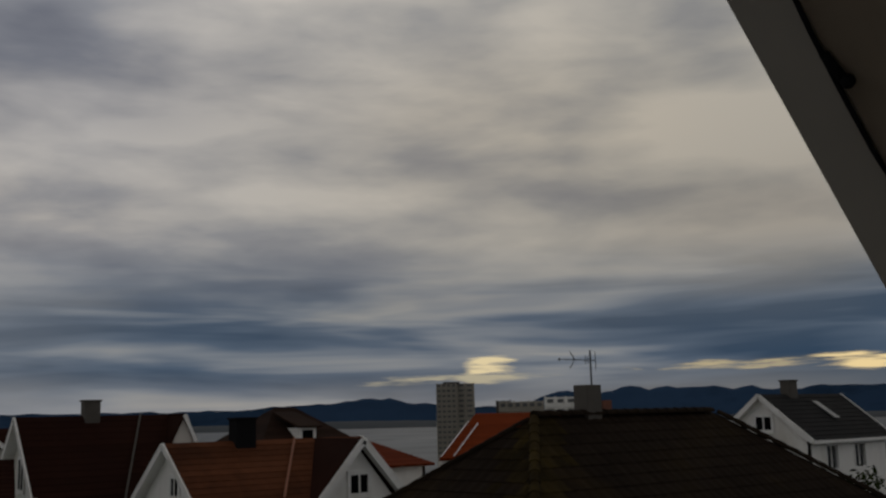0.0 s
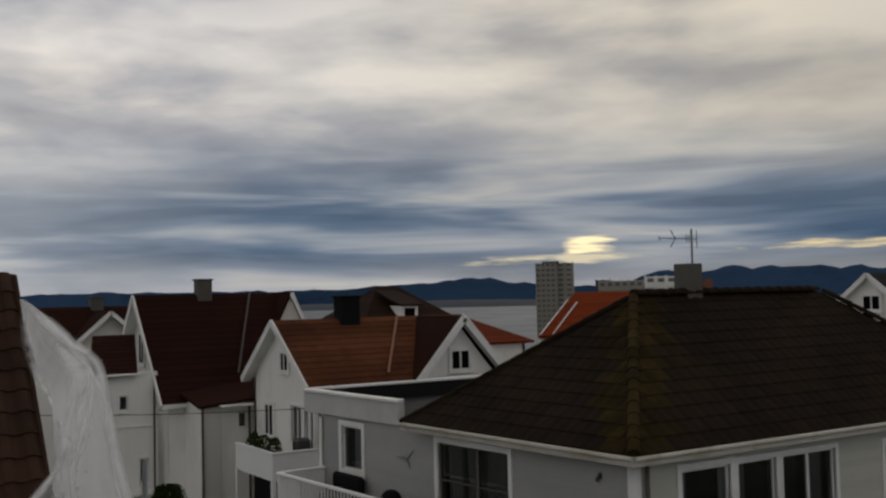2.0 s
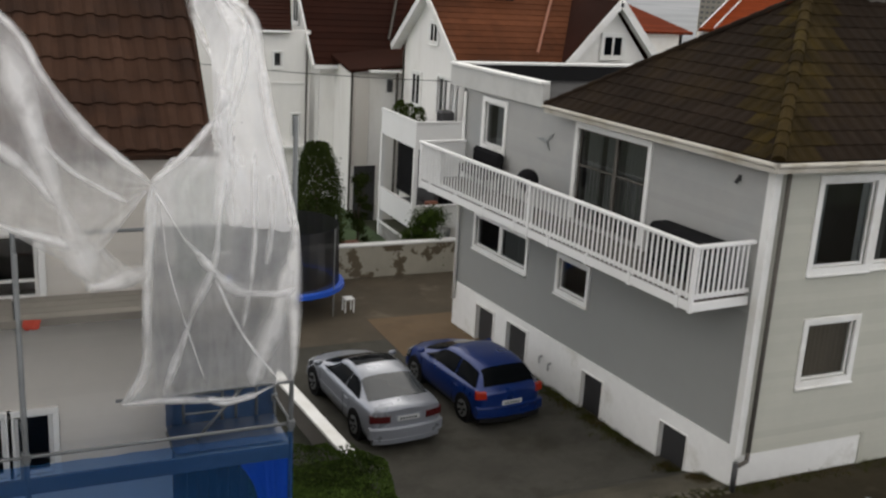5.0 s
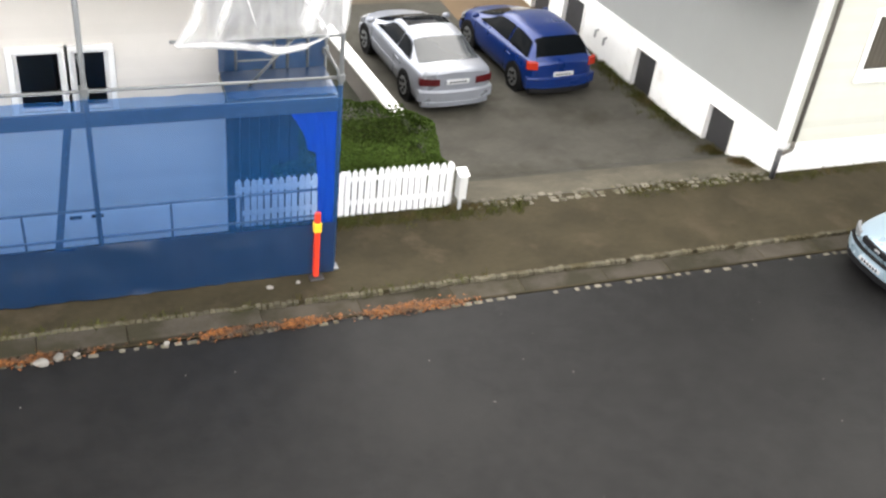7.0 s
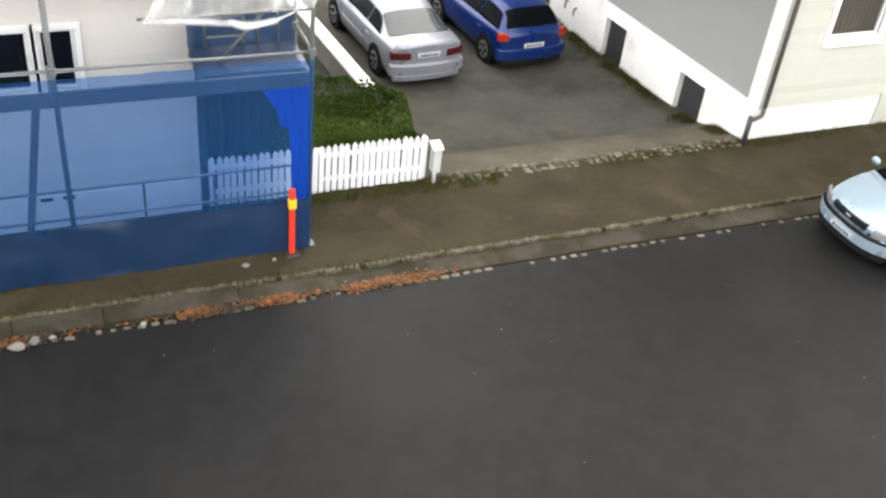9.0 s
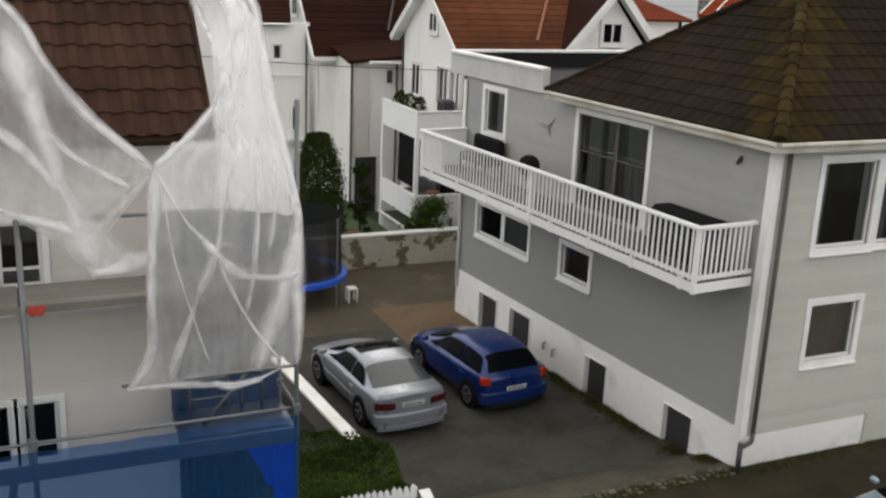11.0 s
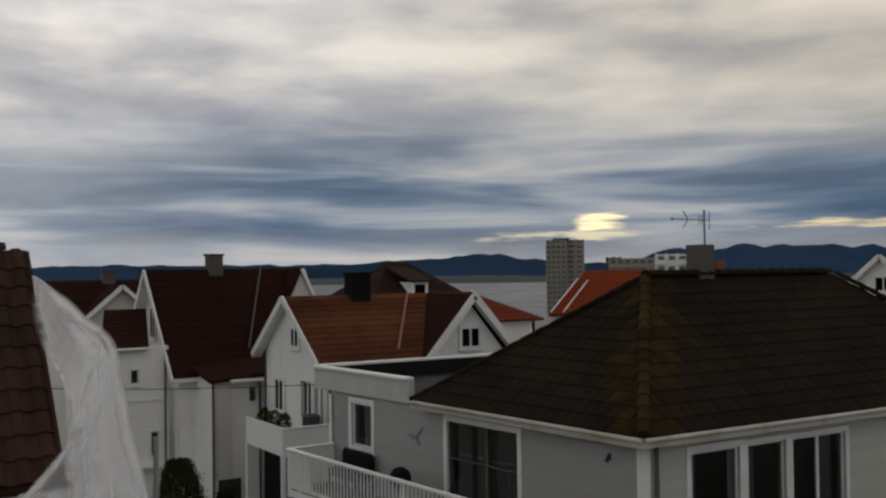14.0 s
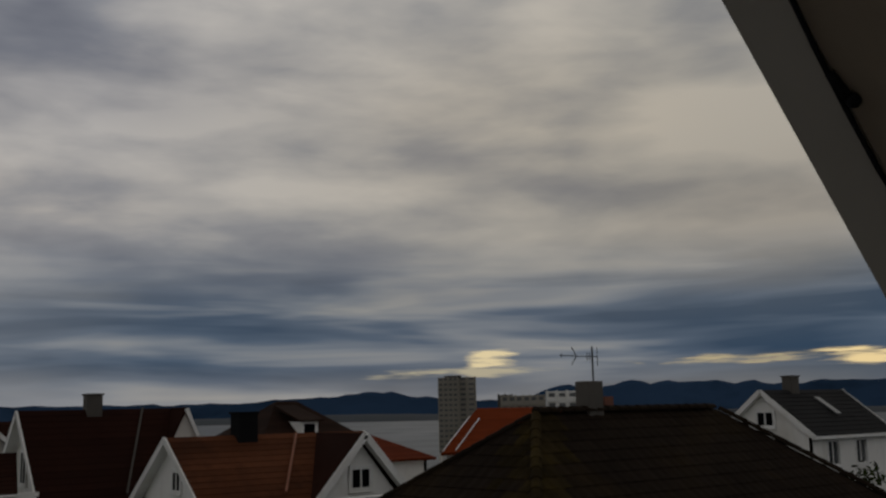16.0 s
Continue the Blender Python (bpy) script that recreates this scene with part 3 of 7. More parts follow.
def range_of_hills(name, dist, mat, label, height, a0=-30, a1=110, step=0.5, seed=0.0):
    """A far ridge as a long wedge of land, its crest given by height(azimuth)."""
    bm = bmesh.new()
    rows = []
    a = a0
    while a <= a1:
        s, c = math.sin(radians(a)), math.cos(radians(a))
        h = height(a)
        rag = noise.noise((a * 0.9, seed, 0)) * 0.13 + noise.noise((a * 2.7, seed, 3)) * 0.06
        z = dist * math.tan(radians(h + rag * (0.4 + h))) + 9.5
        row = []
        for f in (0, 0.25, 0.5, 0.75, 1.0):
            d = dist + f * 260 + 25 * noise.noise((a * 1.3, f * 4, seed))
            row.append(bm.verts.new((s * d, c * d, -28 + (z + 28) * f ** 0.8)))
        row.append(bm.verts.new((s * (dist + 600), c * (dist + 600), -28)))
        rows.append(row)
        a += step
    for p, q in zip(rows, rows[1:]):
        for i in range(5):
            bm.faces.new((p[i], q[i], q[i + 1], p[i + 1]))
    structure(name, bm, mat, label, "hills", True)


def bump_at(a, at, wide, high):
    return high * math.exp(-((a - at) / wide) ** 2)


range_of_hills("backdrop", 4000, HAZY_HILL, "mountains along the far shore in a painted haze blue", lambda a: 0.42 + bump_at(a, 20, 13, 0.17) + bump_at(a, 12, 4, 0.12) + bump_at(a, 34, 3.5, 0.6)
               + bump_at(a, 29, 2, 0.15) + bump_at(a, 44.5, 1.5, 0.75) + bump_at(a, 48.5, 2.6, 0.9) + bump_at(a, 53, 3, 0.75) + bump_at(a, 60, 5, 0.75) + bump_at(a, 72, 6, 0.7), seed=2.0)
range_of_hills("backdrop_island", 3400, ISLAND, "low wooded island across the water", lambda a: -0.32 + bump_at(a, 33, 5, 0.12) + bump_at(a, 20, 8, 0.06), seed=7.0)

# ---- grey house across the street ----
BX, BY = 12.88, 13.9          # its street corner
SKEW = -0.08                  # the long side wall leans off square
BFAR = 25.3


def bx(y):
    return BX + SKEW * (y - BY)


house = thing("grey_house", (BX, BY, 0), "grey weatherboarded house with white trim and a dark tiled hip roof", "house")
side_m, side_len = wall_axes((bx(BFAR), BFAR), (BX, BY))
front_m, front_len = wall_axes((BX, BY), (25.7, BY))


def on_side(y):
    """Distance along the side wall of a place y metres from the street's line."""
    return (BFAR - y) / (BFAR - BY) * side_len


# openings on the side wall: from y, to y, bottom, top
SIDE = dict(small=(23.2, 24.2, 5.03, 6.17), slide=(17.43, 19.93, 4.0, 6.15), uwin=(21.72, 24.28, 2.17, 3.0), mid=(19.1, 20.22, 2.14, 2.92))
side_holes = {k: (on_side(b), z0, on_side(a), z1) for k, (a, b, z0, z1) in SIDE.items()}
CELLAR = [(15.21, 16.05, -0.42, 0.47), (18.1, 18.9, -0.52, 0.5), (21.35, 22.3, -0.52, 0.58), (23.0, 23.9, -0.52, 0.53)]
cellar_holes = [(on_side(b), z0, on_side(a), z1) for a, b, z0, z1 in CELLAR]
FRONT = dict(low=(1.33, 2.08, 2.55, 3.26), big1=(1.17, 4.42, 2.5, 6.1), big2=(2.72, 4.42, 3.85, 6.1), big2b=(4.05, 4.42, 5.75, 6.1), big3=(7.5, 4.42, 8.9, 6.0), low2=(6.0, 2.02, 7.4, 3.28))
front_holes = list(FRONT.values())

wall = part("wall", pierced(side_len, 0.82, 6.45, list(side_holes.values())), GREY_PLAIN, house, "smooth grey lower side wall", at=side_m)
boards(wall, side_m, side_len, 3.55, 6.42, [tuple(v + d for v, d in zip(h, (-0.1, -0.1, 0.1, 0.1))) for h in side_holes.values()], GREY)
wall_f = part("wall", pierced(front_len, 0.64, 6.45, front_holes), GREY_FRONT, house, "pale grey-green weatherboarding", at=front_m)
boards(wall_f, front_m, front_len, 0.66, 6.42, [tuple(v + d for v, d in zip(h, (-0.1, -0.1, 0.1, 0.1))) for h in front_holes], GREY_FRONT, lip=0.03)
part("wall", boxed(0.0, 0.2, 0, BFAR - BY, -0.6, 6.45), GREY_PLAIN, house, at=pose(25.5, BY, 0))
part("wall", boxed(0.2, 25.7 - bx(BFAR), -0.2, 0.0, -0.6, 6.45), GREY_PLAIN, house, at=pose(bx(BFAR), BFAR, 0))
part("floor_slab", boxed(0.3, 12.2, 0.3, 10.4, 3.45, 3.65), ROOM, house, at=pose(BX, BY, 0))
part("plinth", pierced(side_len, -0.9, 0.82, cellar_holes, 0.24), PLINTH, house, "whitewashed plinth with stains", at=side_m @ pose(0, -0.035, 0))
part("plinth", boxed(0.0, 3.25, -0.03, 0.2, -0.4, 0.66), PLINTH, house, at=front_m)
part("plinth", boxed(3.25, front_len, -0.0, 0.2, -0.4, 0.64), GREY_FRONT, house, at=front_m)
boards(wall_f, front_m @ pose(3.33, 0, 0), front_len - 3.33, -0.02, 0.64, [], GREY_FRONT, lip=0.03)
part("downpipe", boxed(3.24, 3.33, -0.06, 0.02, -0.02, 0.72), GREY_FRONT, house, at=front_m)
for n_hole, hole in enumerate(cellar_holes):
    hatch = part("cellar_hatch", boxed(hole[0] + 0.01, hole[2] - 0.01, 0.06, 0.1, hole[1], hole[3]), STEEL_DARK, house, "dark boarded cellar opening", at=side_m)
    part("frame", _casing(hole[0], hole[1], hole[2], hole[3], 0.07 if n_hole > 1 else 0.03), WHITE, hatch, at=side_m @ pose(0, -0.02, 0))

window(house, side_m, *side_holes["small"], casing=0.13, curtain=((0.45, 0.98),), cloth=NET_CURTAIN)
sl = window(house, side_m, *side_holes["slide"], bars=(0.55,), rails=(0.6,), casing=0.13, curtain=((0.1, 0.3), (0.38, 0.5), (0.66, 0.95)), name="sliding_door", sill=False, sash_mat=CONCRETE, bar=0.05)
window(house, side_m, *side_holes["uwin"], bars=(0.48,), casing=0.11, curtain=((0.52, 0.95),), bar=0.085)
window(house, side_m, *side_holes["mid"], casing=0.12)
# full-width cloth added to give this window its brownish interior tone
window(house, front_m, *FRONT["low"], casing=0.13, curtain=((0.02, 0.97),), cloth=WARM_INTERIOR)
window(house, front_m, *FRONT["big1"], casing=0.13, curtain=((0.02, 0.16), (0.84, 0.98)), cloth=NET_CURTAIN)
window(house, front_m, *FRONT["big2"], casing=0.1, curtain=((0.05, 0.3),))
window(house, front_m, *FRONT["big2b"], bars=(0.5,), casing=0.1, curtain=((0.55, 0.8),))
window(house, front_m, *FRONT["big3"], bars=(0.5,), casing=0.13)
window(house, front_m, *FRONT["low2"], casing=0.12)

# roof: hip with the ridge along the street
EV, RZ = 6.58, 9.42
e1, e2, e3, e4 = Vector((12.48, 13.48, EV)), Vector((26.1, 13.48, EV)), Vector((26.1, 20.8, EV)), Vector((bx(20.8) - 0.42, 20.8, EV))
r1, r2 = Vector((15.98, 17.1, RZ)), Vector((22.6, 17.1, RZ))
bm = bmesh.new()
for f in ((e1, e2, r2, r1), (e4, e1, r1), (e2, e3, r2), (e3, e4, r1, r2)):
    solid(bm, f, 0.08)
roof = part("roof", bm, TILE_DARK, house, "dark brown tiled hip roof with moss on the hips")
bm = bmesh.new()
for a, b in ((e1, e2), (e4, e1), (e2, e3)):
    d = Vector((0, 0, -0.10))
    beam(bm, a + d, b + d, 0.05, 0.18)
EAVE = material("weathered_eaves_paint", (0.52, 0.49, 0.43), 0.7, vary=0.12, grain=4, stain=(0.36, 0.32, 0.25), stain_scale=1.4, stretch=(1, 1, 0.5))
part("fascia", bm, EAVE, house, "white painted fascia and gutter")
bm = bmesh.new()
solid(bm, [e4 + Vector((0, 0, -0.2)), (bx(20.8) + 0.05, 20.8, EV - 0.2), (BX + 0.05, BY + 0.05, EV - 0.2), e1 + Vector((0, 0, -0.2))], 0.03)
solid(bm, [e1 + Vector((0, 0, -0.2)), (BX + 0.05, BY + 0.05, EV - 0.2), (25.7, BY + 0.05, EV - 0.2), e2 + Vector((0, 0, -0.2))], 0.03)
part("soffit", bm, WHITE, house)
bm = bmesh.new()
for a, b in ((e1, e2), (e4, e1)):
    out = (b - a).cross(Vector((0, 0, 1))).normalized() * 0.07
    rod(bm, a + out * 0.7 + Vector((0, 0, -0.05)), b + out * 0.7 + Vector((0, 0, -0.05)), 0.045)
part("gutter", bm, EAVE, house, "white rain gutter along the eaves")

PARAPET = material("pale_grey_boards", (0.52, 0.52, 0.50), 0.7, vary=0.06, grain=4, stain=(0.42, 0.42, 0.40), stain_scale=0.6)
# flat-roofed part at the back, with a parapet
pa, pb = (bx(26.05) - 0.05, 26.05), (bx(21.4) - 0.05, 21.4)
pm, plen = wall_axes(pa, pb)
part("parapet", boxed(0, plen, -0.06, 0.14, 6.4, 6.98, 0.01), PARAPET, house, "pale boarded parapet of the flat roof", at=pm)
bm = bmesh.new()
beam(bm, (pa[0], pa[1], 7.0), (pb[0], pb[1], 7.0), 0.26, 0.06)
beam(bm, (pa[0], pa[1], 7.0), (22.0, pa[1], 7.0), 0.26, 0.06)
part("coping", bm, WHITE, house)
part("parapet", boxed(0.2, 10, -0.1, 0.1, 6.35, 6.98), ROOF_BLACK, house, at=pose(pa[0], pa[1], 0))
part("flat_roof", boxed(0.75, 13, -4.6, -0.12, 6.4, 6.55), ROOF_BLACK, house, at=pose(pa[0], pa[1], 0))

# ---- white house with the scaffold ----
ax1, ay = 2.2, 13.85
old = thing("white_house", (ax1, ay, 0), "pale weatherboarded house under repair with a brown tiled roof", "house")
am, alen = wall_axes((-9.0, ay), (ax1, ay))
AW = [(8.15, 4.95, 8.75, 5.85), (8.85, 4.95, 9.4, 5.85), (8.22, 2.35, 8.86, 3.27), (8.98, 2.35, 9.47, 3.27), (5.2, 4.9, 6.4, 5.85), (5.2, 2.4, 6.4, 3.12)]
aw = part("wall", pierced(alen, 0.6, 7.1, AW), CREAM, old, at=am)
boards(aw, am, alen, 0.6, 7.0, [tuple(v + d for v, d in zip(h, (-0.1, -0.1, 0.1, 0.1))) for h in AW], CREAM, pitch=0.17)
part("plinth", boxed(0, alen, -0.03, 0.2, -0.3, 0.6), PLINTH, old, at=am)
for vx in (8.78, 9.1):
    part("vent", boxed(vx - 0.09, vx + 0.09, -0.036, -0.02, 0.5, 0.56), STEEL_DARK, old, at=am)
for w in AW:
    window(old, am, *w, rails=(0.28,), casing=0.09)
part("wall", boxed(0, 5.2, 0, 0.2, -0.4, 6.9), CREAM, old, at=wall_axes((ax1, ay), (ax1, 19))[0] @ pose(0, 0, 0))
bm = bmesh.new()
solid(bm, [(ax1, ay, 6.9), (ax1, 18.2, 6.9), (ax1, 16.0, 9.6)], 0.2)
part("gable", bm, CREAM, old)
part("belt_course", boxed(0, alen, -0.09, 0.02, 4.58, 4.72), WHITE, old, at=am)
AE, AR = Vector((0, 13.33, 7.02)), Vector((0, 16.0, 9.98))
bm = bmesh.new()
solid(bm, [(-9.3, AE.y, AE.z - 0.05), (2.58, AE.y, AE.z - 0.05), (2.58, AR.y, AR.z - 0.05), (-9.3, AR.y, AR.z - 0.05)], 0.12)
solid(bm, [(2.58, 18.67, AE.z), (-9.3, 18.67, AE.z), (-9.3, AR.y, AR.z - 0.05), (2.58, AR.y, AR.z - 0.05)], 0.12)
aroof = part("roof", bm, TILE_BROWN, old, "brown interlocking roof tiles")


# ---- houses behind ----
def gable_house(name, label, x0, x1, y0, y1, base, eave, ridge, wall_mat, roof_mat, over=0.35, windows=(), bargeboards=True, rows=True, group=""):
    """A house whose ridge runs along x; windows: (wall, from, to, bottom, top) with wall in 'swe'."""
    h = thing(name, ((x0 + x1) / 2, (y0 + y1) / 2, base), label, "house", group)
    yr = (y0 + y1) / 2
    walls = {"s": ((x0, y0), (x1, y0)), "w": ((x0, y1), (x0, y0)), "e": ((x1, y0), (x1, y1)), "n": ((x1, y1), (x0, y1))}
    for k, (p, q) in walls.items():
        m, ln = wall_axes(p, q)
        if k in "we":
            m, ln = m @ pose(0.006, 0, 0), ln - 0.012
        holes = [(a, c, b, d) for w, a, b, c, d in windows if w == k and d < eave]
        part("wall", pierced(ln, base, eave, holes), wall_mat, h, at=m)
        for w, a, b, c, d in windows:
            if w == k:
                window(h, m if d < eave else m @ pose(0, -0.03, 0), a, c, b, d, bars=(0.5,), casing=0.09, depth=0.5, room=d < eave)
    slope = (ridge - eave) / (yr - y0)
    for x in (x0, x1 - 0.2):
        bm = bmesh.new()
        solid(bm, [(x + 0.2, y0, eave), (x + 0.2, y1, eave), (x + 0.2, yr, ridge - 0.1)], 0.2)
        part("gable", bm, wall_mat, h)
    ey, ez = y0 - over, eave - over * slope
    bm = bmesh.new()
    for s in (-1, 1):
        q = [(x0 - over, yr + s * (yr - ey), ez), (x1 + over, yr + s * (yr - ey), ez), (x1 + over, yr, ridge), (x0 - over, yr, ridge)]
        solid(bm, q if s < 0 else [q[1], q[0], q[3], q[2]], 0.1)
    roof = part("roof", bm, roof_mat, h)
    for xa, xb in ((x0 - over + 0.02, x0 - 0.005), (x1 + 0.005, x1 + over - 0.02)):
        bm = bmesh.new()
        for s in (-1, 1):
            q = [Vector((x, yr + s * dy, z - 0.13 / math.cos(math.atan(slope)))) for x, dy, z in ((xa, yr - ey - 0.03, ez + 0.03 * slope), (xb, yr - ey - 0.03, ez + 0.03 * slope), (xb, 0.0, ridge), (xa, 0.0, ridge))]
            solid(bm, q if s < 0 else q[::-1], 0.02)
        part("verge_soffit", bm, WHITE, h)
    if rows:
        q = [(x0 - over, ey, ez), (x1 + over, ey, ez), (x1 + over, yr, ridge), (x0 - over, yr, ridge)]
        tagged(part("tiling", slope_rows(bmesh.new(), *q, pitch=0.33, lift=0.035), roof_mat, roof), kind="stuff")
    if bargeboards:
        for x in (x0 - over - 0.02, x1 + over + 0.02):
            bm = bmesh.new()
            for s in (-1, 1):
                beam(bm, (x, yr + s * (yr - ey + 0.02), ez - 0.07), (x, yr, ridge - 0.07), 0.06, 0.24)
            part("bargeboard", bm, WHITE, h)
        bm = bmesh.new()
        beam(bm, (x0 - over, ey - 0.03, ez - 0.08), (x1 + over, ey - 0.03, ez - 0.08), 0.05, 0.16)
        part("gutter", bm, WHITE, h)
    return h


def hip_house(name, label, x0, x1, y0, y1, base, eave, ridge, wall_mat, roof_mat, over=0.4, run=None, skew=0.0):
    h = thing(name, ((x0 + x1) / 2, (y0 + y1) / 2, base), label, "house")
    for p, q in (((x0, y0), (x1, y0)), ((x0 + skew, y1), (x0, y0)), ((x1, y0), (x1, y1)), ((x1, y1), (x0 + skew, y1))):
        m, ln = wall_axes(p, q)
        part("wall", boxed(0, ln, 0, 0.2, base, eave), wall_mat, h, at=m)
    a, b, c, d = [Vector(v) for v in ((x0 - over, y0 - over, eave), (x1 + over, y0 - over, eave), (x1 + over, y1 + over, eave), (x0 - over + skew, y1 + over, eave))]
    half = run or (y1 - y0) / 2 + over
    r, s = Vector((x0 - over + half, (y0 + y1) / 2, ridge)), Vector((x1 + over - half, (y0 + y1) / 2, ridge))
    if s.x < r.x:
        r.x = s.x = (r.x + s.x) / 2 - 0.3
        s.x += 0.6
    bm = bmesh.new()
    for f in ((a, b, s, r), (d, a, r), (b, c, s), (c, d, r, s)):
        solid(bm, f, 0.12)
    roof = part("roof", bm, roof_mat, h)
    bm = slope_rows(bmesh.new(), a, b, s, r, 0.34, 0.03)
    slope_rows(bm, d, a, r, r, 0.34, 0.03)
    tagged(part("tiling", bm, roof_mat, roof), kind="stuff")
    return h


def chimney(parent, x0, x1, y0, y1, z0, z1, mat, label="", cap=True):
    c = part("chimney", boxed(x0, x1, y0, y1, z0, z1, 0.02), mat, parent, label)
    if cap:
        part("cap", boxed(x0 - 0.05, x1 + 0.05, y0 - 0.05, y1 + 0.05, z1 - 0.02, z1 + 0.06, 0.01), mat, c)
    return c


hd = gable_house("brown_roof_house", "white timber house with a rust-brown tiled roof and gable dormer", 14.95, 22.7, 32.3, 37.7, -0.6, 6.75, 8.77, WHITE_WALL, ROOF_RUST,
                 windows=(("w", 2.75, 3.45, 6.9, 7.6), ("w", 3.6, 4.5, 4.4, 5.7), ("w", 4.75, 5.2, 4.0, 5.7)))
chimney(hd, 17.3, 18.1, 34.6, 35.3, 8.0, 9.58, SOOT_AND_SHADE, "soot-black chimney")
# gable dormer towards the street
bm = bmesh.new()
solid(bm, [(18.95, 31.9, 6.2), (22.75, 31.9, 6.2), (20.85, 31.9, 8.45)], 0.15)
dorm = part("dormer", bm, WHITE_WALL, hd, "white gable dormer with a paired window")
bm = bmesh.new()
for s in (-1, 1):
    q = [(20.85 + s * 2.3, 31.5, 6.22), (20.85, 31.5, 8.78), (20.85, 35.1, 8.78), (20.85 + s * 2.3, 35.1, 6.22)]
    solid(bm, q if s < 0 else q[::-1], 0.1)
part("dormer_roof", bm, ROOF_RED, dorm)
bm = bmesh.new()
for s in (-1, 1):
    q = [(20.85 + s * 2.25, 31.52, 6.14), (20.85, 31.52, 8.62), (20.85, 31.88, 8.62), (20.85 + s * 2.25, 31.88, 6.14)]
    solid(bm, q if s < 0 else q[::-1], 0.02)
part("verge_soffit", bm, WHITE, dorm)
bm = bmesh.new()
for s in (-1, 1):
    beam(bm, (20.85 + s * 2.3, 31.46, 6.16), (20.85, 31.46, 8.7), 0.06, 0.26)
part("bargeboard", bm, WHITE, dorm)
window(hd, wall_axes((18.95, 31.87), (22.75, 31.87))[0], 1.5, 6.75, 2.35, 7.5, bars=(0.5,), casing=0.1, room=False)

hc = gable_house("red_roof_house", "tall white timber house with a steep dark red roof", 12.35, 19.0, 40.4, 47.6, -0.8, 5.9, 9.87, WHITE_WALL, ROOF_RED, over=0.4,
                 windows=(("w", 3.2, 4.0, 6.9, 8.2), ("w", 2.6, 3.4, 4.0, 5.3), ("w", 4.8, 5.6, 4.0, 5.3), ("w", 2.6, 3.4, 1.2, 2.6)))
chimney(hc, 14.75, 15.4, 43.7, 44.3, 9.3, 10.5, CONCRETE)
bm = bmesh.new()
rod(bm, (17.25, 43.9, 9.9), (15.45, 40.7, 6.5), 0.05)
part("valley_flashing", bm, CONCRETE, hc)
part("annex_wall", boxed(13.0, 17.0, 38.2, 40.4, -0.8, 5.5), WHITE_WALL, hc, "white boxy annex")
bm = bmesh.new()
solid(bm, [(12.8, 37.9, 5.5), (17.2, 37.9, 5.9), (17.2, 40.5, 6.3), (12.8, 40.5, 5.9)], 0.12)
part("annex_roof", bm, ROOF_RED, hc)

he = hip_house("hip_roof_house", "house with a dark brown hip roof and small dormer", 32.1, 38.7, 60.3, 66.7, -3, 8.0, 10.35, WHITE_WALL, HIP_BROWN, run=2.9)
hr = hip_house("red_roof_cottage", "low white house with a brick-red hip roof", 27.5, 34.7, 46.2, 52.0, -3, 6.9, 8.3, WHITE_WALL, ROOF_BRICK, run=2.6)
ho = hip_house("orange_roof_house", "house with a bright orange tiled roof", 29.1, 43.0, 37.5, 42.9, -3, 7.58, 9.58, WHITE_WALL, ROOF_ORANGE, run=4.8, skew=5.2)
hw = gable_house("white_gable_house", "white timber house with a black roof and skylight", 45.4, 52.4, 28.7, 33.9, -1, 8.15, 10.2, WHITE_WALL, ROOF_BLACK,
                 windows=(("w", 2.1, 3.1, 8.35, 9.1), ("s", 1.3, 2.3, 6.4, 7.6), ("s", 3.9, 4.9, 6.4, 7.6)))
chimney(hw, 47.5, 48.2, 31.0, 31.6, 9.7, 10.9, CONCRETE)
hf = gable_house("dark_roof_house", "white house with dark roofs behind the plastic sheet", 9.5, 17.0, 56.0, 62.0, -2, 7.0, 9.4, WHITE_WALL, ROOF_RED)

# ---- balcony, corner boards and pipes of the grey house ----
OUT = 1.45
balcony = part("balcony", boxed(on_side(25.15), on_side(14.1), -OUT, -0.04, 3.72, 3.9, 0.01), RAIL_WHITE, house, "white timber balcony with a picket railing", at=side_m)
s0, s1 = on_side(25.1), on_side(14.12)
bm = bmesh.new()
box(bm, s0 - 0.04, s1 + 0.04, -OUT - 0.05, -OUT + 0.07, 4.92, 4.99, 0.012)
box(bm, s1 - 0.08, s1 + 0.04, -OUT + 0.07, -0.04, 4.92, 4.99, 0.012)
box(bm, s0 - 0.04, s0 + 0.08, -OUT + 0.07, -0.04, 4.92, 4.99, 0.012)
part("handrail", bm, RAIL_WHITE, balcony, at=side_m)
bm = bmesh.new()
box(bm, s0, s1, -OUT, -OUT + 0.04, 3.97, 4.05)
box(bm, s1 - 0.04, s1, -OUT + 0.04, -0.04, 3.97, 4.05)
part("bottom_rail", bm, RAIL_WHITE, balcony, at=side_m)
for k in range(8):
    y_a = -OUT + 0.05 + k * 0.165
    part("deck_board", boxed(s0, s1 - 0.02, y_a, y_a + 0.155, 3.9, 3.925), CONCRETE, balcony, "grey weathered decking", at=side_m)
for x in (s1, s0 + 0.08, (s0 + s1) / 2):
    part("post", boxed(x - 0.09, x, -OUT - 0.02, -OUT + 0.07, 3.7, 4.93, 0.006), RAIL_WHITE, balcony, at=side_m)
picket = mesh_of("baluster", boxed(-0.022, 0.022, -0.011, 0.011, 3.95, 4.93), RAIL_WHITE)
n_b = 72
for i in range(1, n_b):
    part("baluster", picket, RAIL_WHITE, balcony, at=side_m @ pose(s0 + (s1 - s0) * i / n_b, -OUT - 0.012, 0))
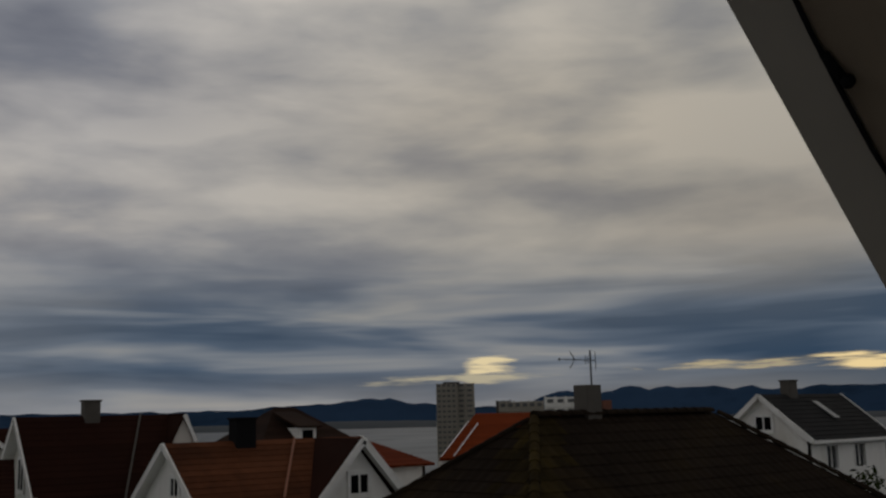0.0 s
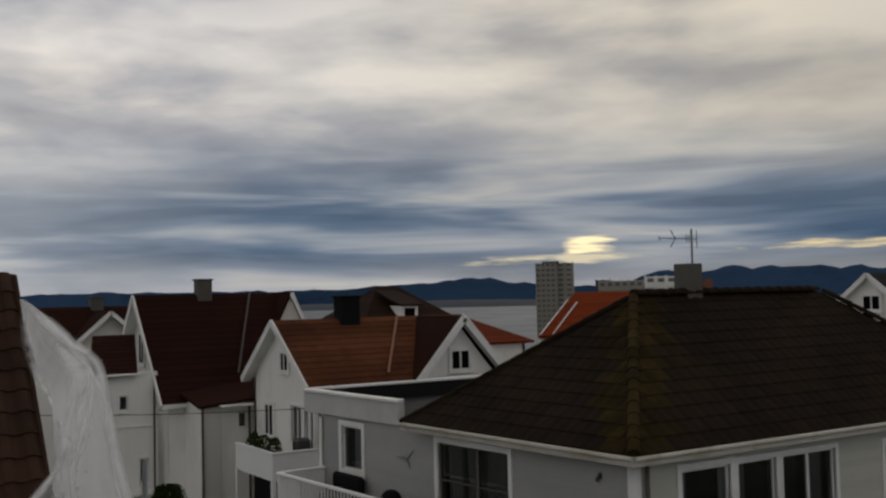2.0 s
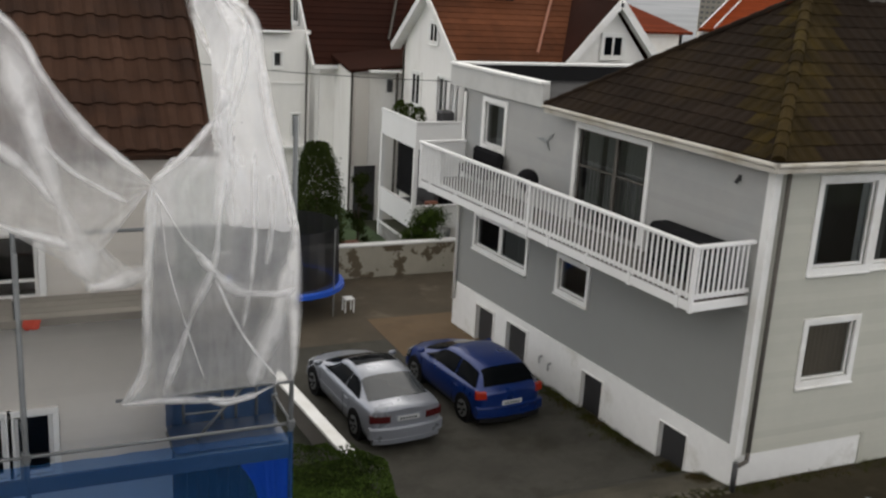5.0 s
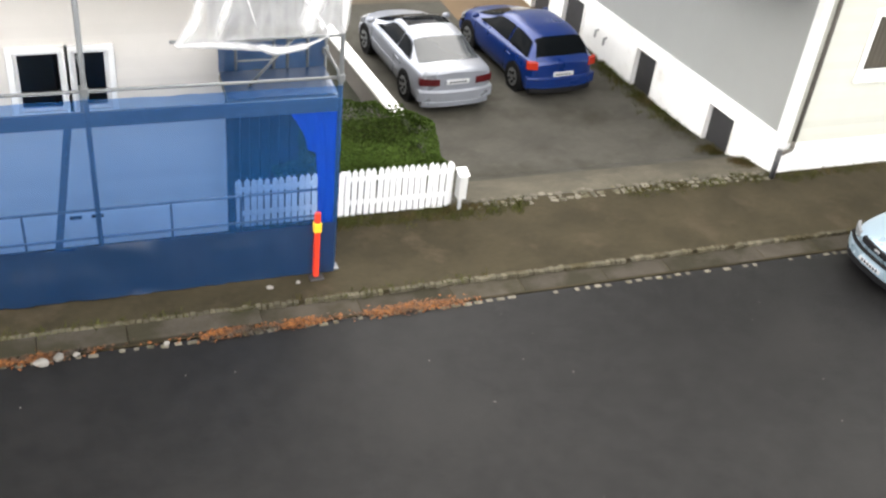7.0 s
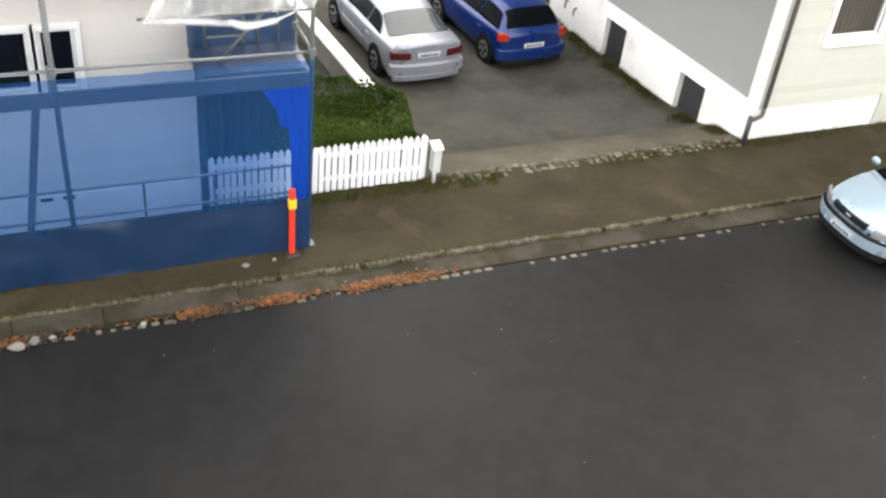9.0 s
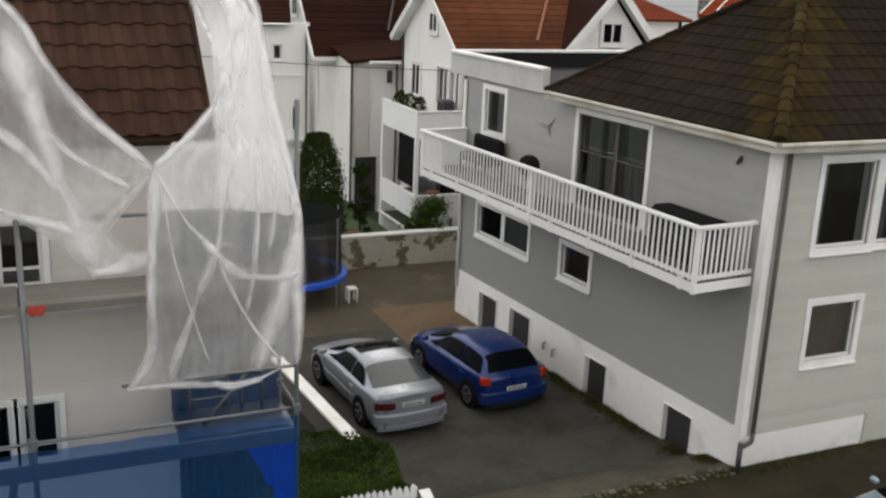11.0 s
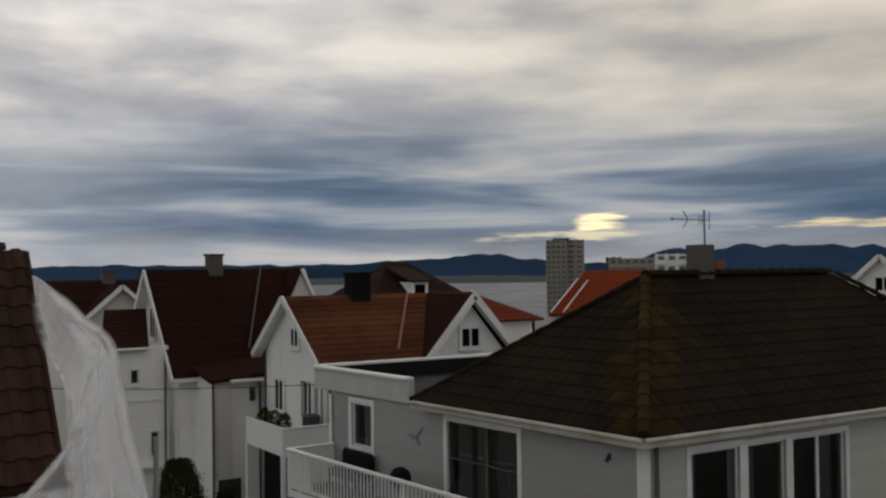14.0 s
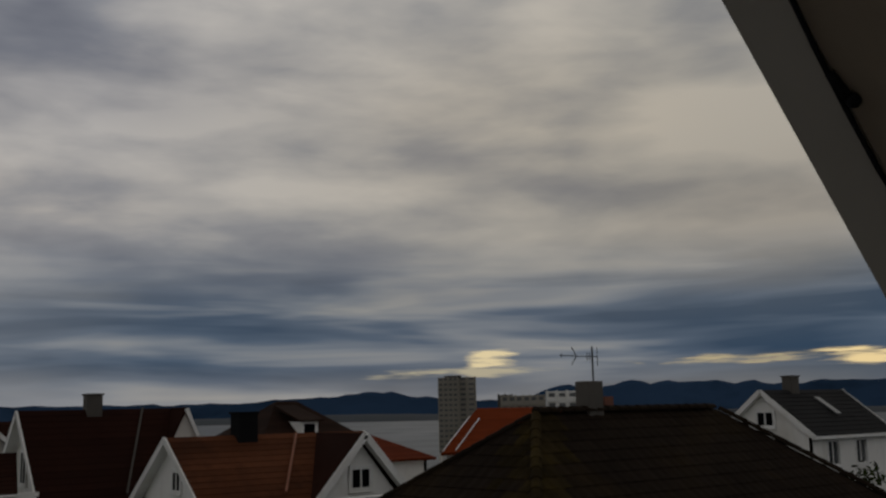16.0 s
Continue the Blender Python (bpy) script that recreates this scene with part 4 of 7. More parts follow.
for i in range(1, 11):
    part("baluster", picket, RAIL_WHITE, balcony, at=side_m @ pose(s1 - 0.02, -OUT + (OUT - 0.05) * i / 11, 0, 0, 0, 90))
for i in range(8):
    x = s0 + 0.6 + i * (s1 - s0 - 1.0) / 7
    part("bracket", boxed(x - 0.04, x + 0.04, -OUT - 0.012, -OUT + 0.05, 3.7, 3.95), RAIL_WHITE, balcony, at=side_m)
    part("joist", boxed(x - 0.04, x + 0.04, -OUT + 0.25, -0.03, 3.62, 3.72), RAIL_WHITE, balcony, at=side_m)
part("screen", boxed(s0, s0 + 0.03, -OUT + 0.08, -0.05, 3.95, 4.9), RAIL_WHITE, balcony, at=side_m)
part("screen", boxed(s0 + 0.05, s0 + 1.2, -OUT + 0.03, -OUT + 0.05, 3.95, 4.9), RAIL_WHITE, balcony, "solid white board at the far end of the railing", at=side_m)

bm = bmesh.new()
box(bm, side_len - 0.12, side_len + 0.0, -0.075, 0.0, 0.6, 6.4, 0.006)
part("corner_board", bm, WHITE, house, at=side_m)
part("corner_board", boxed(-0.075, 0.1, -0.07, 0.0, 0.6, 6.4, 0.006), WHITE, house, at=front_m)
bm = bmesh.new()
for p, q in (((0.2, -0.12, 6.4), (0.2, -0.12, 0.75)), ((0.2, -0.12, 0.75), (0.12, -0.2, 0.62)), ((0.12, -0.2, 0.62), (-0.12, -0.25, 0.58))):
    rod(bm, p, q, 0.045)
part("downpipe", bm, CONCRETE, house, "grey rain pipe at the corner", at=front_m, smooth=True)
bm = bmesh.new()
rod(bm, (-0.14, -0.2, 0.62), (-0.14, -0.2, -0.15), 0.055)
part("drain_pipe", bm, STEEL_DARK, house, "dark pipe running into the ground", at=front_m, smooth=True)
bm = bmesh.new()
rod(bm, (on_side(25.2), -0.08, 6.3), (on_side(25.2), -0.08, 0.3), 0.045)
part("downpipe", bm, WHITE, house, at=side_m, smooth=True)
bm = bmesh.new()
rod(bm, (on_side(14.75), -0.12, 5.95), (on_side(14.75), -0.05, 6.05), 0.04, 10, 0.03)
box(bm, on_side(14.78), on_side(14.72), -0.05, 0, 5.98, 6.1)
part("wall_lamp", bm, STEEL_DARK, house, at=side_m)
for y, z in ((20.6, 0.2), (20.2, 0.15)):
    bm = bmesh.new()
    rod(bm, (on_side(y), -0.12, z), (on_side(y), 0.0, z + 0.03), 0.03)
    rod(bm, (on_side(y), -0.11, z), (on_side(y), -0.11, z - 0.16), 0.025)
    part("tap_pipe", bm, STEEL, house, at=side_m)
# metal bird ornament on the boards
bm = bmesh.new()
b0 = on_side(21.25)
solid(bm, [(b0 - 0.42, -0.05, 5.66), (b0 - 0.1, -0.05, 5.58), (b0 + 0.12, -0.05, 5.62), (b0 - 0.05, -0.05, 5.68)], 0.02)
solid(bm, [(b0 - 0.05, -0.05, 5.62), (b0 + 0.1, -0.05, 5.6), (b0 + 0.36, -0.05, 5.86), (b0 + 0.22, -0.05, 5.78)], 0.02)
solid(bm, [(b0 + 0.0, -0.05, 5.62), (b0 + 0.1, -0.05, 5.64), (b0 + 0.25, -0.05, 5.42)], 0.02)
part("bird_ornament", bm, STEEL, house, "grey metal flying-bird ornament", at=side_m)

# things on the balcony
seat = thing("covered_bench", (side_m @ Vector((on_side(15.5), -0.9, 3.9)))[:], "long bench under a dark cover on the balcony", "bench")
bm = bmesh.new()
box(bm, on_side(16.4), on_side(14.5), -0.75, -0.2, 3.9, 4.86, 0.09)
part("cover", bm, SOOT_AND_SHADE, seat, at=side_m)
seat = thing("garden_chair", (side_m @ Vector((on_side(23.6), -0.8, 3.9)))[:], "dark padded garden chair on the balcony", "chair")
bm = bmesh.new()
box(bm, on_side(24.3), on_side(22.9), -0.75, -0.15, 4.3, 4.5, 0.05)
box(bm, on_side(24.3), on_side(22.9), -0.3, -0.12, 4.5, 4.98, 0.07)
part("cushion", bm, SOOT_AND_SHADE, seat, at=side_m)
for a in (24.25, 22.95):
    for d in (-0.7, -0.18):
        part("leg", boxed(on_side(a) - 0.03, on_side(a) + 0.03, d - 0.03, d + 0.03, 3.9, 4.3), STEEL_DARK, seat, at=side_m)
pot = thing("round_grill", (side_m @ Vector((on_side(20.9), -0.7, 3.9)))[:], "small dark round grill on the balcony", "grill")
bm = bmesh.new()
bmesh.ops.create_uvsphere(bm, u_segments=12, v_segments=8, radius=0.27, matrix=side_m @ pose(on_side(20.9), -0.7, 4.75))
part("lid", bm, SOOT_AND_SHADE, pot, smooth=True)
bm = bmesh.new()
for a in (0, 2.1, 4.2):
    rod(bm, side_m @ Vector((on_side(20.9) + 0.22 * math.cos(a), -0.7 + 0.22 * math.sin(a), 3.9)), side_m @ Vector((on_side(20.9), -0.7, 4.6)), 0.015)
part("stand", bm, STEEL_DARK, pot)

# chimney and aerial
ch = chimney(house, 17.62, 18.12, 16.98, 17.45, 8.9, 10.17, CONCRETE, "square rendered chimney", cap=False)
part("brick_stack", boxed(18.5, 18.8, 17.3, 17.6, 8.9, 9.8), BRICK, house, "small brick stack behind the ridge")
aer = thing("tv_aerial", (17.95, 17.14, 10.2), "thin metal television aerial on the chimney", "aerial")
part("mast", rod(bmesh.new(), (17.95, 17.14, 9.4), (17.95, 17.14, 11.0), 0.022), STEEL_DARK, aer)
bd = Vector((1, 0.12, 0)).normalized()
c0 = Vector((17.95, 17.14, 10.76))
part("boom", rod(bmesh.new(), c0 - bd * 1.25, c0 + bd * 0.2, 0.011), STEEL_DARK, aer)
crs = Vector((0.3, -0.9, 0.2)).normalized()
for d, l in ((0.2, 0.22), (-0.1, 0.1), (-0.2, 0.1), (-1.2, 0.05)):
    bm = bmesh.new()
    rod(bm, c0 + bd * d - Vector((0, 0, l)), c0 + bd * d + Vector((0, 0, l)), 0.009)
    part("element", bm, STEEL_DARK, aer)
for sgn in (-1, 1):
    part("reflector", rod(bmesh.new(), c0 - bd * 0.62, c0 - bd * 0.8 + Vector((0, 0, 0.2 * sgn)), 0.012), STEEL_DARK, aer)

# ---- roof tiles ----


def tile_mesh(name, mat, w, length, wave=0.035, lift=0.03):
    """One pan tile: x across, y up the slope, z out of it."""
    bm = bmesh.new()
    prof = [(0.0, 0.0), (0.18, 0.1), (0.34, 0.9), (0.5, 1.0), (0.66, 0.9), (0.82, 0.1), (1.0, 0.0)]
    lo = [bm.verts.new((w * (a - 0.5), 0, wave * h + lift)) for a, h in prof]
    hi = [bm.verts.new((w * (a - 0.5), length * 1.1, wave * h + 0.004)) for a, h in prof]
    ft = [bm.verts.new((w * (a - 0.5), 0.004, wave * h - 0.012)) for a, h in prof]
    for i in range(6):
        bm.faces.new((lo[i], lo[i + 1], hi[i + 1], hi[i]))
        bm.faces.new((ft[i], ft[i + 1], lo[i + 1], lo[i]))
    return mesh_of(name, bm, mat)


def slope_axes(a, b, up_to):
    """Axes on a roof slope: x along the eave a-b, y up the slope, z out of it; and the slope's length."""
    a, b, t = Vector(a), Vector(b), Vector(up_to)
    x = (b - a).normalized()
    y = (t - a) - x * (t - a).dot(x)
    ln = y.length
    y.normalize()
    m = Matrix.Identity(4)
    m.col[0][:3], m.col[1][:3], m.col[2][:3], m.col[3][:3] = x, y, x.cross(y), a
    return m, ln


def lay_tiles(parent, m, ln, left, right, w, course, me, mat, keep, near_hip=None, mossy_me=None):
    """Lays tiles between left(v) and right(v), in metres along the eave at height v up the slope. Where keep(place) each is its own part; the rest are joined."""
    rest_v, rest_f = [], []
    src = np.array([v.co[:] for v in me.vertices])
    polys = [list(p.vertices) for p in me.polygons]
    v = 0.0
    while v < ln - course * 0.4:
        x = left(v + course * 0.5) + w / 2
        while x < right(v + course * 0.5) - w * 0.3:
            at = m @ pose(x, v, 0.004 * random.random(), 0, 0, random.uniform(-0.6, 0.6))
            if keep(at.translation):
                mossy = near_hip and near_hip(at.translation)
                part("roof_tile", mossy_me if mossy else me, mat, parent, at=at)
            else:
                base = len(rest_v)
                rest_v += [tuple(at @ Vector(c)) for c in src]
                rest_f += [[i + base for i in p] for p in polys]
            x += w
        v += course
    if rest_v:
        rm = bpy.data.meshes.new("far_tiles")
        rm.from_pydata(rest_v, [], rest_f)
        rm.materials.append(mat)
        tagged(part("far_tiles", rm, mat, parent), kind="stuff")


def hip_caps(parent, a, b, mat, r=0.12, step=0.38):
    a, b = Vector(a), Vector(b)
    d = (b - a).normalized()
    side = d.cross(Vector((0, 0, 1))).normalized()
    upv = side.cross(d)
    bm = bmesh.new()
    rings = []
    for y, k in ((0, 1.12), (step * 1.06, 0.92)):
        rings.append([bm.verts.new((r * 1.15 * k * math.cos(t), y, r * k * math.sin(t))) for t in (math.pi * i / 6 for i in range(7))])
    for i in range(6):
        bm.faces.new((rings[0][i], rings[0][i + 1], rings[1][i + 1], rings[1][i]))
    bm.faces.new(rings[0][::-1])
    me = mesh_of("ridge_tile", bm, mat)
    m = Matrix.Identity(4)
    m.col[0][:3], m.col[1][:3], m.col[2][:3] = side, d, upv
    n = int((b - a).length / step)
    for i in range(n):
        part("ridge_tile", me, mat, parent, at=Matrix.Translation(a + d * step * i - upv * 0.01) @ m)


am2, aln = slope_axes((-9.3, AE.y, AE.z), (2.58, AE.y, AE.z), (-9.3, AR.y, AR.z))
lay_tiles(aroof, am2, aln, lambda v: 7.4, lambda v: 11.9, 0.3, 0.36, tile_mesh("roof_tile", TILE_BROWN, 0.3, 0.36, 0.048, 0.035), TILE_BROWN, lambda p: True)
tagged(part("tiling", slope_rows(bmesh.new(), (-9.3, AE.y, AE.z), (-1.92, AE.y, AE.z), (-1.92, AR.y, AR.z), (-9.3, AR.y, AR.z), 0.36), TILE_BROWN, aroof), kind="stuff")
hip_caps(aroof, (-1.9, AR.y, AR.z + 0.02), (2.62, AR.y, AR.z + 0.02), TILE_BROWN, 0.13)
bm = bmesh.new()
beam(bm, (2.6, AE.y, AE.z - 0.06), (2.6, AR.y, AR.z - 0.06), 0.05, 0.18)
part("verge_board", bm, TILE_BROWN, old)

B_TILE = tile_mesh("roof_tile", TILE_DARK, 0.3, 0.36, 0.014, 0.022)
HIP_MOSS = material("mossy_tile", (0.029, 0.0205, 0.0085), 0.9, vary=0.4, grain=7, bump=0.5, per_piece=0.22, stain=(0.040, 0.028, 0.008), stain_scale=1.6, gloss=0.03)
M_TILE = tile_mesh("roof_tile", HIP_MOSS, 0.3, 0.36, 0.014, 0.022)
hip_dir = (r1 - e1).normalized()


def by_hip(p):
    away = (p - e1) - hip_dir * (p - e1).dot(hip_dir)
    return away.length < 0.4 + random.random() * 0.7


m, ln = slope_axes(e4, e1, r1)
wid = (e1 - e4).length
top_x = (m.inverted() @ r1).x
lay_tiles(roof, m, ln, lambda v: top_x * v / ln, lambda v: wid + (top_x - wid) * v / ln, 0.3, 0.36, B_TILE, TILE_DARK, lambda p: True, by_hip, M_TILE)
m, ln = slope_axes(e1, e2, r1)
wid = (e2 - e1).length
ta, tb = (m.inverted() @ r1).x, (m.inverted() @ r2).x
lay_tiles(roof, m, ln, lambda v: ta * v / ln, lambda v: wid + (tb - wid) * v / ln, 0.3, 0.36, B_TILE, TILE_DARK, lambda p: p.x < 16.6, by_hip, M_TILE)
hip_caps(roof, e1 + Vector((0, 0, 0.05)), r1 + Vector((0, 0, 0.03)), MOSS, 0.1)
hip_caps(roof, e4 + Vector((0, 0, -0.02)), r1 + Vector((0, 0, 0.02)), TILE_DARK, 0.09)
hip_caps(roof, e2 + Vector((0, 0, 0.04)), r2 + Vector((0, 0, 0.04)), TILE_DARK, 0.11)
hip_caps(roof, r1 + Vector((0, 0, 0.05)), r2 + Vector((0, 0, 0.05)), TILE_DARK, 0.12)

# ---- kerb, gutter, cobbles ----
kerb = structure("kerb", boxed(-60, 90, 11.3, 11.75, -0.3, -0.06), PAVE, "granite kerb with a mossy gutter", "kerb")
PLACED[kerb] = Matrix()
rng = random.Random(4)
k_mesh = {}
x = -9.0
while x < 20:
    w = rng.choice((1.2, 1.5, 1.9))
    if w not in k_mesh:
        k_mesh[w] = mesh_of("kerb_stone", boxed(0.003, w - 0.003, 0, 0.385, -0.25, 0.0, 0.012), STONE)
    drop = -0.05 if 1.6 < x < 13 else 0.012
    part("kerb_stone", k_mesh[w], STONE, kerb, at=pose(x, 11.33 + rng.uniform(-0.012, 0.012), drop + rng.uniform(-0.008, 0.004), rng.uniform(-0.8, 0.8), 0, rng.uniform(-0.4, 0.4)))
    x += w
setts = [mesh_of("sett", boxed(-a / 2, a / 2, -0.05, 0.05, -0.1, 0.0, 0.018), COBBLE) for a in (0.1, 0.13, 0.16)]
KERB_SETT = material("mossy_sett", (0.105, 0.095, 0.068), 0.9, vary=0.3, grain=20, per_piece=0.25, stain=(0.05, 0.043, 0.024), stain_scale=1.3, stain_at=(0.5, 0.62), gloss=0.1)
small = [mesh_of("sett", boxed(-a / 2, a / 2, -0.045, 0.045, -0.1, 0.0, 0.008), KERB_SETT) for a in (0.08, 0.09, 0.1)]
for x0, x1, y, z, gap_p in ((-5.5, 15.5, 11.755, 0.008, 0.06), (-5.5, 15.0, 11.17, -0.012, 0.35)):
    x = x0
    while x < x1:
        if rng.random() > gap_p:
            part("sett", rng.choice(small if y > 11.5 else setts), COBBLE, kerb, at=pose(x, y + rng.uniform(-0.02, 0.02), z + rng.uniform(-0.006, 0.002), rng.uniform(-2, 2), rng.uniform(-2, 2), rng.uniform(-5, 5)))
        x += 0.095 if y > 11.5 else 0.19
edge = structure("drive_edge", boxed(6.3, 12.8, 13.72, 13.92, -0.2, -0.005), PAVE, "broken row of pale cobbles along the drive", "edging")
PLACED[edge] = Matrix()
for row in range(3):
    x = 6.35
    while x < 12.75:
        if rng.random() > 0.28:
            part("sett", rng.choice(setts), COBBLE, edge, at=pose(x, 13.72 + row * 0.11 + rng.uniform(-0.03, 0.03), 0.014 + rng.uniform(-0.012, 0.012), rng.uniform(-6, 6), rng.uniform(-6, 6), rng.uniform(-20, 20)))
        x += 0.165
bm = bmesh.new()
drifts = [(-6.5 + 11.5 * rng.random() ** 1.3, rng.uniform(0.12, 0.45)) for _ in range(26)]
for i in range(5200):
    x, wide = rng.choice(drifts)
    x += rng.gauss(0, wide)
    y = 11.245 + rng.gauss(0, 0.055)
    a, r = rng.random() * 6.28, rng.uniform(0.009, 0.026)
    v = [bm.verts.new((x + r * math.cos(a + t) * (1.5 if k % 2 else 0.8), y + r * math.sin(a + t), -0.012 + rng.random() * 0.03)) for k, t in enumerate((0, 1.57, 3.14, 4.71))]
    bm.faces.new(v)
structure("fallen_leaves", bm, RUST, "wet rust-brown leaves lying in the gutter", "leaves", kind="stuff")

CHIP = material("pale_chip", (0.20, 0.19, 0.17), 0.9, vary=0.2, grain=30, per_piece=0.3)
bm = bmesh.new()
for _ in range(26):
    x, y, a, k = rng.uniform(-6, 11), rng.uniform(6.0, 11.1), rng.uniform(0, 180), rng.uniform(0.005, 0.011)
    box(bm, -k, k, -k * 0.6, k * 0.6, 0, 0.008, m=pose(x, y, -0.02, 0, 0, a))
structure("road_grit", bm, CHIP, "pale grit and small litter scattered on the street", "grit", kind="stuff")


def loose_stone(x, y, z, size, seed):
    """A rounded broken stone lying in the gutter."""
    st = thing("loose_stone", (x, y, z), "pale broken stone lying in the gutter", "stone", "stones in the gutter")
    bm = bmesh.new()
    bmesh.ops.create_icosphere(bm, subdivisions=2, radius=size)
    for v in bm.verts:
        v.co *= 1 + 0.5 * noise.noise(v.co / size * 0.9 + Vector((seed, 0, 0)))
        v.co.z = max(v.co.z * 0.55, -0.3 * size)
    part("stone", bm, CHIP, st, at=pose(x, y, z + 0.3 * size, 0, 0, seed * 37))


for k, (x, y, size) in enumerate(((-0.62, 11.2, 0.07), (-0.85, 11.12, 0.09), (-0.4, 11.22, 0.05), (2.45, 12.15, 0.05), (2.9, 12.2, 0.04), (0.8, 11.2, 0.04))):
    loose_stone(x, y, -0.02 if y < 11.6 else 0.0, size, k + 1.3)

# ---- own house: roof overhang above the camera ----
home = thing("own_house", (0, -0.7, 0), "white house with a steep gable roof over the viewpoint", "house")
part("wall", boxed(-5.5, 5.5, -0.95, -0.75, 0, 7.0), WHITE_WALL, home)
bm = bmesh.new()
solid(bm, [(-5.5, -0.75, 7.0), (5.0, -0.75, 7.0), (-0.25, -0.75, 12.6)], 0.2)
part("gable", bm, WHITE_WALL, home)
SOFFIT = material("soffit_paint", (0.30, 0.245, 0.185), 0.8, vary=0.08, grain=4, stretch=(1, 6, 1))
BARGE = material("bargeboard_paint", (0.42, 0.39, 0.34), 0.7, vary=0.06, grain=5)


def verge_z(x):
    return 9.5 + 2.853 - 1.076 * x


bm = bmesh.new()
solid(bm, [(-0.2, 1.16, verge_z(-0.2) + 0.02), (5.2, 1.16, verge_z(5.2) + 0.02), (5.2, -0.9, verge_z(5.2) + 0.02), (-0.2, -0.9, verge_z(-0.2) + 0.02)], 0.12)
solid(bm, [(-0.2, 1.16, verge_z(-0.2) + 0.02), (-0.2, -0.9, verge_z(-0.2) + 0.02), (-5.6, -0.9, verge_z(5.2) + 0.02), (-5.6, 1.16, verge_z(5.2) + 0.02)], 0.12)
part("roof", bm, SOFFIT, home, "dark boarded underside of the roof")
bm = bmesh.new()
solid(bm, [(-0.2, 1.3, verge_z(-0.2)), (5.2, 1.3, verge_z(5.2)), (5.2, 1.165, verge_z(5.2)), (-0.2, 1.165, verge_z(-0.2))], 0.2)
part("bargeboard", bm, BARGE, home, "grey-white painted bargeboard")
bm = bmesh.new()
pts = [(0.4 + 0.1 * i + 0.006 * math.sin(i * 2.3), 1.155 + 0.006 * math.sin(i * 1.3), 0) for i in range(40)]
pts = [(x, y, verge_z(x) - 0.008 - (0.012 if i % 7 == 3 else 0)) for i, (x, y, z) in enumerate(pts)]
tube(bm, pts, 0.006)
cable = part("cable", bm, SOOT_AND_SHADE, home, "thin black cable along the board")
kx = 1.99
bm = bmesh.new()
bmesh.ops.create_uvsphere(bm, u_segments=10, v_segments=6, radius=0.017, matrix=pose(kx, 1.135, verge_z(kx) - 0.012))
rod(bm, (kx - 0.05, 1.155, verge_z(kx - 0.05) - 0.01), (kx, 1.14, verge_z(kx) - 0.01), 0.012, 6)
part("cable_clip", bm, SOOT_AND_SHADE, cable, smooth=True)

# ---- scaffold on the white house ----
scaf = thing("scaffold", (1.8, 13.0, 0), "galvanised tube scaffold with decks and blue netting", "scaffold")
FY, RY = 12.5, 13.45
for x, top in ((-6.2, 6.8), (-3.1, 6.8), (0.1, 5.98), (3.52, 7.6)):
    for y in (FY, RY):
        part("standard", rod(bmesh.new(), (x, y, 0.04), (x, y, min(top, 6.4) if y == RY else top), 0.034), TUBE, scaf, smooth=True)
        part("coupler", boxed(x - 0.05, x + 0.05, y - 0.05, y + 0.05, 3.24, 3.36, 0.012), TUBE, scaf)
        part("base_plate", boxed(x - 0.08, x + 0.08, y - 0.08, y + 0.08, 0.0, 0.02), TUBE, scaf)
for z, x0 in ((3.3, -6.3), (3.93, 1.2), (5.65, 1.6), (6.2, 0.9)):
    part("guard_rail", rod(bmesh.new(), (x0, FY, z), (3.55, FY, z), 0.024), TUBE, scaf, smooth=True)
for z in (3.32, 3.93, 5.65, 6.2):
    part("end_rail", rod(bmesh.new(), (3.52, FY, z), (3.52, RY, z), 0.022), TUBE, scaf, smooth=True)
for z in (0.98, 1.45):
    part("guard_rail", rod(bmesh.new(), (-6.3, FY + 0.05, z), (3.5, FY + 0.05, z), 0.02), TUBE, scaf, smooth=True)
for z in (2.98, 5.12):
    for i in range(4):
        for x0, x1 in (((-6.2, -3.1), (-3.08, 0.05), (0.07, 3.5)) if z > 4 else ((1.95, 3.5),)):
            part("deck_plank", boxed(x0, x1, FY + 0.05 + i * 0.22, FY + 0.05 + i * 0.22 + 0.205, z - 0.05, z, 0.004), PLANK, scaf)
    part("ledger", boxed(-6.3, 3.55, FY - 0.02, FY + 0.02, z - 0.2 if z < 4 else z - 0.08, z + 0.02), TUBE if z < 4 else PLANK, scaf)
    for x in (0.05, 3.52):
        part("transom", boxed(x - 0.025, x + 0.025, FY, RY, z - 0.1, z - 0.05), TUBE, scaf)
for p, q in (((2.2, RY, 3.0), (2.75, RY, 4.0)), ((2.75, RY, 3.0), (2.2, RY, 4.0)), ((2.3, FY + 0.4, 3.05), (2.9, FY + 0.05, 3.95)), ((3.5, FY + 0.1, 3.93), (3.5, RY, 4.25))):
    part("brace", rod(bmesh.new(), p, q, 0.022), TUBE, scaf, smooth=True)
for x in (2.2, 2.75, 2.95, 3.25):
    part("ladder_stile", rod(bmesh.new(), (x, RY - 0.05, 3.0), (x, RY - 0.05, 4.1), 0.022), TUBE, scaf, smooth=True)
for z in (3.2, 3.5, 3.8):
    part("rung", rod(bmesh.new(), (2.2, RY - 0.05, z), (2.75, RY - 0.05, z), 0.016), TUBE, scaf)
for x in (-2.0, -0.9, 1.1, 2.1):
    part("guard_post", rod(bmesh.new(), (x, FY + 0.06, 0.45), (x, FY + 0.06, 1.45), 0.018), TUBE, scaf)
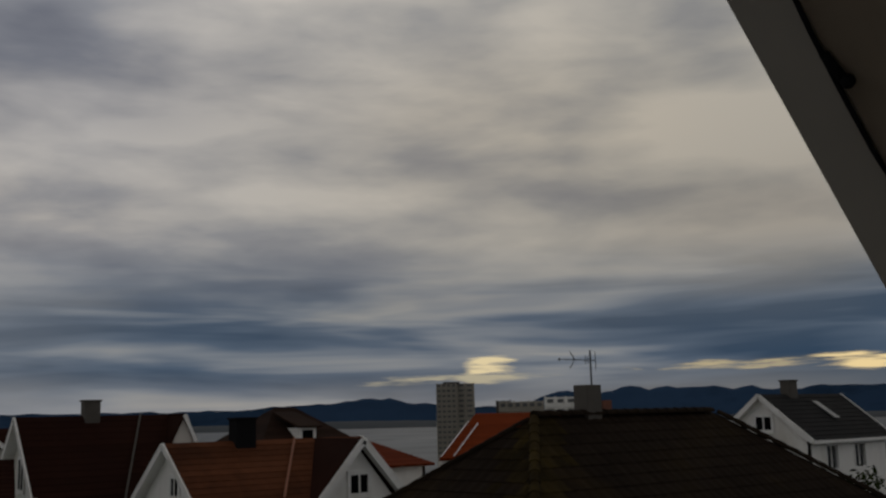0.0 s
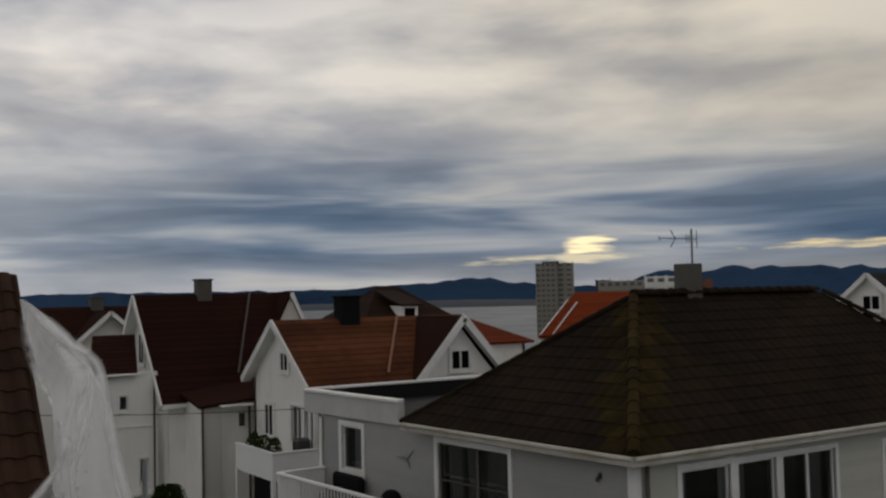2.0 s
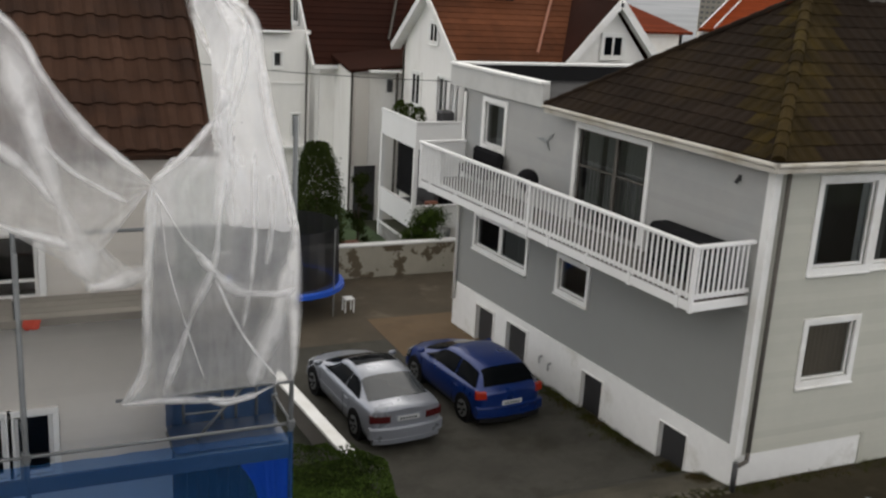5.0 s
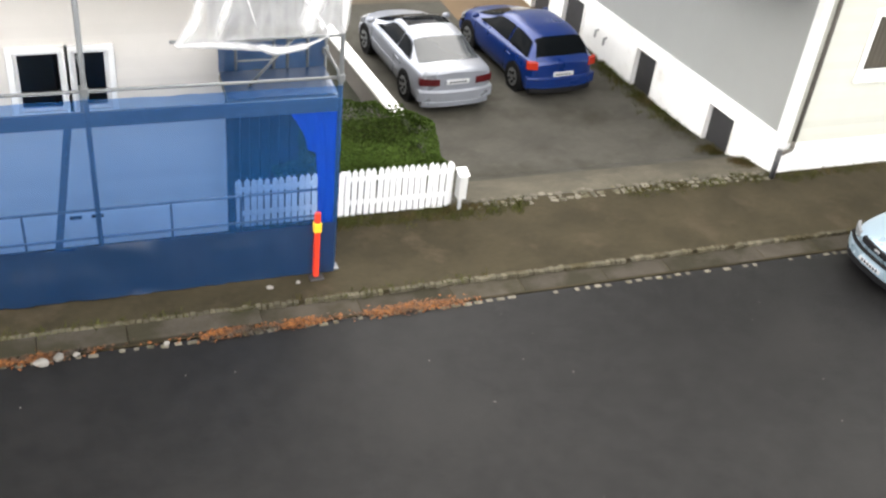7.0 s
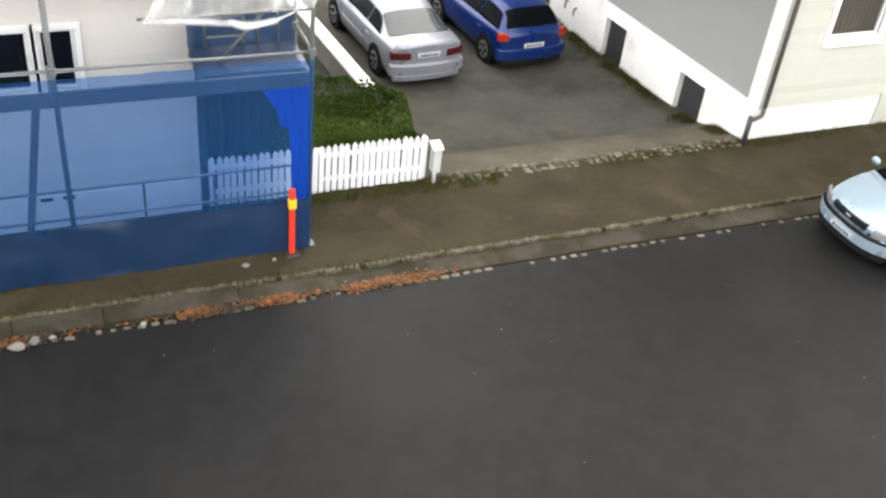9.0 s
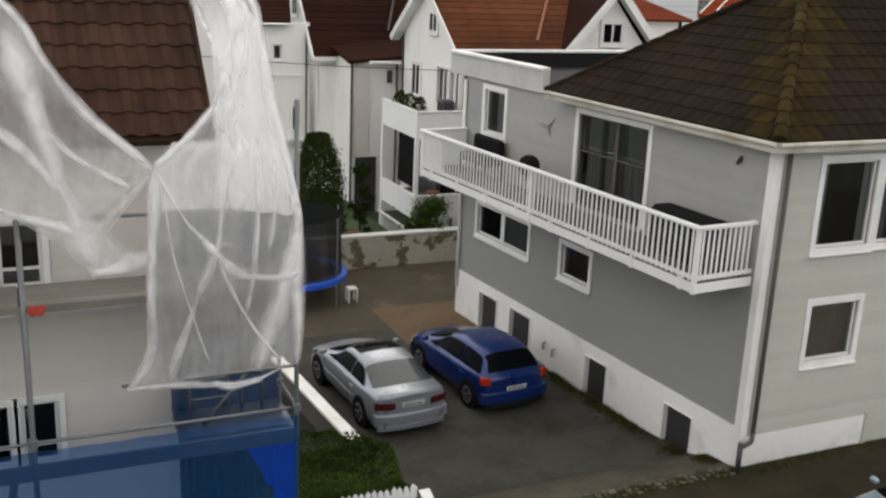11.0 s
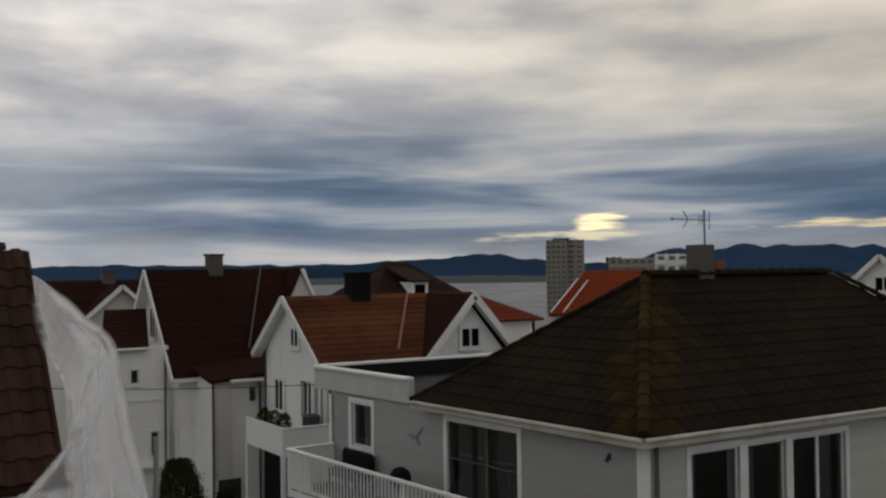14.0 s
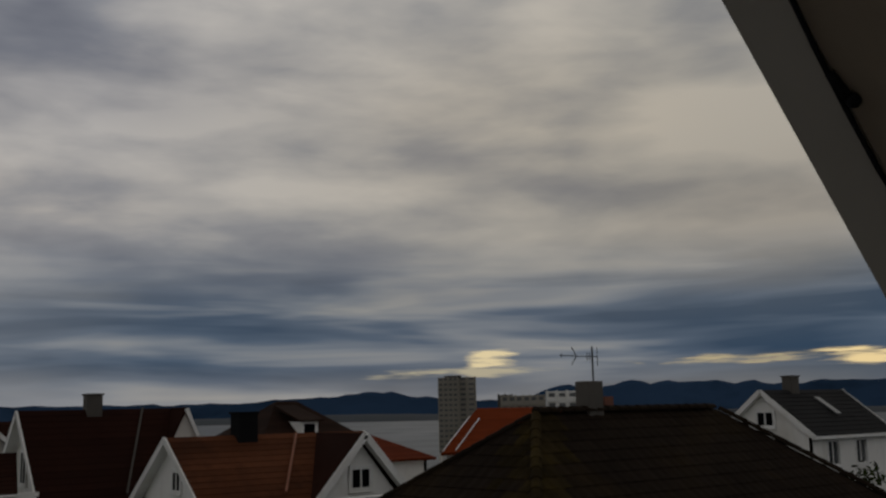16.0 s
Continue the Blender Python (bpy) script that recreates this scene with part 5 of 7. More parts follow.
for x in (-3.35, -0.56):
    bm = bmesh.new()
    beam(bm, (x, FY + 0.1, 0.3), (x + 0.4, FY + 0.1, 2.75), 0.05, 0.1)
    part("brace", bm, TUBE, scaf, "flat grey brace between the decks")


def sheet(bm, rows, nu, nv, fold=0.06, seed=0.0, freq=9.0):
    """A hanging sheet through rows of (left, right) points, with vertical folds."""
    def spline(k, v):
        n = len(rows) - 1
        i = min(int(v * n), n - 1)
        f = v * n - i
        pts = [Vector(rows[max(0, min(n, j))][k]) for j in (i - 1, i, i + 1, i + 2)]
        a, b, c, d = pts
        return 0.5 * ((2 * b) + (c - a) * f + (2 * a - 5 * b + 4 * c - d) * f * f + (3 * b - a - 3 * c + d) * f ** 3)
    grid = []
    for j in range(nv + 1):
        v = j / nv
        l, r = spline(0, v), spline(1, v)
        line = []
        for i in range(nu + 1):
            u = i / nu
            p = l.lerp(r, u)
            w = noise.noise((u * freq, v * 1.6, seed)) + 0.5 * noise.noise((u * freq * 2.7, v * 4.0, seed + 5)) + 0.35 * noise.noise((u * 5, v * 9, seed + 9))
            e = min(1.0, 6 * min(u, 1 - u) + 0.25)
            line.append(bm.verts.new((p.x + 0.25 * fold * noise.noise((u * 7, v * 6, seed + 2)), p.y + fold * w * e, p.z + 0.3 * fold * noise.noise((u * 6, v * 5, seed + 3)))))
        grid.append(line)
    for a, b in zip(grid, grid[1:]):
        for i in range(nu):
            bm.faces.new((a[i], b[i], b[i + 1], a[i + 1]))
    return bm


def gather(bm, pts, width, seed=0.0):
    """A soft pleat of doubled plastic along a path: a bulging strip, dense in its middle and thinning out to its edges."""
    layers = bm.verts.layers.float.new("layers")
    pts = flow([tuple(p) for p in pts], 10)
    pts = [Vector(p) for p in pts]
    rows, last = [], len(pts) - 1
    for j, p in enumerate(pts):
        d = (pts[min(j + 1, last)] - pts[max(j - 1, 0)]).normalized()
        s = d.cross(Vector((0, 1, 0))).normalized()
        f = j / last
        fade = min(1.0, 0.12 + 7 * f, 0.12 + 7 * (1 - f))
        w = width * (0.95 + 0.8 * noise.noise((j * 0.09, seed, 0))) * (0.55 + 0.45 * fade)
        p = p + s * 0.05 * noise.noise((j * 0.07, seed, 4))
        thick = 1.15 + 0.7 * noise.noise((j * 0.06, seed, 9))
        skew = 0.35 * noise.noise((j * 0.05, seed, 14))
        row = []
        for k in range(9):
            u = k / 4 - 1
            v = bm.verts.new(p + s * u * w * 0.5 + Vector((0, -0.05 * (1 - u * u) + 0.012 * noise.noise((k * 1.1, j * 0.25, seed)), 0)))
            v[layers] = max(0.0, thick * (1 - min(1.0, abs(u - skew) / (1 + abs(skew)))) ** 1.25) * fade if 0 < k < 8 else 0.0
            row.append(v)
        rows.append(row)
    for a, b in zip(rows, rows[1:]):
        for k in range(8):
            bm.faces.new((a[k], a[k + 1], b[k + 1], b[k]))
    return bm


wrap = thing("plastic_cover", (2.4, 12.45, 3.0), "torn translucent white plastic sheet hanging from the scaffold", "plastic sheet")
upper = [((2.6, 15.55, 9.62), (2.68, 15.45, 9.58)), ((2.6, 14.6, 8.85), (2.76, 13.6, 9.2)), ((2.55, 13.3, 8.55), (2.86, 12.55, 8.82)), ((2.47, 12.55, 8.0), (3.08, 12.42, 8.3)), ((2.46, 12.37, 7.6), (3.2, 12.37, 7.5)), ((2.52, 12.33, 6.95), (3.42, 12.33, 6.7)), ((2.62, 12.31, 6.25), (3.54, 12.31, 6.1))]
lower = [((2.46, 12.4, 7.6), (3.2, 12.4, 7.5)), ((2.05, 12.38, 7.18), (3.3, 12.38, 7.05)), ((1.68, 12.36, 6.8), (3.43, 12.36, 6.62)), ((1.62, 12.36, 6.2), (3.55, 12.34, 6.15)), ((1.58, 12.36, 5.6), (3.55, 12.34, 5.6)), ((1.53, 12.36, 4.9), (3.54, 12.34, 4.9)), ((1.5, 12.36, 4.42), (3.54, 12.34, 4.4)), ((1.23, 12.34, 3.95), (3.5, 12.34, 4.02))]
part("hanging_sheet", sheet(bmesh.new(), lower, 60, 70, 0.09, 1.0, 4.5), PLASTIC, wrap, smooth=True)
part("top_sheet", sheet(bmesh.new(), upper, 24, 48, 0.07, 4.0, 2.2), film_sheet("double_plastic", (0.98, 0.98, 0.985), 0.84, 0.3, 0.6), wrap, smooth=True)
left = [((-2.6, 12.4, 10.0), (-2.6, 12.4, 7.6)), ((-1.2, 12.4, 9.7), (-1.2, 12.4, 7.0)), ((-0.1, 12.4, 8.95), (-0.1, 12.4, 6.35)), ((0.25, 12.38, 8.58), (0.3, 12.38, 6.1)), ((0.55, 12.38, 8.05), (0.62, 12.38, 5.9)), ((0.85, 12.36, 7.6), (0.88, 12.36, 5.75)), ((1.25, 12.36, 7.2), (1.12, 12.36, 6.05)), ((1.66, 12.36, 6.82), (1.62, 12.36, 6.7))]
part("side_sheet", sheet(bmesh.new(), left, 40, 60, 0.09, 9.0, 3.0), film_sheet("side_plastic", (0.97, 0.97, 0.98), 0.36, 0.4, 0.55, 0.06), wrap, smooth=True)
flap = [((0.82, 12.34, 6.1), (1.1, 12.34, 6.05)), ((0.85, 12.34, 5.8), (1.35, 12.34, 5.8)), ((0.88, 12.33, 5.5), (1.58, 12.33, 5.64))]
part("flap", sheet(bmesh.new(), flap, 16, 14, 0.04, 15.0, 4.0), PLASTIC, wrap, smooth=True)
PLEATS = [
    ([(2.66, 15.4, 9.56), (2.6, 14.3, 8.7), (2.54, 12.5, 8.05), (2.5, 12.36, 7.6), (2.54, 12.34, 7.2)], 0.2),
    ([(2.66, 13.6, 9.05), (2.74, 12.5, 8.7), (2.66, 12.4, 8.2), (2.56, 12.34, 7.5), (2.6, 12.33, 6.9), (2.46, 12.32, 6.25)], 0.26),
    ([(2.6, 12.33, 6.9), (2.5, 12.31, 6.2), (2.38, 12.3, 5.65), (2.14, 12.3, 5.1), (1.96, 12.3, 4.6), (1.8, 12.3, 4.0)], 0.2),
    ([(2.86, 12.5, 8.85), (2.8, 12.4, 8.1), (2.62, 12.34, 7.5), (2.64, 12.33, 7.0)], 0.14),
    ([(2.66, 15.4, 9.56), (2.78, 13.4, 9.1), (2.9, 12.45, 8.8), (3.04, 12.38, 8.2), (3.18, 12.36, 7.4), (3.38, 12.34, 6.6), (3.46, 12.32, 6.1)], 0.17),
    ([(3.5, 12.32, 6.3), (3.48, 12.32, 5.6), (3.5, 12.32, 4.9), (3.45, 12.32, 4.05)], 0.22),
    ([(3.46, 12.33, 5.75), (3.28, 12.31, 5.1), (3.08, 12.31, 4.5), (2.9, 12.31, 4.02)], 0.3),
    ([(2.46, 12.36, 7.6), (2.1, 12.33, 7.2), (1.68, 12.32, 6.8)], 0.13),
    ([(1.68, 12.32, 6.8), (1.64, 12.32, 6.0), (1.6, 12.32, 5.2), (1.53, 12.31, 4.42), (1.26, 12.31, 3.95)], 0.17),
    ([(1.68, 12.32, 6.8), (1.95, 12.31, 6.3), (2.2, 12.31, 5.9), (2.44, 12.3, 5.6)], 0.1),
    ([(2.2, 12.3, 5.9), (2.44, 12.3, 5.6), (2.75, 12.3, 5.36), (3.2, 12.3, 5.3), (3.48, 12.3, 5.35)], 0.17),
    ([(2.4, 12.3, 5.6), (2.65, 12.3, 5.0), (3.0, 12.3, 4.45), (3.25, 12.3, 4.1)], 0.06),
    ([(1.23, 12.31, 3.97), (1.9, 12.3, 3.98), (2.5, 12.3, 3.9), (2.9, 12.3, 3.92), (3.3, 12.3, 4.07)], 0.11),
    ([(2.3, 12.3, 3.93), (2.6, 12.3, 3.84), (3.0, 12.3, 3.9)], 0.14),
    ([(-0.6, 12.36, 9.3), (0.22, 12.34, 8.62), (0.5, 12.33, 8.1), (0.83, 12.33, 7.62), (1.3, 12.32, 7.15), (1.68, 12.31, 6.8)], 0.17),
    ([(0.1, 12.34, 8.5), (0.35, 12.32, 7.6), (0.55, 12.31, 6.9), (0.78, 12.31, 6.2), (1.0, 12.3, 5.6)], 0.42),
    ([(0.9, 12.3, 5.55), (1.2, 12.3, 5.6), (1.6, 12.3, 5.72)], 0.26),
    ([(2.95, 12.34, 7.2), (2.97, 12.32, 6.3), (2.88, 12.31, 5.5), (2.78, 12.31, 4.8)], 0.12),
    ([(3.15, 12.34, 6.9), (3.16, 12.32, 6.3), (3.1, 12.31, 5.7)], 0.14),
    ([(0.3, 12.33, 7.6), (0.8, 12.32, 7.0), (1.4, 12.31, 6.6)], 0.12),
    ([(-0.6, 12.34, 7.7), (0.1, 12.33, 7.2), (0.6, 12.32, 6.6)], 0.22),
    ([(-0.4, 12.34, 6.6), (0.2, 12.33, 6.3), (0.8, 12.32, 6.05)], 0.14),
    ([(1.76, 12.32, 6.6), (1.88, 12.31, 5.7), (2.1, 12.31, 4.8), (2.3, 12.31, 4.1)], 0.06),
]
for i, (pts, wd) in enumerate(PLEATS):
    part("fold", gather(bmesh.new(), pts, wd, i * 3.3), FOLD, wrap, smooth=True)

# netting
part("inner_sheet", sheet(bmesh.new(), [((1.95, 12.5, 7.1), (3.2, 12.5, 7.1)), ((1.66, 12.5, 6.7), (3.42, 12.5, 6.7)), ((1.62, 12.5, 6.17), (3.53, 12.5, 6.17))], 24, 16, 0.04, 71.0), film_sheet("inner_plastic", (0.95, 0.955, 0.97), 0.66, 0.2, 0.55), wrap, smooth=True)
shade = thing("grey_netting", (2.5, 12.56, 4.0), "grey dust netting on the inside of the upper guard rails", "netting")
part("net", sheet(bmesh.new(), [((1.7, 12.58, 6.2), (3.5, 12.58, 6.2)), ((1.7, 12.58, 5.1), (3.5, 12.58, 5.1)), ((1.7, 12.58, 4.05), (3.5, 12.58, 4.05))], 24, 20, 0.03, 61.0), film_sheet("grey_net", (0.17, 0.175, 0.19), 0.72, 0.15, 0.3), shade, smooth=True)
nets = thing("blue_netting", (0, 12.45, 0), "blue debris netting tied along the foot of the scaffold", "netting")
part("net", sheet(bmesh.new(), [((-6.3, 12.44, 3.22), (3.54, 12.44, 3.2)), ((-6.3, 12.42, 2.0), (3.53, 12.42, 2.0)), ((-6.3, 12.42, 0.9), (3.52, 12.42, 0.88))], 90, 16, 0.035, 21.0, 30.0), NET, nets, smooth=True)
part("doubled_net", sheet(bmesh.new(), [((-6.3, 12.41, 0.95), (3.52, 12.41, 0.92)), ((-6.3, 12.38, 0.5), (3.5, 12.38, 0.5)), ((-6.3, 12.36, 0.03), (3.5, 12.36, 0.03))], 90, 10, 0.04, 31.0, 30.0), NET_DARK, nets, smooth=True)
part("end_net", sheet(bmesh.new(), [((3.54, 12.44, 2.9), (3.54, 13.4, 2.9)), ((3.54, 12.42, 0.05), (3.54, 13.4, 0.05))], 12, 16, 0.03, 41.0), NET, nets, smooth=True)
part("deck_net", sheet(bmesh.new(), [((1.95, 13.42, 3.55), (3.5, 13.42, 3.55)), ((1.95, 13.4, 3.05), (3.5, 13.4, 3.05))], 14, 8, 0.03, 44.0), NET_DARK, nets, smooth=True)
part("deck_lining", sheet(bmesh.new(), [((1.95, 12.56, 3.03), (3.5, 12.56, 3.03)), ((1.95, 13.38, 3.06), (3.5, 13.38, 3.06))], 14, 8, 0.012, 47.0), NET_DARK, nets, smooth=True)
tarp = thing("blue_tarpaulin", (3.35, 12.5, 0.1), "bright blue tarpaulin bunched at the scaffold corner", "tarpaulin")
part("drape", sheet(bmesh.new(), [((3.12, 12.5, 2.8), (3.5, 12.5, 2.85)), ((3.22, 12.5, 1.8), (3.5, 12.5, 1.9)), ((3.25, 12.5, 1.0), (3.5, 12.5, 1.0)), ((3.28, 12.5, 0.05), (3.5, 12.5, 0.05))], 12, 24, 0.06, 51.0), TARP, tarp, smooth=True)
part("corner", sheet(bmesh.new(), [((2.75, 12.55, 2.85), (3.15, 12.52, 2.85)), ((3.0, 12.55, 2.45), (3.2, 12.52, 2.45)), ((3.08, 12.55, 2.15), (3.2, 12.52, 2.1))], 8, 10, 0.03, 55.0), TARP, tarp, smooth=True)
door_m = material("teal_door", (0.002, 0.008, 0.012), 0.6, vary=0.15, grain=5)
side_door = thing("garden_gate", (2.6, 13.86, 0), "dark teal boarded gate beside the house", "gate")
for i in range(7):
    part("gate_board", boxed(2.24 + i * 0.16, 2.39 + i * 0.16, 14.3, 14.34, -0.1, 2.3, 0.004), door_m, side_door)
for z in (0.4, 1.9):
    part("rail", boxed(2.24, 3.36, 14.34, 14.38, z, z + 0.1), door_m, side_door)
part("corner_post", boxed(2.06, 2.17, 13.5, 13.58, 0.0, 3.9), STEEL_DARK, old, "dark corner post of the house")
rag = thing("red_cloth", (0.25, 12.42, 5.0), "faded red cloth tied to the scaffold rail", "cloth")
part("cloth", sheet(bmesh.new(), [((0.16, 12.42, 5.16), (0.36, 12.42, 5.15)), ((0.14, 12.41, 5.09), (0.34, 12.41, 5.08)), ((0.17, 12.42, 5.02), (0.33, 12.42, 5.03))], 8, 6, 0.02, 81.0), material("red_cloth", (0.45, 0.06, 0.035), 0.9, vary=0.2, grain=10), rag, smooth=True)
mark = thing("marker_post", (3.2, 12.36, 0), "red marker post with a yellow band at the scaffold corner", "marker")
RED_P = material("red_paint", (0.62, 0.04, 0.015), 0.5, vary=0.1, grain=5)
YEL_P = material("yellow_paint", (0.80, 0.55, 0.03), 0.5, vary=0.1, grain=5)
part("post", boxed(3.155, 3.245, 12.26, 12.33, 0.0, 1.2, 0.012), RED_P, mark)
part("band", boxed(3.14, 3.26, 12.245, 12.345, 0.86, 1.02, 0.006), YEL_P, mark, "yellow band")
part("foot", boxed(3.09, 3.31, 12.18, 12.35, 0.0, 0.03, 0.01), STEEL_DARK, mark)

# ---- fence, letter box, low wall ----
fence = thing("picket_fence", (4.2, 13.87, 0), "white painted picket fence along the pavement", "fence")
pk = bmesh.new()
solid(pk, [(-0.044, 0, 0.02), (0.044, 0, 0.02), (0.044, 0, 0.87), (0.0, 0, 0.93), (-0.044, 0, 0.87)], 0.022)
pk = mesh_of("picket", pk, RAIL_WHITE)
for i in range(33):
    part("picket", pk, RAIL_WHITE, fence, at=pose(2.3 + i * 0.113, 13.85, rng.uniform(-0.012, 0.012), 0, rng.uniform(-0.8, 0.8), 0))
for z in (0.22, 0.68):
    part("rail", boxed(2.25, 6.0, 13.876, 13.91, z, z + 0.08), RAIL_WHITE, fence)
for x in (2.25, 4.1, 5.98):
    part("post", boxed(x - 0.05, x + 0.05, 13.91, 14.0, -0.1, 0.82, 0.008), RAIL_WHITE, fence)
boxy = thing("letter_box", (6.1, 13.7, 0), "white pedestal letter box at the end of the fence", "letter box")
BOX_GREY = material("box_grey", (0.48, 0.48, 0.46), 0.6, vary=0.08, grain=8)
part("stand", boxed(6.1, 6.15, 13.72, 13.78, 0.0, 0.26), BOX_GREY, boxy)
part("body", boxed(6.05, 6.2, 13.66, 13.84, 0.25, 0.72, 0.01), BOX_GREY, boxy)
bm = bmesh.new()
solid(bm, [(6.03, 13.64, 0.735), (6.22, 13.64, 0.735), (6.22, 13.86, 0.8), (6.03, 13.86, 0.8)], 0.022)
part("lid", bm, RAIL_WHITE, boxy)
part("flap", boxed(6.198, 6.206, 13.69, 13.8, 0.34, 0.6), STEEL_DARK, boxy, "dark slot")
low = thing("low_wall", (5.75, 18.7, -0.4), "low garden wall with a white coping beside the drive", "wall")
bm = bmesh.new()
beam(bm, (5.86, 16.65, 0.0), (5.48, 21.2, 0.0), 0.2, 0.8)
part("masonry", bm, CONCRETE, low)
bm = bmesh.new()
beam(bm, (5.865, 16.6, 0.42), (5.485, 21.2, 0.42), 0.27, 0.06)
part("coping", bm, WHITE, low)
yard_wall = thing("garden_wall", (11, 30.2, -0.5), "plastered garden wall with peeling patches", "wall")
PEEL = material("peeling_plaster", (0.50, 0.47, 0.39), 0.9, vary=0.12, grain=5, bump=0.5, stain=(0.15, 0.12, 0.08), stain_scale=1.1, stain_at=(0.54, 0.57))
part("masonry", boxed(6.0, 14.5, 30.1, 30.35, -0.6, 0.55), PEEL, yard_wall)
part("coping", boxed(6.0, 14.5, 30.06, 30.39, 0.55, 0.62, 0.01), WHITE, yard_wall)


# ---- cars ----
def paint(name, color, flake=0.35):
    m = material(name, color, 0.3, flake, vary=0.04, grain=3, gloss=0.6)
    b = next(n for n in m.node_tree.nodes if n.type == "BSDF_PRINCIPLED")
    b.inputs["Coat Weight"].default_value, b.inputs["Coat Roughness"].default_value = 0.35, 0.1
    return m


TYRE = material("tyre_rubber", (0.009, 0.009, 0.009), 0.9, vary=0.15, grain=20, gloss=0.08)
RIM = material("alloy_rim", (0.32, 0.33, 0.34), 0.35, 0.8, vary=0.05)
LAMP_RED = material("red_lamp", (0.055, 0.005, 0.006), 0.3, vary=0.1, grain=20, gloss=0.2)
LAMP_ORANGE = material("orange_red_lamp", (0.34, 0.022, 0.009), 0.15, vary=0.1, grain=20)
LAMP_CLEAR = material("clear_lamp", (0.22, 0.23, 0.24), 0.25, 0.1, vary=0.1, grain=20, gloss=0.3)
PLATE = material("plate_white", (0.48, 0.49, 0.50), 0.5, vary=0.03)
BLACK_PL = material("black_plastic", (0.010, 0.010, 0.011), 0.7, vary=0.1, grain=10, gloss=0.12)


def skin(grid, closed=False):
    """A surface through rows of points."""
    bm = bmesh.new()
    v = [[bm.verts.new(p) for p in row] for row in grid]
    for a, b in zip(v, v[1:]):
        for i in range(len(a) if closed else len(a) - 1):
            j = (i + 1) % len(a)
            bm.faces.new((a[i], a[j], b[j], b[i]))
    return bm


def car(name, label, at, turn, color, prof, roof, foot, half, wheels, tail_lamp, lamp_mat, plate_z, bow=(0.14, 0.3), sunroof=False, strip=None, glass=(0.1, 0.95), split=0.5, screen=CAR_GLASS):
    """A car with its tail at the origin and its nose along local y. prof: (y, half width, height of shoulder);
    roof: (y, height, half width) from the foot of the rear window to that of the windscreen; foot: half width and height of the waistline."""
    c = thing(name, at, label, "car", turn=turn)
    m0 = PLACED[c]
    length = prof[-1][0]

    def bowed(x, y):
        r = min(1.0, abs(x) / half) ** 3
        return y + bow[0] * r * max(0.0, 1 - y / 0.55) - bow[1] * r * max(0.0, 1 - (length - y) / 0.9)

    grid = []
    for y, w, z in flow(prof, 4):
        side = [(0.6 * w, 0.17), (0.9 * w, 0.2), (0.975 * w, 0.33), (0.995 * w, 0.46), (w, 0.6), (0.985 * w, z - 0.17), (0.965 * w, z - 0.09), (0.915 * w, z - 0.03), (0.8 * w, z), (0.4 * w, z + 0.025)]
        ring = side + [(0.0, z + 0.032)] + [(-a, b) for a, b in reversed(side)]
        grid.append([(a, bowed(a, y), max(b, 0.17)) for a, b in ring])
    bm = skin(grid, True)
    for row, y, flip in ((grid[0], 0.0, False), (grid[-1], length, True)):
        across = []
        for k in range(10):
            x, _, z = row[k]
            line = [(x * (1 - f / 5), bowed(x * (1 - f / 5), y), z) for f in range(11)]
            across.append([bm.verts.new(p) for p in line])
        across.append([bm.verts.new((x * 0.02, bowed(0, y), row[10][2])) for x in range(5, -6, -1)])
        for a, b in zip(across, across[1:]):
            for i in range(10):
                q = (a[i], a[i + 1], b[i + 1], b[i])
                bm.faces.new(q[::-1] if flip else q)
    bmesh.ops.remove_doubles(bm, verts=bm.verts, dist=1e-4)
    part("body", bm, color, c, at=m0, smooth=True)

    # the greenhouse: one rounded shell, with the panes lying on it
    wf, zf = foot
    y0, y9 = roof[0][0], roof[-1][0]
    line = flow(roof, 6)

    def roof_at(y):
        for a, b in zip(line, line[1:]):
            if a[0] <= y <= b[0]:
                f = (y - a[0]) / max(1e-6, b[0] - a[0])
                return a[1] + (b[1] - a[1]) * f, a[2] + (b[2] - a[2]) * f
        return line[-1][1:]

    def shell(y, v, out=0.0):
        """v: 0 at the left waistline, 1 on the right one, 0.5 on the roof's middle."""
        zr, wr = roof_at(y)
        s, k = (-1, v) if v < 0.5 else (1, 1 - v)
        rise = min(0.1, (zr - zf) * 0.5)
        if k < 0.25:
            f = k / 0.25
            p, n = (wf + (wr - wf) * f ** 1.25, zf - 0.02 + (zr - rise - zf + 0.02) * f), (0.93, 0.37)
        else:
            a = (k - 0.25) / 0.25 * math.pi / 2
            p, n = (wr * math.cos(a) ** 0.62, zr - rise + rise * math.sin(a) ** 0.8), (math.cos(a) * 0.8, 0.3 + 0.7 * math.sin(a))
        pull = -0.10 * (1 - (p[0] / wf) ** 2) * (max(0.0, 1 - (y - y0) / 0.6)) + 0.16 * (1 - (p[0] / wf) ** 2) * max(0.0, 1 - (y9 - y) / 0.7)
        return (s * (p[0] + n[0] * out), y + pull, p[1] + n[1] * out)

    ys = [y0 + (y9 - y0) * i / 40 for i in range(41)]
    part("cabin", skin([[shell(y, v / 32) for v in range(33)] for y in ys]), color, c, at=m0, smooth=True)

    def pane(nm, ya, yb, va, vb, out=0.012, mat=CAR_GLASS):
        rows = [[shell(ya + (yb - ya) * i / 12, va + (vb - va) * k / 10, out) for k in range(11)] for i in range(13)]
        return part(nm, skin(rows), mat, c, at=m0, smooth=True)

    top_r = next(y for y, z, w in line if z > max(r[1] for r in roof) - 0.085)
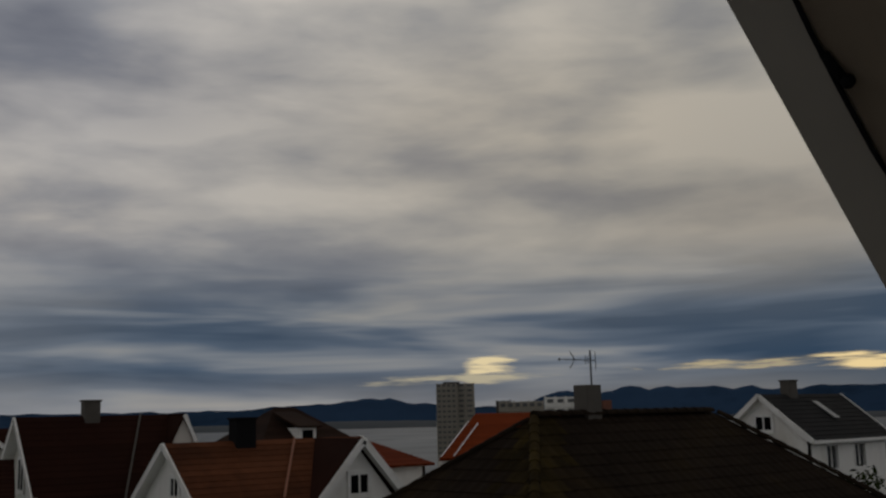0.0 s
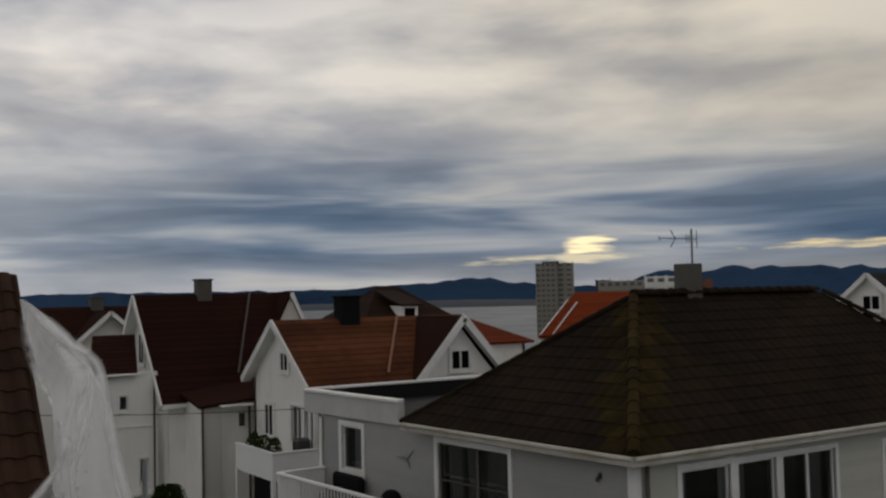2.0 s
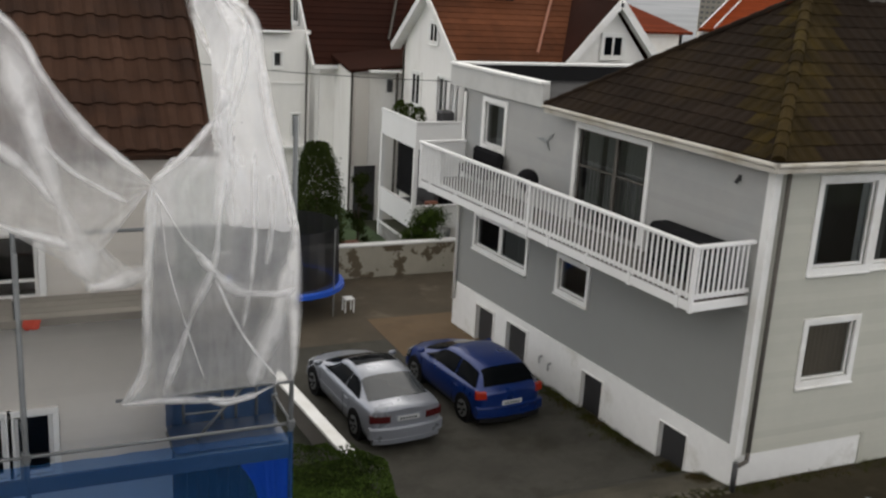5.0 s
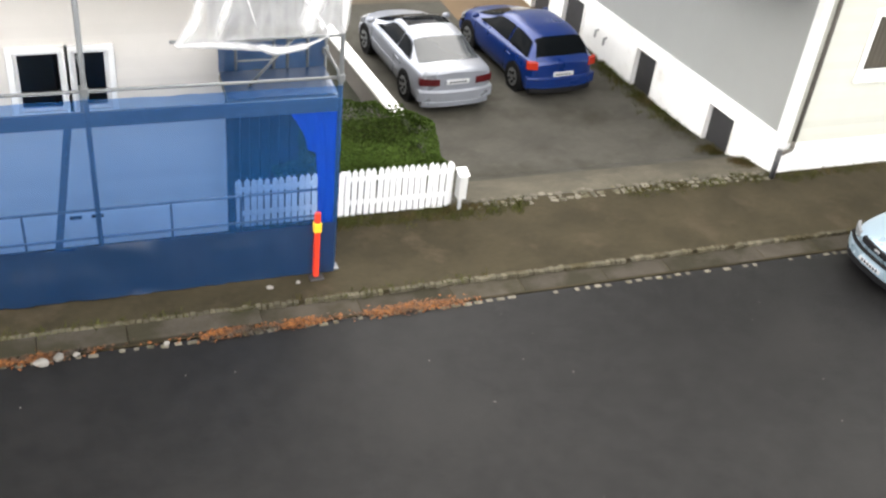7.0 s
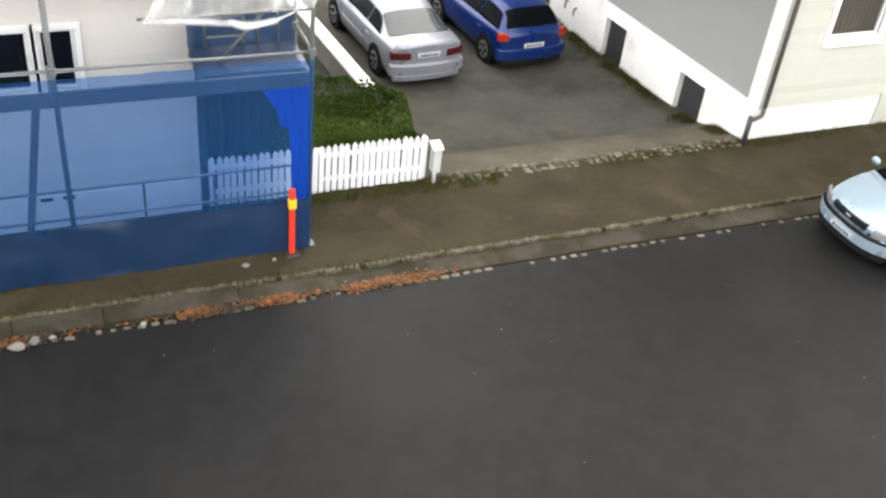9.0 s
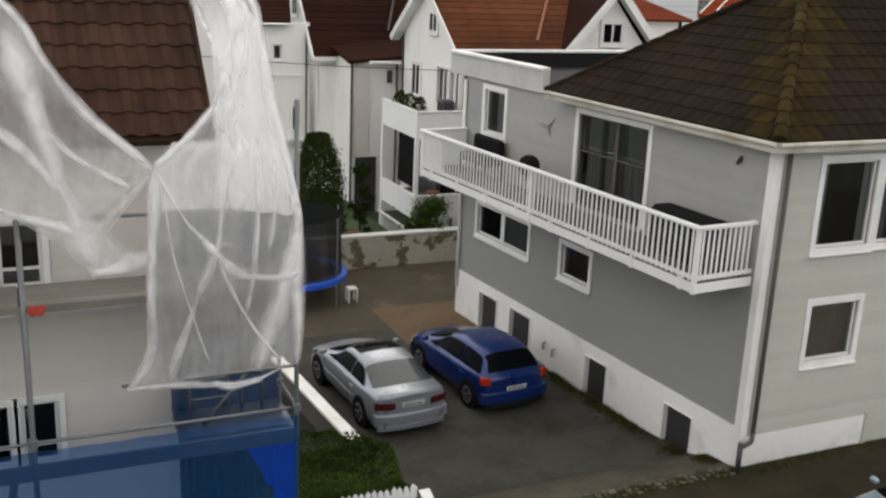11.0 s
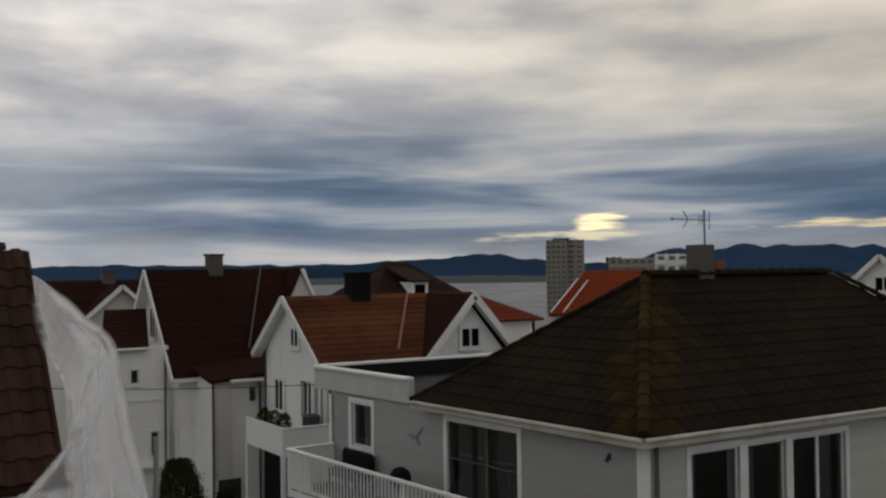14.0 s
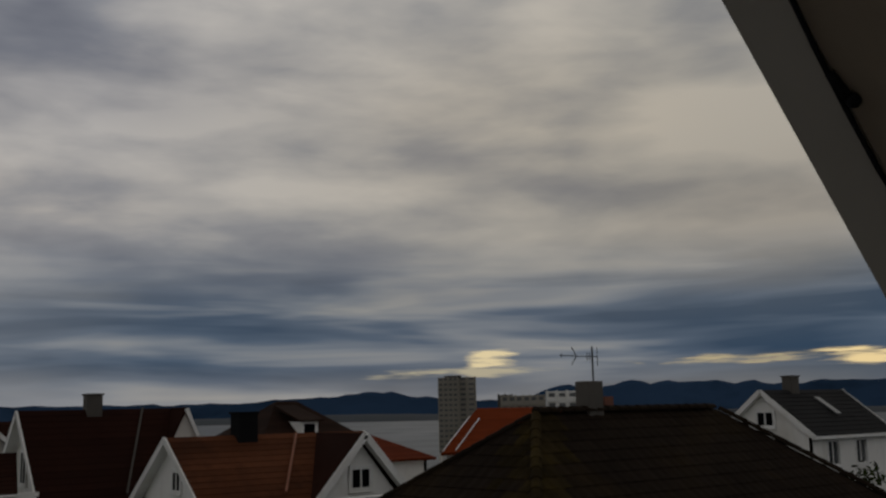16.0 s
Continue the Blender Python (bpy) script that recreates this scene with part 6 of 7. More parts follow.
    top_f = next(y for y, z, w in reversed(line) if z > max(r[1] for r in roof) - 0.085)
    pane("rear_window", y0 + (top_r - y0) * 0.1, top_r - 0.02, 0.275, 0.725, mat=screen)
    pane("windscreen", top_f + 0.03, y9 - (y9 - top_f) * 0.06, 0.27, 0.73)
    lo, hi = glass
    ya, yb = y0 + (top_r - y0) * 0.5, y9 - (y9 - top_f) * 0.3
    mid = ya + (yb - ya) * split
    for s in (0, 1):
        for a, b in ((ya, mid - 0.035), (mid + 0.035, yb)):
            rows = []
            for i in range(25):
                y = a + (b - a) * i / 24
                room = min(1.0, (roof_at(y)[0] - zf) / 0.36)
                end = min(1.0, 0.25 + (y - ya) / 0.22, 0.25 + (yb - y) / 0.22)
                rows.append([shell(y, abs(s - 0.25 * (lo + (hi - lo) * room * end * k / 8)), 0.026) for k in range(9)])
            part("side_window", skin(rows), CAR_GLASS, c, at=m0, smooth=True)
        sg = 1 if s else -1
        bm = bmesh.new()
        bmesh.ops.create_icosphere(bm, subdivisions=2, radius=1.0, matrix=pose(sg * (half + 0.07), yb + 0.02, 1.0) @ Matrix.Diagonal((0.1, 0.055, 0.07, 1)))
        part("mirror", bm, color, c, at=m0, smooth=True)
        for y in (mid, yb + 0.12):
            part("door_gap", boxed(sg * half - 0.004, sg * half + 0.004, y - 0.005, y + 0.005, 0.32, 0.8), BLACK_PL, c, at=m0)
        part("door_handle", boxed(sg * half - 0.014, sg * half + 0.014, mid - 0.25, mid - 0.1, 0.72, 0.755, 0.006), color, c, at=m0)
        if strip:
            part("side_trim", boxed(sg * half - 0.006, sg * half + 0.012, wheels[0] + 0.42, wheels[1] - 0.42, 0.5, 0.55, 0.004), strip, c, at=m0)
        for y in wheels:
            part("wheel_arch", rod(bmesh.new(), (sg * (half - 0.22), y, 0.32), (sg * (half + 0.004), y, 0.32), 0.36, 28), BLACK_PL, c, at=m0)
            w = part("wheel", rod(bmesh.new(), (sg * (half - 0.19), y, 0.315), (sg * (half + 0.01), y, 0.315), 0.315, 28), TYRE, c, at=m0)
            part("rim", rod(bmesh.new(), (sg * (half - 0.1), y, 0.315), (sg * (half + 0.016), y, 0.315), 0.215, 24, 0.205), RIM, w, at=m0)
            bm = bmesh.new()
            for k in range(5):
                a = k * 2 * math.pi / 5 + 0.6
                rod(bm, (sg * (half + 0.012), y + 0.075 * math.cos(a), 0.315 + 0.075 * math.sin(a)), (sg * (half + 0.019), y + 0.15 * math.cos(a), 0.315 + 0.15 * math.sin(a)), 0.032, 6)
            part("rim_slot", bm, BLACK_PL, w, at=m0)

    def wrap(nm, x0, x1, z0, z1, out, mat, tail=True, parent=None, lean=0.0, n=14):
        """A plate that follows the bow of the tail or nose between x0 and x1."""
        base, s = (0.0, -1) if tail else (length, 1)
        rows = []
        for k in range(n + 1):
            x = x0 + (x1 - x0) * k / n
            rows.append([(x, bowed(x, base) + s * (o - lean * (z - z0)), z) for o, z in ((-0.06, z0), (out * 0.6, z0), (out, z0 + 0.02), (out, z1 - 0.02), (out * 0.6, z1), (-0.06, z1))])
        bm = skin(rows, True)
        bm.verts.ensure_lookup_table()
        bm.faces.new(bm.verts[:6][::-1]), bm.faces.new(bm.verts[-6:])
        bmesh.ops.recalc_face_normals(bm, faces=bm.faces)
        return part(nm, bm, mat, parent or c, at=m0)

    for tail in (True, False):
        wrap("rear_bumper" if tail else "front_bumper", -half * 0.99, half * 0.99, 0.3, 0.55 if tail else 0.5, 0.07, color, tail)
        wrap("bumper_strip", -half * 0.97, half * 0.97, 0.5, 0.535, 0.078, strip or BLACK_PL, tail)
        wrap("bumper_skirt", -half * 0.9, half * 0.9, 0.17, 0.3, 0.04, BLACK_PL if not tail or not strip else strip, tail)
        high = plate_z if tail else 0.34
        o = 0.012 if tail and plate_z > 0.55 else 0.085
        wrap("plate_recess", -0.3, 0.3, high - 0.025, high + 0.135, o - 0.006, color, tail)
        p = wrap("number_plate", -0.26, 0.26, high, high + 0.11, o, PLATE, tail)
        ye = (-1 if tail else 1) * (o + 0.001) + (0.0 if tail else length)
        for k in range(6):
            part("character_bar", boxed(-0.2 + k * 0.07, -0.16 + k * 0.07, ye - 0.002, ye + 0.002, high + 0.03, high + 0.08), BLACK_PL, p, at=m0)
    x0, x1, z0, z1 = tail_lamp
    for s in (-1, 1):
        wrap("tail_lamp", s * x0, s * x1, z0, z1, 0.022, lamp_mat, True, None, 0.12)
        wrap("headlamp", s * half * 0.6, s * half * 0.97, 0.57, 0.69, 0.014, LAMP_CLEAR, False, None, 0.1)
    wrap("grille", -half * 0.46, half * 0.46, 0.6, 0.71, 0.02, BLACK_PL, False)
    wrap("badge", -0.06, 0.06, 0.63, 0.69, 0.03, RIM, False)
    wrap("air_intake", -half * 0.7, half * 0.7, 0.2, 0.31, 0.075, BLACK_PL, False)
    if sunroof:
        pane("sunroof", top_f - 0.62, top_f - 0.1, 0.36, 0.64, 0.006)
    return c


SILVER = paint("silver_paint", (0.255, 0.27, 0.305), 0.4)
BLUE = paint("blue_paint", (0.0006, 0.020, 0.135), 0.25)
PALE = paint("pale_blue_paint", (0.29, 0.38, 0.45), 0.35)
SEDAN = [(0.0, 0.78, 0.92), (0.1, 0.83, 0.975), (0.6, 0.86, 0.975), (1.3, 0.87, 0.94), (2.4, 0.87, 0.93), (3.05, 0.865, 0.9), (3.6, 0.85, 0.82), (3.95, 0.81, 0.74), (4.1, 0.76, 0.65)]
car("silver_coupe", "silver two-door car with a dark sunroof parked on the drive", (7.68, 18.12, -0.45), 4.0, SILVER, SEDAN,
    [(0.5, 0.965, 0.72), (0.85, 1.14, 0.67), (1.25, 1.305, 0.61), (1.75, 1.345, 0.60), (2.2, 1.315, 0.59), (2.6, 1.15, 0.64), (3.1, 0.93, 0.72)], (0.79, 0.92), 0.87, (0.9, 3.42), (0.42, 0.84, 0.66, 0.82), LAMP_RED, 0.68, sunroof=True, strip=SILVER, split=0.36, screen=REAR_GLASS)
HATCH = [(0.0, 0.76, 0.86), (0.08, 0.81, 0.94), (0.25, 0.85, 0.98), (0.75, 0.885, 0.97), (1.65, 0.89, 0.95), (2.65, 0.885, 0.93), (3.2, 0.87, 0.87), (3.65, 0.82, 0.77), (3.85, 0.75, 0.66)]
car("blue_hatchback", "deep blue hatchback parked beside the grey house", (10.36, 18.47, -0.47), 5.0, BLUE, HATCH,
    [(0.16, 0.95, 0.68), (0.26, 1.11, 0.65), (0.42, 1.3, 0.60), (0.78, 1.395, 0.61), (1.25, 1.41, 0.61), (1.9, 1.365, 0.60), (2.35, 1.19, 0.64), (2.95, 0.94, 0.74)], (0.81, 0.92), 0.885, (0.7, 3.1), (0.66, 0.88, 0.74, 0.92), LAMP_ORANGE, 0.56, split=0.38)
car("pale_blue_car", "pale blue hatchback parked at the kerb", (16.15, 10.28, -0.02), 90.0, PALE, HATCH,
    [(0.16, 0.95, 0.70), (0.5, 1.33, 0.60), (1.1, 1.42, 0.61), (1.8, 1.4, 0.60), (2.3, 1.22, 0.64), (2.8, 0.94, 0.74)], (0.81, 0.92), 0.885, (0.74, 3.12), (0.5, 0.8, 0.78, 1.0), LAMP_RED, 0.6)


# ---- plants ----
def leaves(bm, place, n, size, r, flat=0.6):
    """n small bent leaves at random places given by place(rng)."""
    for _ in range(n):
        c, out = place(r)
        d = (Vector(out).normalized() + Vector((r.gauss(0, 0.6), r.gauss(0, 0.6), r.gauss(0, 0.6)))).normalized()
        s = d.orthogonal().normalized()
        s.rotate(Matrix.Rotation(r.random() * 6.28, 3, d))
        t = d.cross(s)
        k = size * r.uniform(0.6, 1.4)
        v = [bm.verts.new(Vector(c) + s * a * k + t * b * k * flat + d * e * k) for a, b, e in ((-1, 0, -0.2), (0, -1, 0.1), (1, 0, -0.2), (0, 1, 0.1))]
        bm.faces.new(v)
    return bm


def in_box(x0, x1, y0, y1, z0, z1, lumps=0.12):
    def place(r):
        x, y, z = r.uniform(x0, x1), r.uniform(y0, y1), z1 - (z1 - z0) * r.random() ** 2.2
        face = r.random()
        if face < 0.35:
            y = y0 + abs(r.gauss(0, 0.08))
        elif face < 0.5:
            x = x1 - abs(r.gauss(0, 0.08))
        else:
            z = z1 - abs(r.gauss(0, 0.07))
        w = lumps * noise.noise((x * 1.8, y * 1.8, z * 1.8))
        edge = max(0, (x - x1 + 0.35)) ** 2 * 1.4 + max(0, y0 + 0.3 - y) ** 2 * 1.2
        return (x + w, y + w, z + w * 1.3 - edge), (x - (x0 + x1) / 2, y - (y0 + y1) / 2, 0.8)
    return place


def in_spindle(x, y, z0, z1, rad):
    def place(r):
        f = r.random()
        a = r.random() * 6.28
        w = rad * (math.sin(math.pi * min(1, f * 0.66 + 0.32)) ** 0.42) * (1 + 0.22 * noise.noise((math.cos(a) * 2.5, math.sin(a) * 2.5, f * 4)) + 0.12 * r.gauss(0, 1))
        k = w * math.sqrt(r.uniform(0.55, 1))
        return (x + k * math.cos(a), y + k * math.sin(a), z0 + (z1 - z0) * f), (math.cos(a), math.sin(a), 0.5)
    return place


def in_clumps(x, y, z0, z1, rad, seed=0, n=22):
    """Leaves gathered in uneven clumps with gaps between them."""
    q = random.Random(seed)
    clumps = []
    for _ in range(n):
        f, a = q.random(), q.random() * 6.28
        w = rad * (math.sin(math.pi * (0.15 + 0.75 * f)) ** 0.6) * q.uniform(0.25, 0.85)
        clumps.append((Vector((x + w * math.cos(a), y + w * math.sin(a), z0 + (z1 - z0) * (0.08 + 0.86 * f))), rad * q.uniform(0.14, 0.3)))

    def place(r):
        c, s = r.choice(clumps)
        d = Vector((r.gauss(0, 1), r.gauss(0, 1), r.gauss(0, 0.8)))
        return c + d * s, (c + d - Vector((x, y, (z0 + z1) / 2)))
    return place


r = random.Random(11)
hedge = thing("hedge", (5.0, 15.1, -0.1), "clipped dark green garden hedge behind the fence", "hedge")
part("foliage", leaves(bmesh.new(), in_box(2.9, 6.05, 14.15, 16.2, -0.1, 0.92, 0.16), 24000, 0.026, r), LEAF, hedge)
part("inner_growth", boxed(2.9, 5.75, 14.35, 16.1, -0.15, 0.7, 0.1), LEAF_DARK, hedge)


def shrub(name, label, x, y, z0, z1, rad, n, size, mat, category, group=""):
    t = thing(name, (x, y, z0), label, category, group)
    bm = bmesh.new()
    rod(bm, (x, y, z0 - 0.05), (x, y, z0 + (z1 - z0) * 0.75), rad * 0.14, 8, rad * 0.04)
    for k in range(6):
        a = k * 1.05
        rod(bm, (x, y, z0 + (z1 - z0) * (0.15 + 0.08 * k)), (x + rad * 0.6 * math.cos(a), y + rad * 0.6 * math.sin(a), z0 + (z1 - z0) * (0.3 + 0.1 * k)), rad * 0.05, 6, rad * 0.02)
    part("trunk", bm, BARK, t)
    where = in_spindle(x, y, z0, z1, rad) if category == "tree" and name == "cypress_tree" else in_clumps(x, y, z0, z1, rad, int(x * 10))
    part("crown", leaves(bmesh.new(), where, n, size, r), mat, t)


shrub("cypress_tree", "dark columnar cypress behind the trampoline", 9.55, 31.3, -0.35, 3.85, 0.9, 18000, 0.04, LEAF_DARK, "tree")
shrub("climbing_shrub", "narrow dark shrub by the white balcony", 11.15, 31.6, -0.35, 2.9, 0.42, 3000, 0.04, LEAF_DARK, "shrub")
shrub("garden_bush", "bright green bush behind the garden wall", 13.4, 31.0, -0.35, 1.6, 0.8, 5000, 0.045, LEAF, "bush")
shrub("dark_tree", "dark treetop between the roofs", 27.3, 34.5, -1.0, 6.6, 1.3, 2500, 0.1, LEAF, "tree")
shrub("street_tree", "dark tree crown in front of the white gabled house", 43.2, 24.6, -1.0, 6.6, 1.8, 3000, 0.12, LEAF_DARK, "tree")
shrub("roof_side_bush", "dark bush in front of the brick-red roof", 30.6, 40.2, -2.0, 7.55, 1.1, 2200, 0.09, LEAF, "bush")
shrub("far_tree", "dark tree far behind the brown roof", 30.0, 60.0, -3, 8.4, 1.5, 2500, 0.14, LEAF_DARK, "tree", "trees behind the roofs")
shrub("far_tree", "dark tree far behind the brown roof", 33.5, 75.0, -3, 8.6, 2.4, 2500, 0.16, LEAF_DARK, "tree", "trees behind the roofs")

bm = bmesh.new()


def tuft(x, y, z, k):
    for _ in range(k):
        a, h = r.random() * 6.28, r.uniform(0.03, 0.11)
        px, py = x + r.gauss(0, 0.06), y + r.gauss(0, 0.05)
        v = [bm.verts.new(q) for q in ((px - 0.006, py, z), (px + 0.006, py, z), (px + 0.05 * math.cos(a), py + 0.05 * math.sin(a), z + h))]
        bm.faces.new(v)


for _ in range(260):
    tuft(r.uniform(2.5, 7.4), 13.68 + r.gauss(0, 0.12), 0.0, 14)
for _ in range(200):
    tuft(r.uniform(9.5, 17.5), 13.72 + r.gauss(0, 0.1), 0.0, 12)
for _ in range(620):
    y = 14.2 + 7 * r.random() ** 1.5
    tuft(bx(y) - 0.1 - abs(r.gauss(0, 0.16)), y, -0.08 if y < 14.6 else (-0.34 if y < 15.6 else -0.43), 12)
for _ in range(120):
    tuft(r.uniform(-7, 6), 11.75 + r.gauss(0, 0.05), 0.0, 8)
structure("weeds", bm, WEED, "grass and weeds along the edges of the pavement", "weeds", kind="stuff")

# ---- back garden ----
tramp = thing("trampoline", (7.62, 27.9, -0.5), "round garden trampoline with blue padding and a dark net", "trampoline")
TC = Vector((7.62, 27.95, 0.35))


def ring_pts(rad, z, n=36):
    return [Vector((TC.x + rad * math.cos(2 * math.pi * i / n), TC.y + rad * math.sin(2 * math.pi * i / n), z)) for i in range(n)]


bm = bmesh.new()
o, i_, o2 = ring_pts(1.75, 0.34), ring_pts(1.42, 0.36), ring_pts(1.76, 0.22)
o, i_, o2 = [[bm.verts.new(p) for p in q] for q in (o, i_, o2)]
for k in range(36):
    j = (k + 1) % 36
    bm.faces.new((o[k], o[j], i_[j], i_[k])), bm.faces.new((o2[k], o2[j], o[j], o[k]))
part("pad", bm, TARP, tramp)
bm = bmesh.new()
bm.faces.new([bm.verts.new(p) for p in ring_pts(1.44, 0.345)])
part("mat", bm, BLACK_PL, tramp)
bm = bmesh.new()
a_, b_ = [bm.verts.new(p) for p in ring_pts(1.6, 0.36)], [bm.verts.new(p) for p in ring_pts(1.55, 2.1)]
for k in range(36):
    j = (k + 1) % 36
    bm.faces.new((a_[k], a_[j], b_[j], b_[k]))
part("safety_net", bm, film_sheet("black_net", (0.01, 0.01, 0.012), 0.8, 0.05, 0.2), tramp)
for k in range(6):
    a = k * math.pi / 3 + 0.2
    p = Vector((TC.x + 1.68 * math.cos(a), TC.y + 1.68 * math.sin(a), -0.5))
    part("pole", rod(bmesh.new(), p, p + Vector((0, 0, 2.65)), 0.022), STEEL, tramp)
stool = thing("garden_stool", (9.3, 27.0, -0.5), "small white plastic stool beside the trampoline", "stool")
part("seat", boxed(9.15, 9.45, 26.85, 27.15, -0.12, -0.06, 0.015), RAIL_WHITE, stool)
for a in (9.17, 9.43):
    for b in (26.87, 27.13):
        part("leg", boxed(a - 0.02, a + 0.02, b - 0.02, b + 0.02, -0.5, -0.12), RAIL_WHITE, stool)

# balconies of the brown-roofed house
for k, (z_top, z_bot) in enumerate(((4.4, 3.62), (1.45, 0.75))):
    bal = part("balcony", boxed(13.15, 15.0, 31.55, 34.9, z_bot - 0.14, z_bot), RAIL_WHITE, hd, "white boarded balcony")
    part("parapet", boxed(13.1, 13.16, 31.5, 34.9, z_bot - 0.1, z_top), RAIL_WHITE, bal)
    part("parapet", boxed(13.16, 15.0, 31.5, 31.56, z_bot - 0.1, z_top), RAIL_WHITE, bal)
    part("cap", boxed(13.06, 13.2, 31.46, 34.9, z_top, z_top + 0.05), RAIL_WHITE, bal)
    part("cap", boxed(13.2, 15.0, 31.46, 31.6, z_top, z_top + 0.05), RAIL_WHITE, bal)
for x, y in ((13.14, 31.54), (13.14, 34.8)):
    part("post", boxed(x - 0.07, x + 0.07, y - 0.07, y + 0.07, -0.6, 3.6), RAIL_WHITE, hd)
for i in range(14):
    part("lattice_slat", boxed(13.02, 13.05, 31.7 + i * 0.22, 31.74 + i * 0.22, -0.4, 0.2), RAIL_WHITE, hd)
part("lattice_rail", boxed(13.0, 13.06, 31.6, 34.8, 0.18, 0.25), RAIL_WHITE, hd)
for k in range(3):
    y = 32.2 + k * 0.9
    pt = thing("planter", (13.45, y, 3.62), "dark planter with evergreen leaves on the white balcony", "planter", "planters on the balcony")
    part("pot", boxed(13.3, 13.6, y - 0.3, y + 0.3, 3.62, 4.3, 0.02), SOOT_AND_SHADE, pt)
    part("plant", leaves(bmesh.new(), in_spindle(13.45, y, 4.2, 4.85, 0.26), 350, 0.05, r), LEAF_DARK, pt)
grl = thing("covered_grill", (14.4, 32.0, 3.62), "covered barbecue grill on the white balcony", "grill")
part("cover", boxed(14.15, 14.65, 31.8, 32.3, 3.62, 4.75, 0.06), STEEL_DARK, grl)
sofa = thing("garden_sofa", (13.9, 33.0, 0.75), "dark garden sofa under the balcony", "sofa")
part("cushion", boxed(13.4, 14.2, 32.2, 34.0, 0.75, 1.25, 0.06), STEEL_DARK, sofa)
part("backrest", boxed(14.2, 14.4, 32.2, 34.0, 0.75, 1.75, 0.06), STEEL_DARK, sofa)
# black panels over the white walls stand in for the room's shade
part("room_wall", boxed(14.86, 14.93, 31.9, 37.6, 0.75, 3.45), SOOT_AND_SHADE, hd, "black panel standing for the shade in the glazed room behind the balcony")
part("room_wall", boxed(14.95, 16.9, 32.2, 32.27, 0.75, 3.45), SOOT_AND_SHADE, hd, "black panel standing for the shade in the glazed room behind the balcony")

# overhead wire
wire = thing("overhead_wire", (10, 30, 6), "thin black overhead wire", "wire")
bm = bmesh.new()
wp = [Vector((-6, 30, 8.2)).lerp(Vector((14.6, 31.2, 5.85)), i / 14) - Vector((0, 0, 0.5 * math.sin(math.pi * i / 14))) for i in range(15)]
tube(bm, wp, 0.012, 5)
part("strand", bm, SOOT_AND_SHADE, wire)

# details on the rear houses
part("skylight", solid(bmesh.new(), [(49.0, 29.45, 8.9), (49.45, 29.45, 8.9), (49.45, 30.7, 9.78), (49.0, 30.7, 9.78)], -0.05), LAMP_CLEAR, hw, "pale roof window")
bm = bmesh.new()
rod(bm, (19.9, 34.9, 8.79), (17.95, 32.2, 6.8), 0.05)
part("roof_ladder", bm, material("rust_pipe", (0.30, 0.12, 0.07), 0.7), hd, "rust-coloured seam down the roof")
for k in (0, 1):
    bm = bmesh.new()
    rod(bm, (28.8 + k * 0.75, 37.1, 7.68), (32.4 + k * 0.35, 39.45 - k * 0.3, 9.22 - k * 0.12), 0.03)
    part("verge_strip", bm, WHITE, ho)
# dormer of the hip-roofed house
bm = boxed(34.4, 35.7, 59.7, 62.5, 8.0, 8.95)
dm = part("dormer", bm, WHITE_WALL, he)
part("pane", boxed(34.65, 35.45, 59.65, 59.7, 8.2, 8.8), CAR_GLASS, dm)
bm = bmesh.new()
solid(bm, [(34.1, 59.4, 8.95), (36.0, 59.4, 8.95), (35.6, 62.5, 9.95), (33.9, 62.5, 9.95)], -0.12)
part("dormer_roof", bm, HIP_BROWN, dm)
# cross gable and lower roof of the far house
gf = thing("lean_to_house", (11.2, 42.0, -1.0), "white rear wing with a dark red pent roof", "house")
wm, wl = wall_axes((9.2, 41.0), (12.1, 41.0))
WING = [(1.35, 5.25, 1.7, 5.85), (2.15, 2.3, 2.5, 3.3)]
part("wall", pierced(wl, -1.0, 6.75, WING), WHITE_WALL, gf, at=wm)
part("wall", boxed(9.2, 9.4, 41.2, 43.5, -1.0, 6.75), WHITE_WALL, gf)
for w in WING:
    window(gf, wm, *w, casing=0.06, depth=0.5)
part("band", boxed(0, wl, -0.05, 0.0, 4.55, 4.63), WHITE, gf, at=wm)
bm = bmesh.new()
solid(bm, [(9.3, 40.7, 6.75), (11.22, 40.7, 6.75), (11.85, 43.4, 8.2), (10.1, 43.4, 8.2)], 0.12)
pent = part("roof", bm, ROOF_RED, gf)
tagged(part("tiling", slope_rows(bmesh.new(), (9.3, 40.7, 6.75), (11.22, 40.7, 6.75), (11.85, 43.4, 8.2), (10.1, 43.4, 8.2), 0.33, 0.035), ROOF_RED, pent), kind="stuff")
part("gutter", rod(bmesh.new(), (9.3, 40.66, 6.69), (11.22, 40.66, 6.69), 0.05), WHITE, gf)
part("shelf_roof", boxed(10.6, 12.0, 40.5, 41.0, 1.9, 1.98), WHITE, gf)
part("downpipe", rod(bmesh.new(), (11.95, 40.95, -1.0), (11.95, 40.95, 6.6), 0.04), CONCRETE, gf)
chimney(hf, 13.6, 14.3, 58.7, 59.3, 9.0, 9.9, CONCRETE)
bm = bmesh.new()
solid(bm, [(12.1, 55.5, 7.45), (15.5, 55.5, 7.45), (13.8, 55.5, 8.95)], 0.2)
solid(bm, [(12.1, 55.5, 2.0), (15.5, 55.5, 2.0), (15.5, 55.5, 7.45), (12.1, 55.5, 7.45)], 0.2)
xg = part("cross_gable", bm, CREAM, hf, "cream boarded cross gable")
bm = bmesh.new()
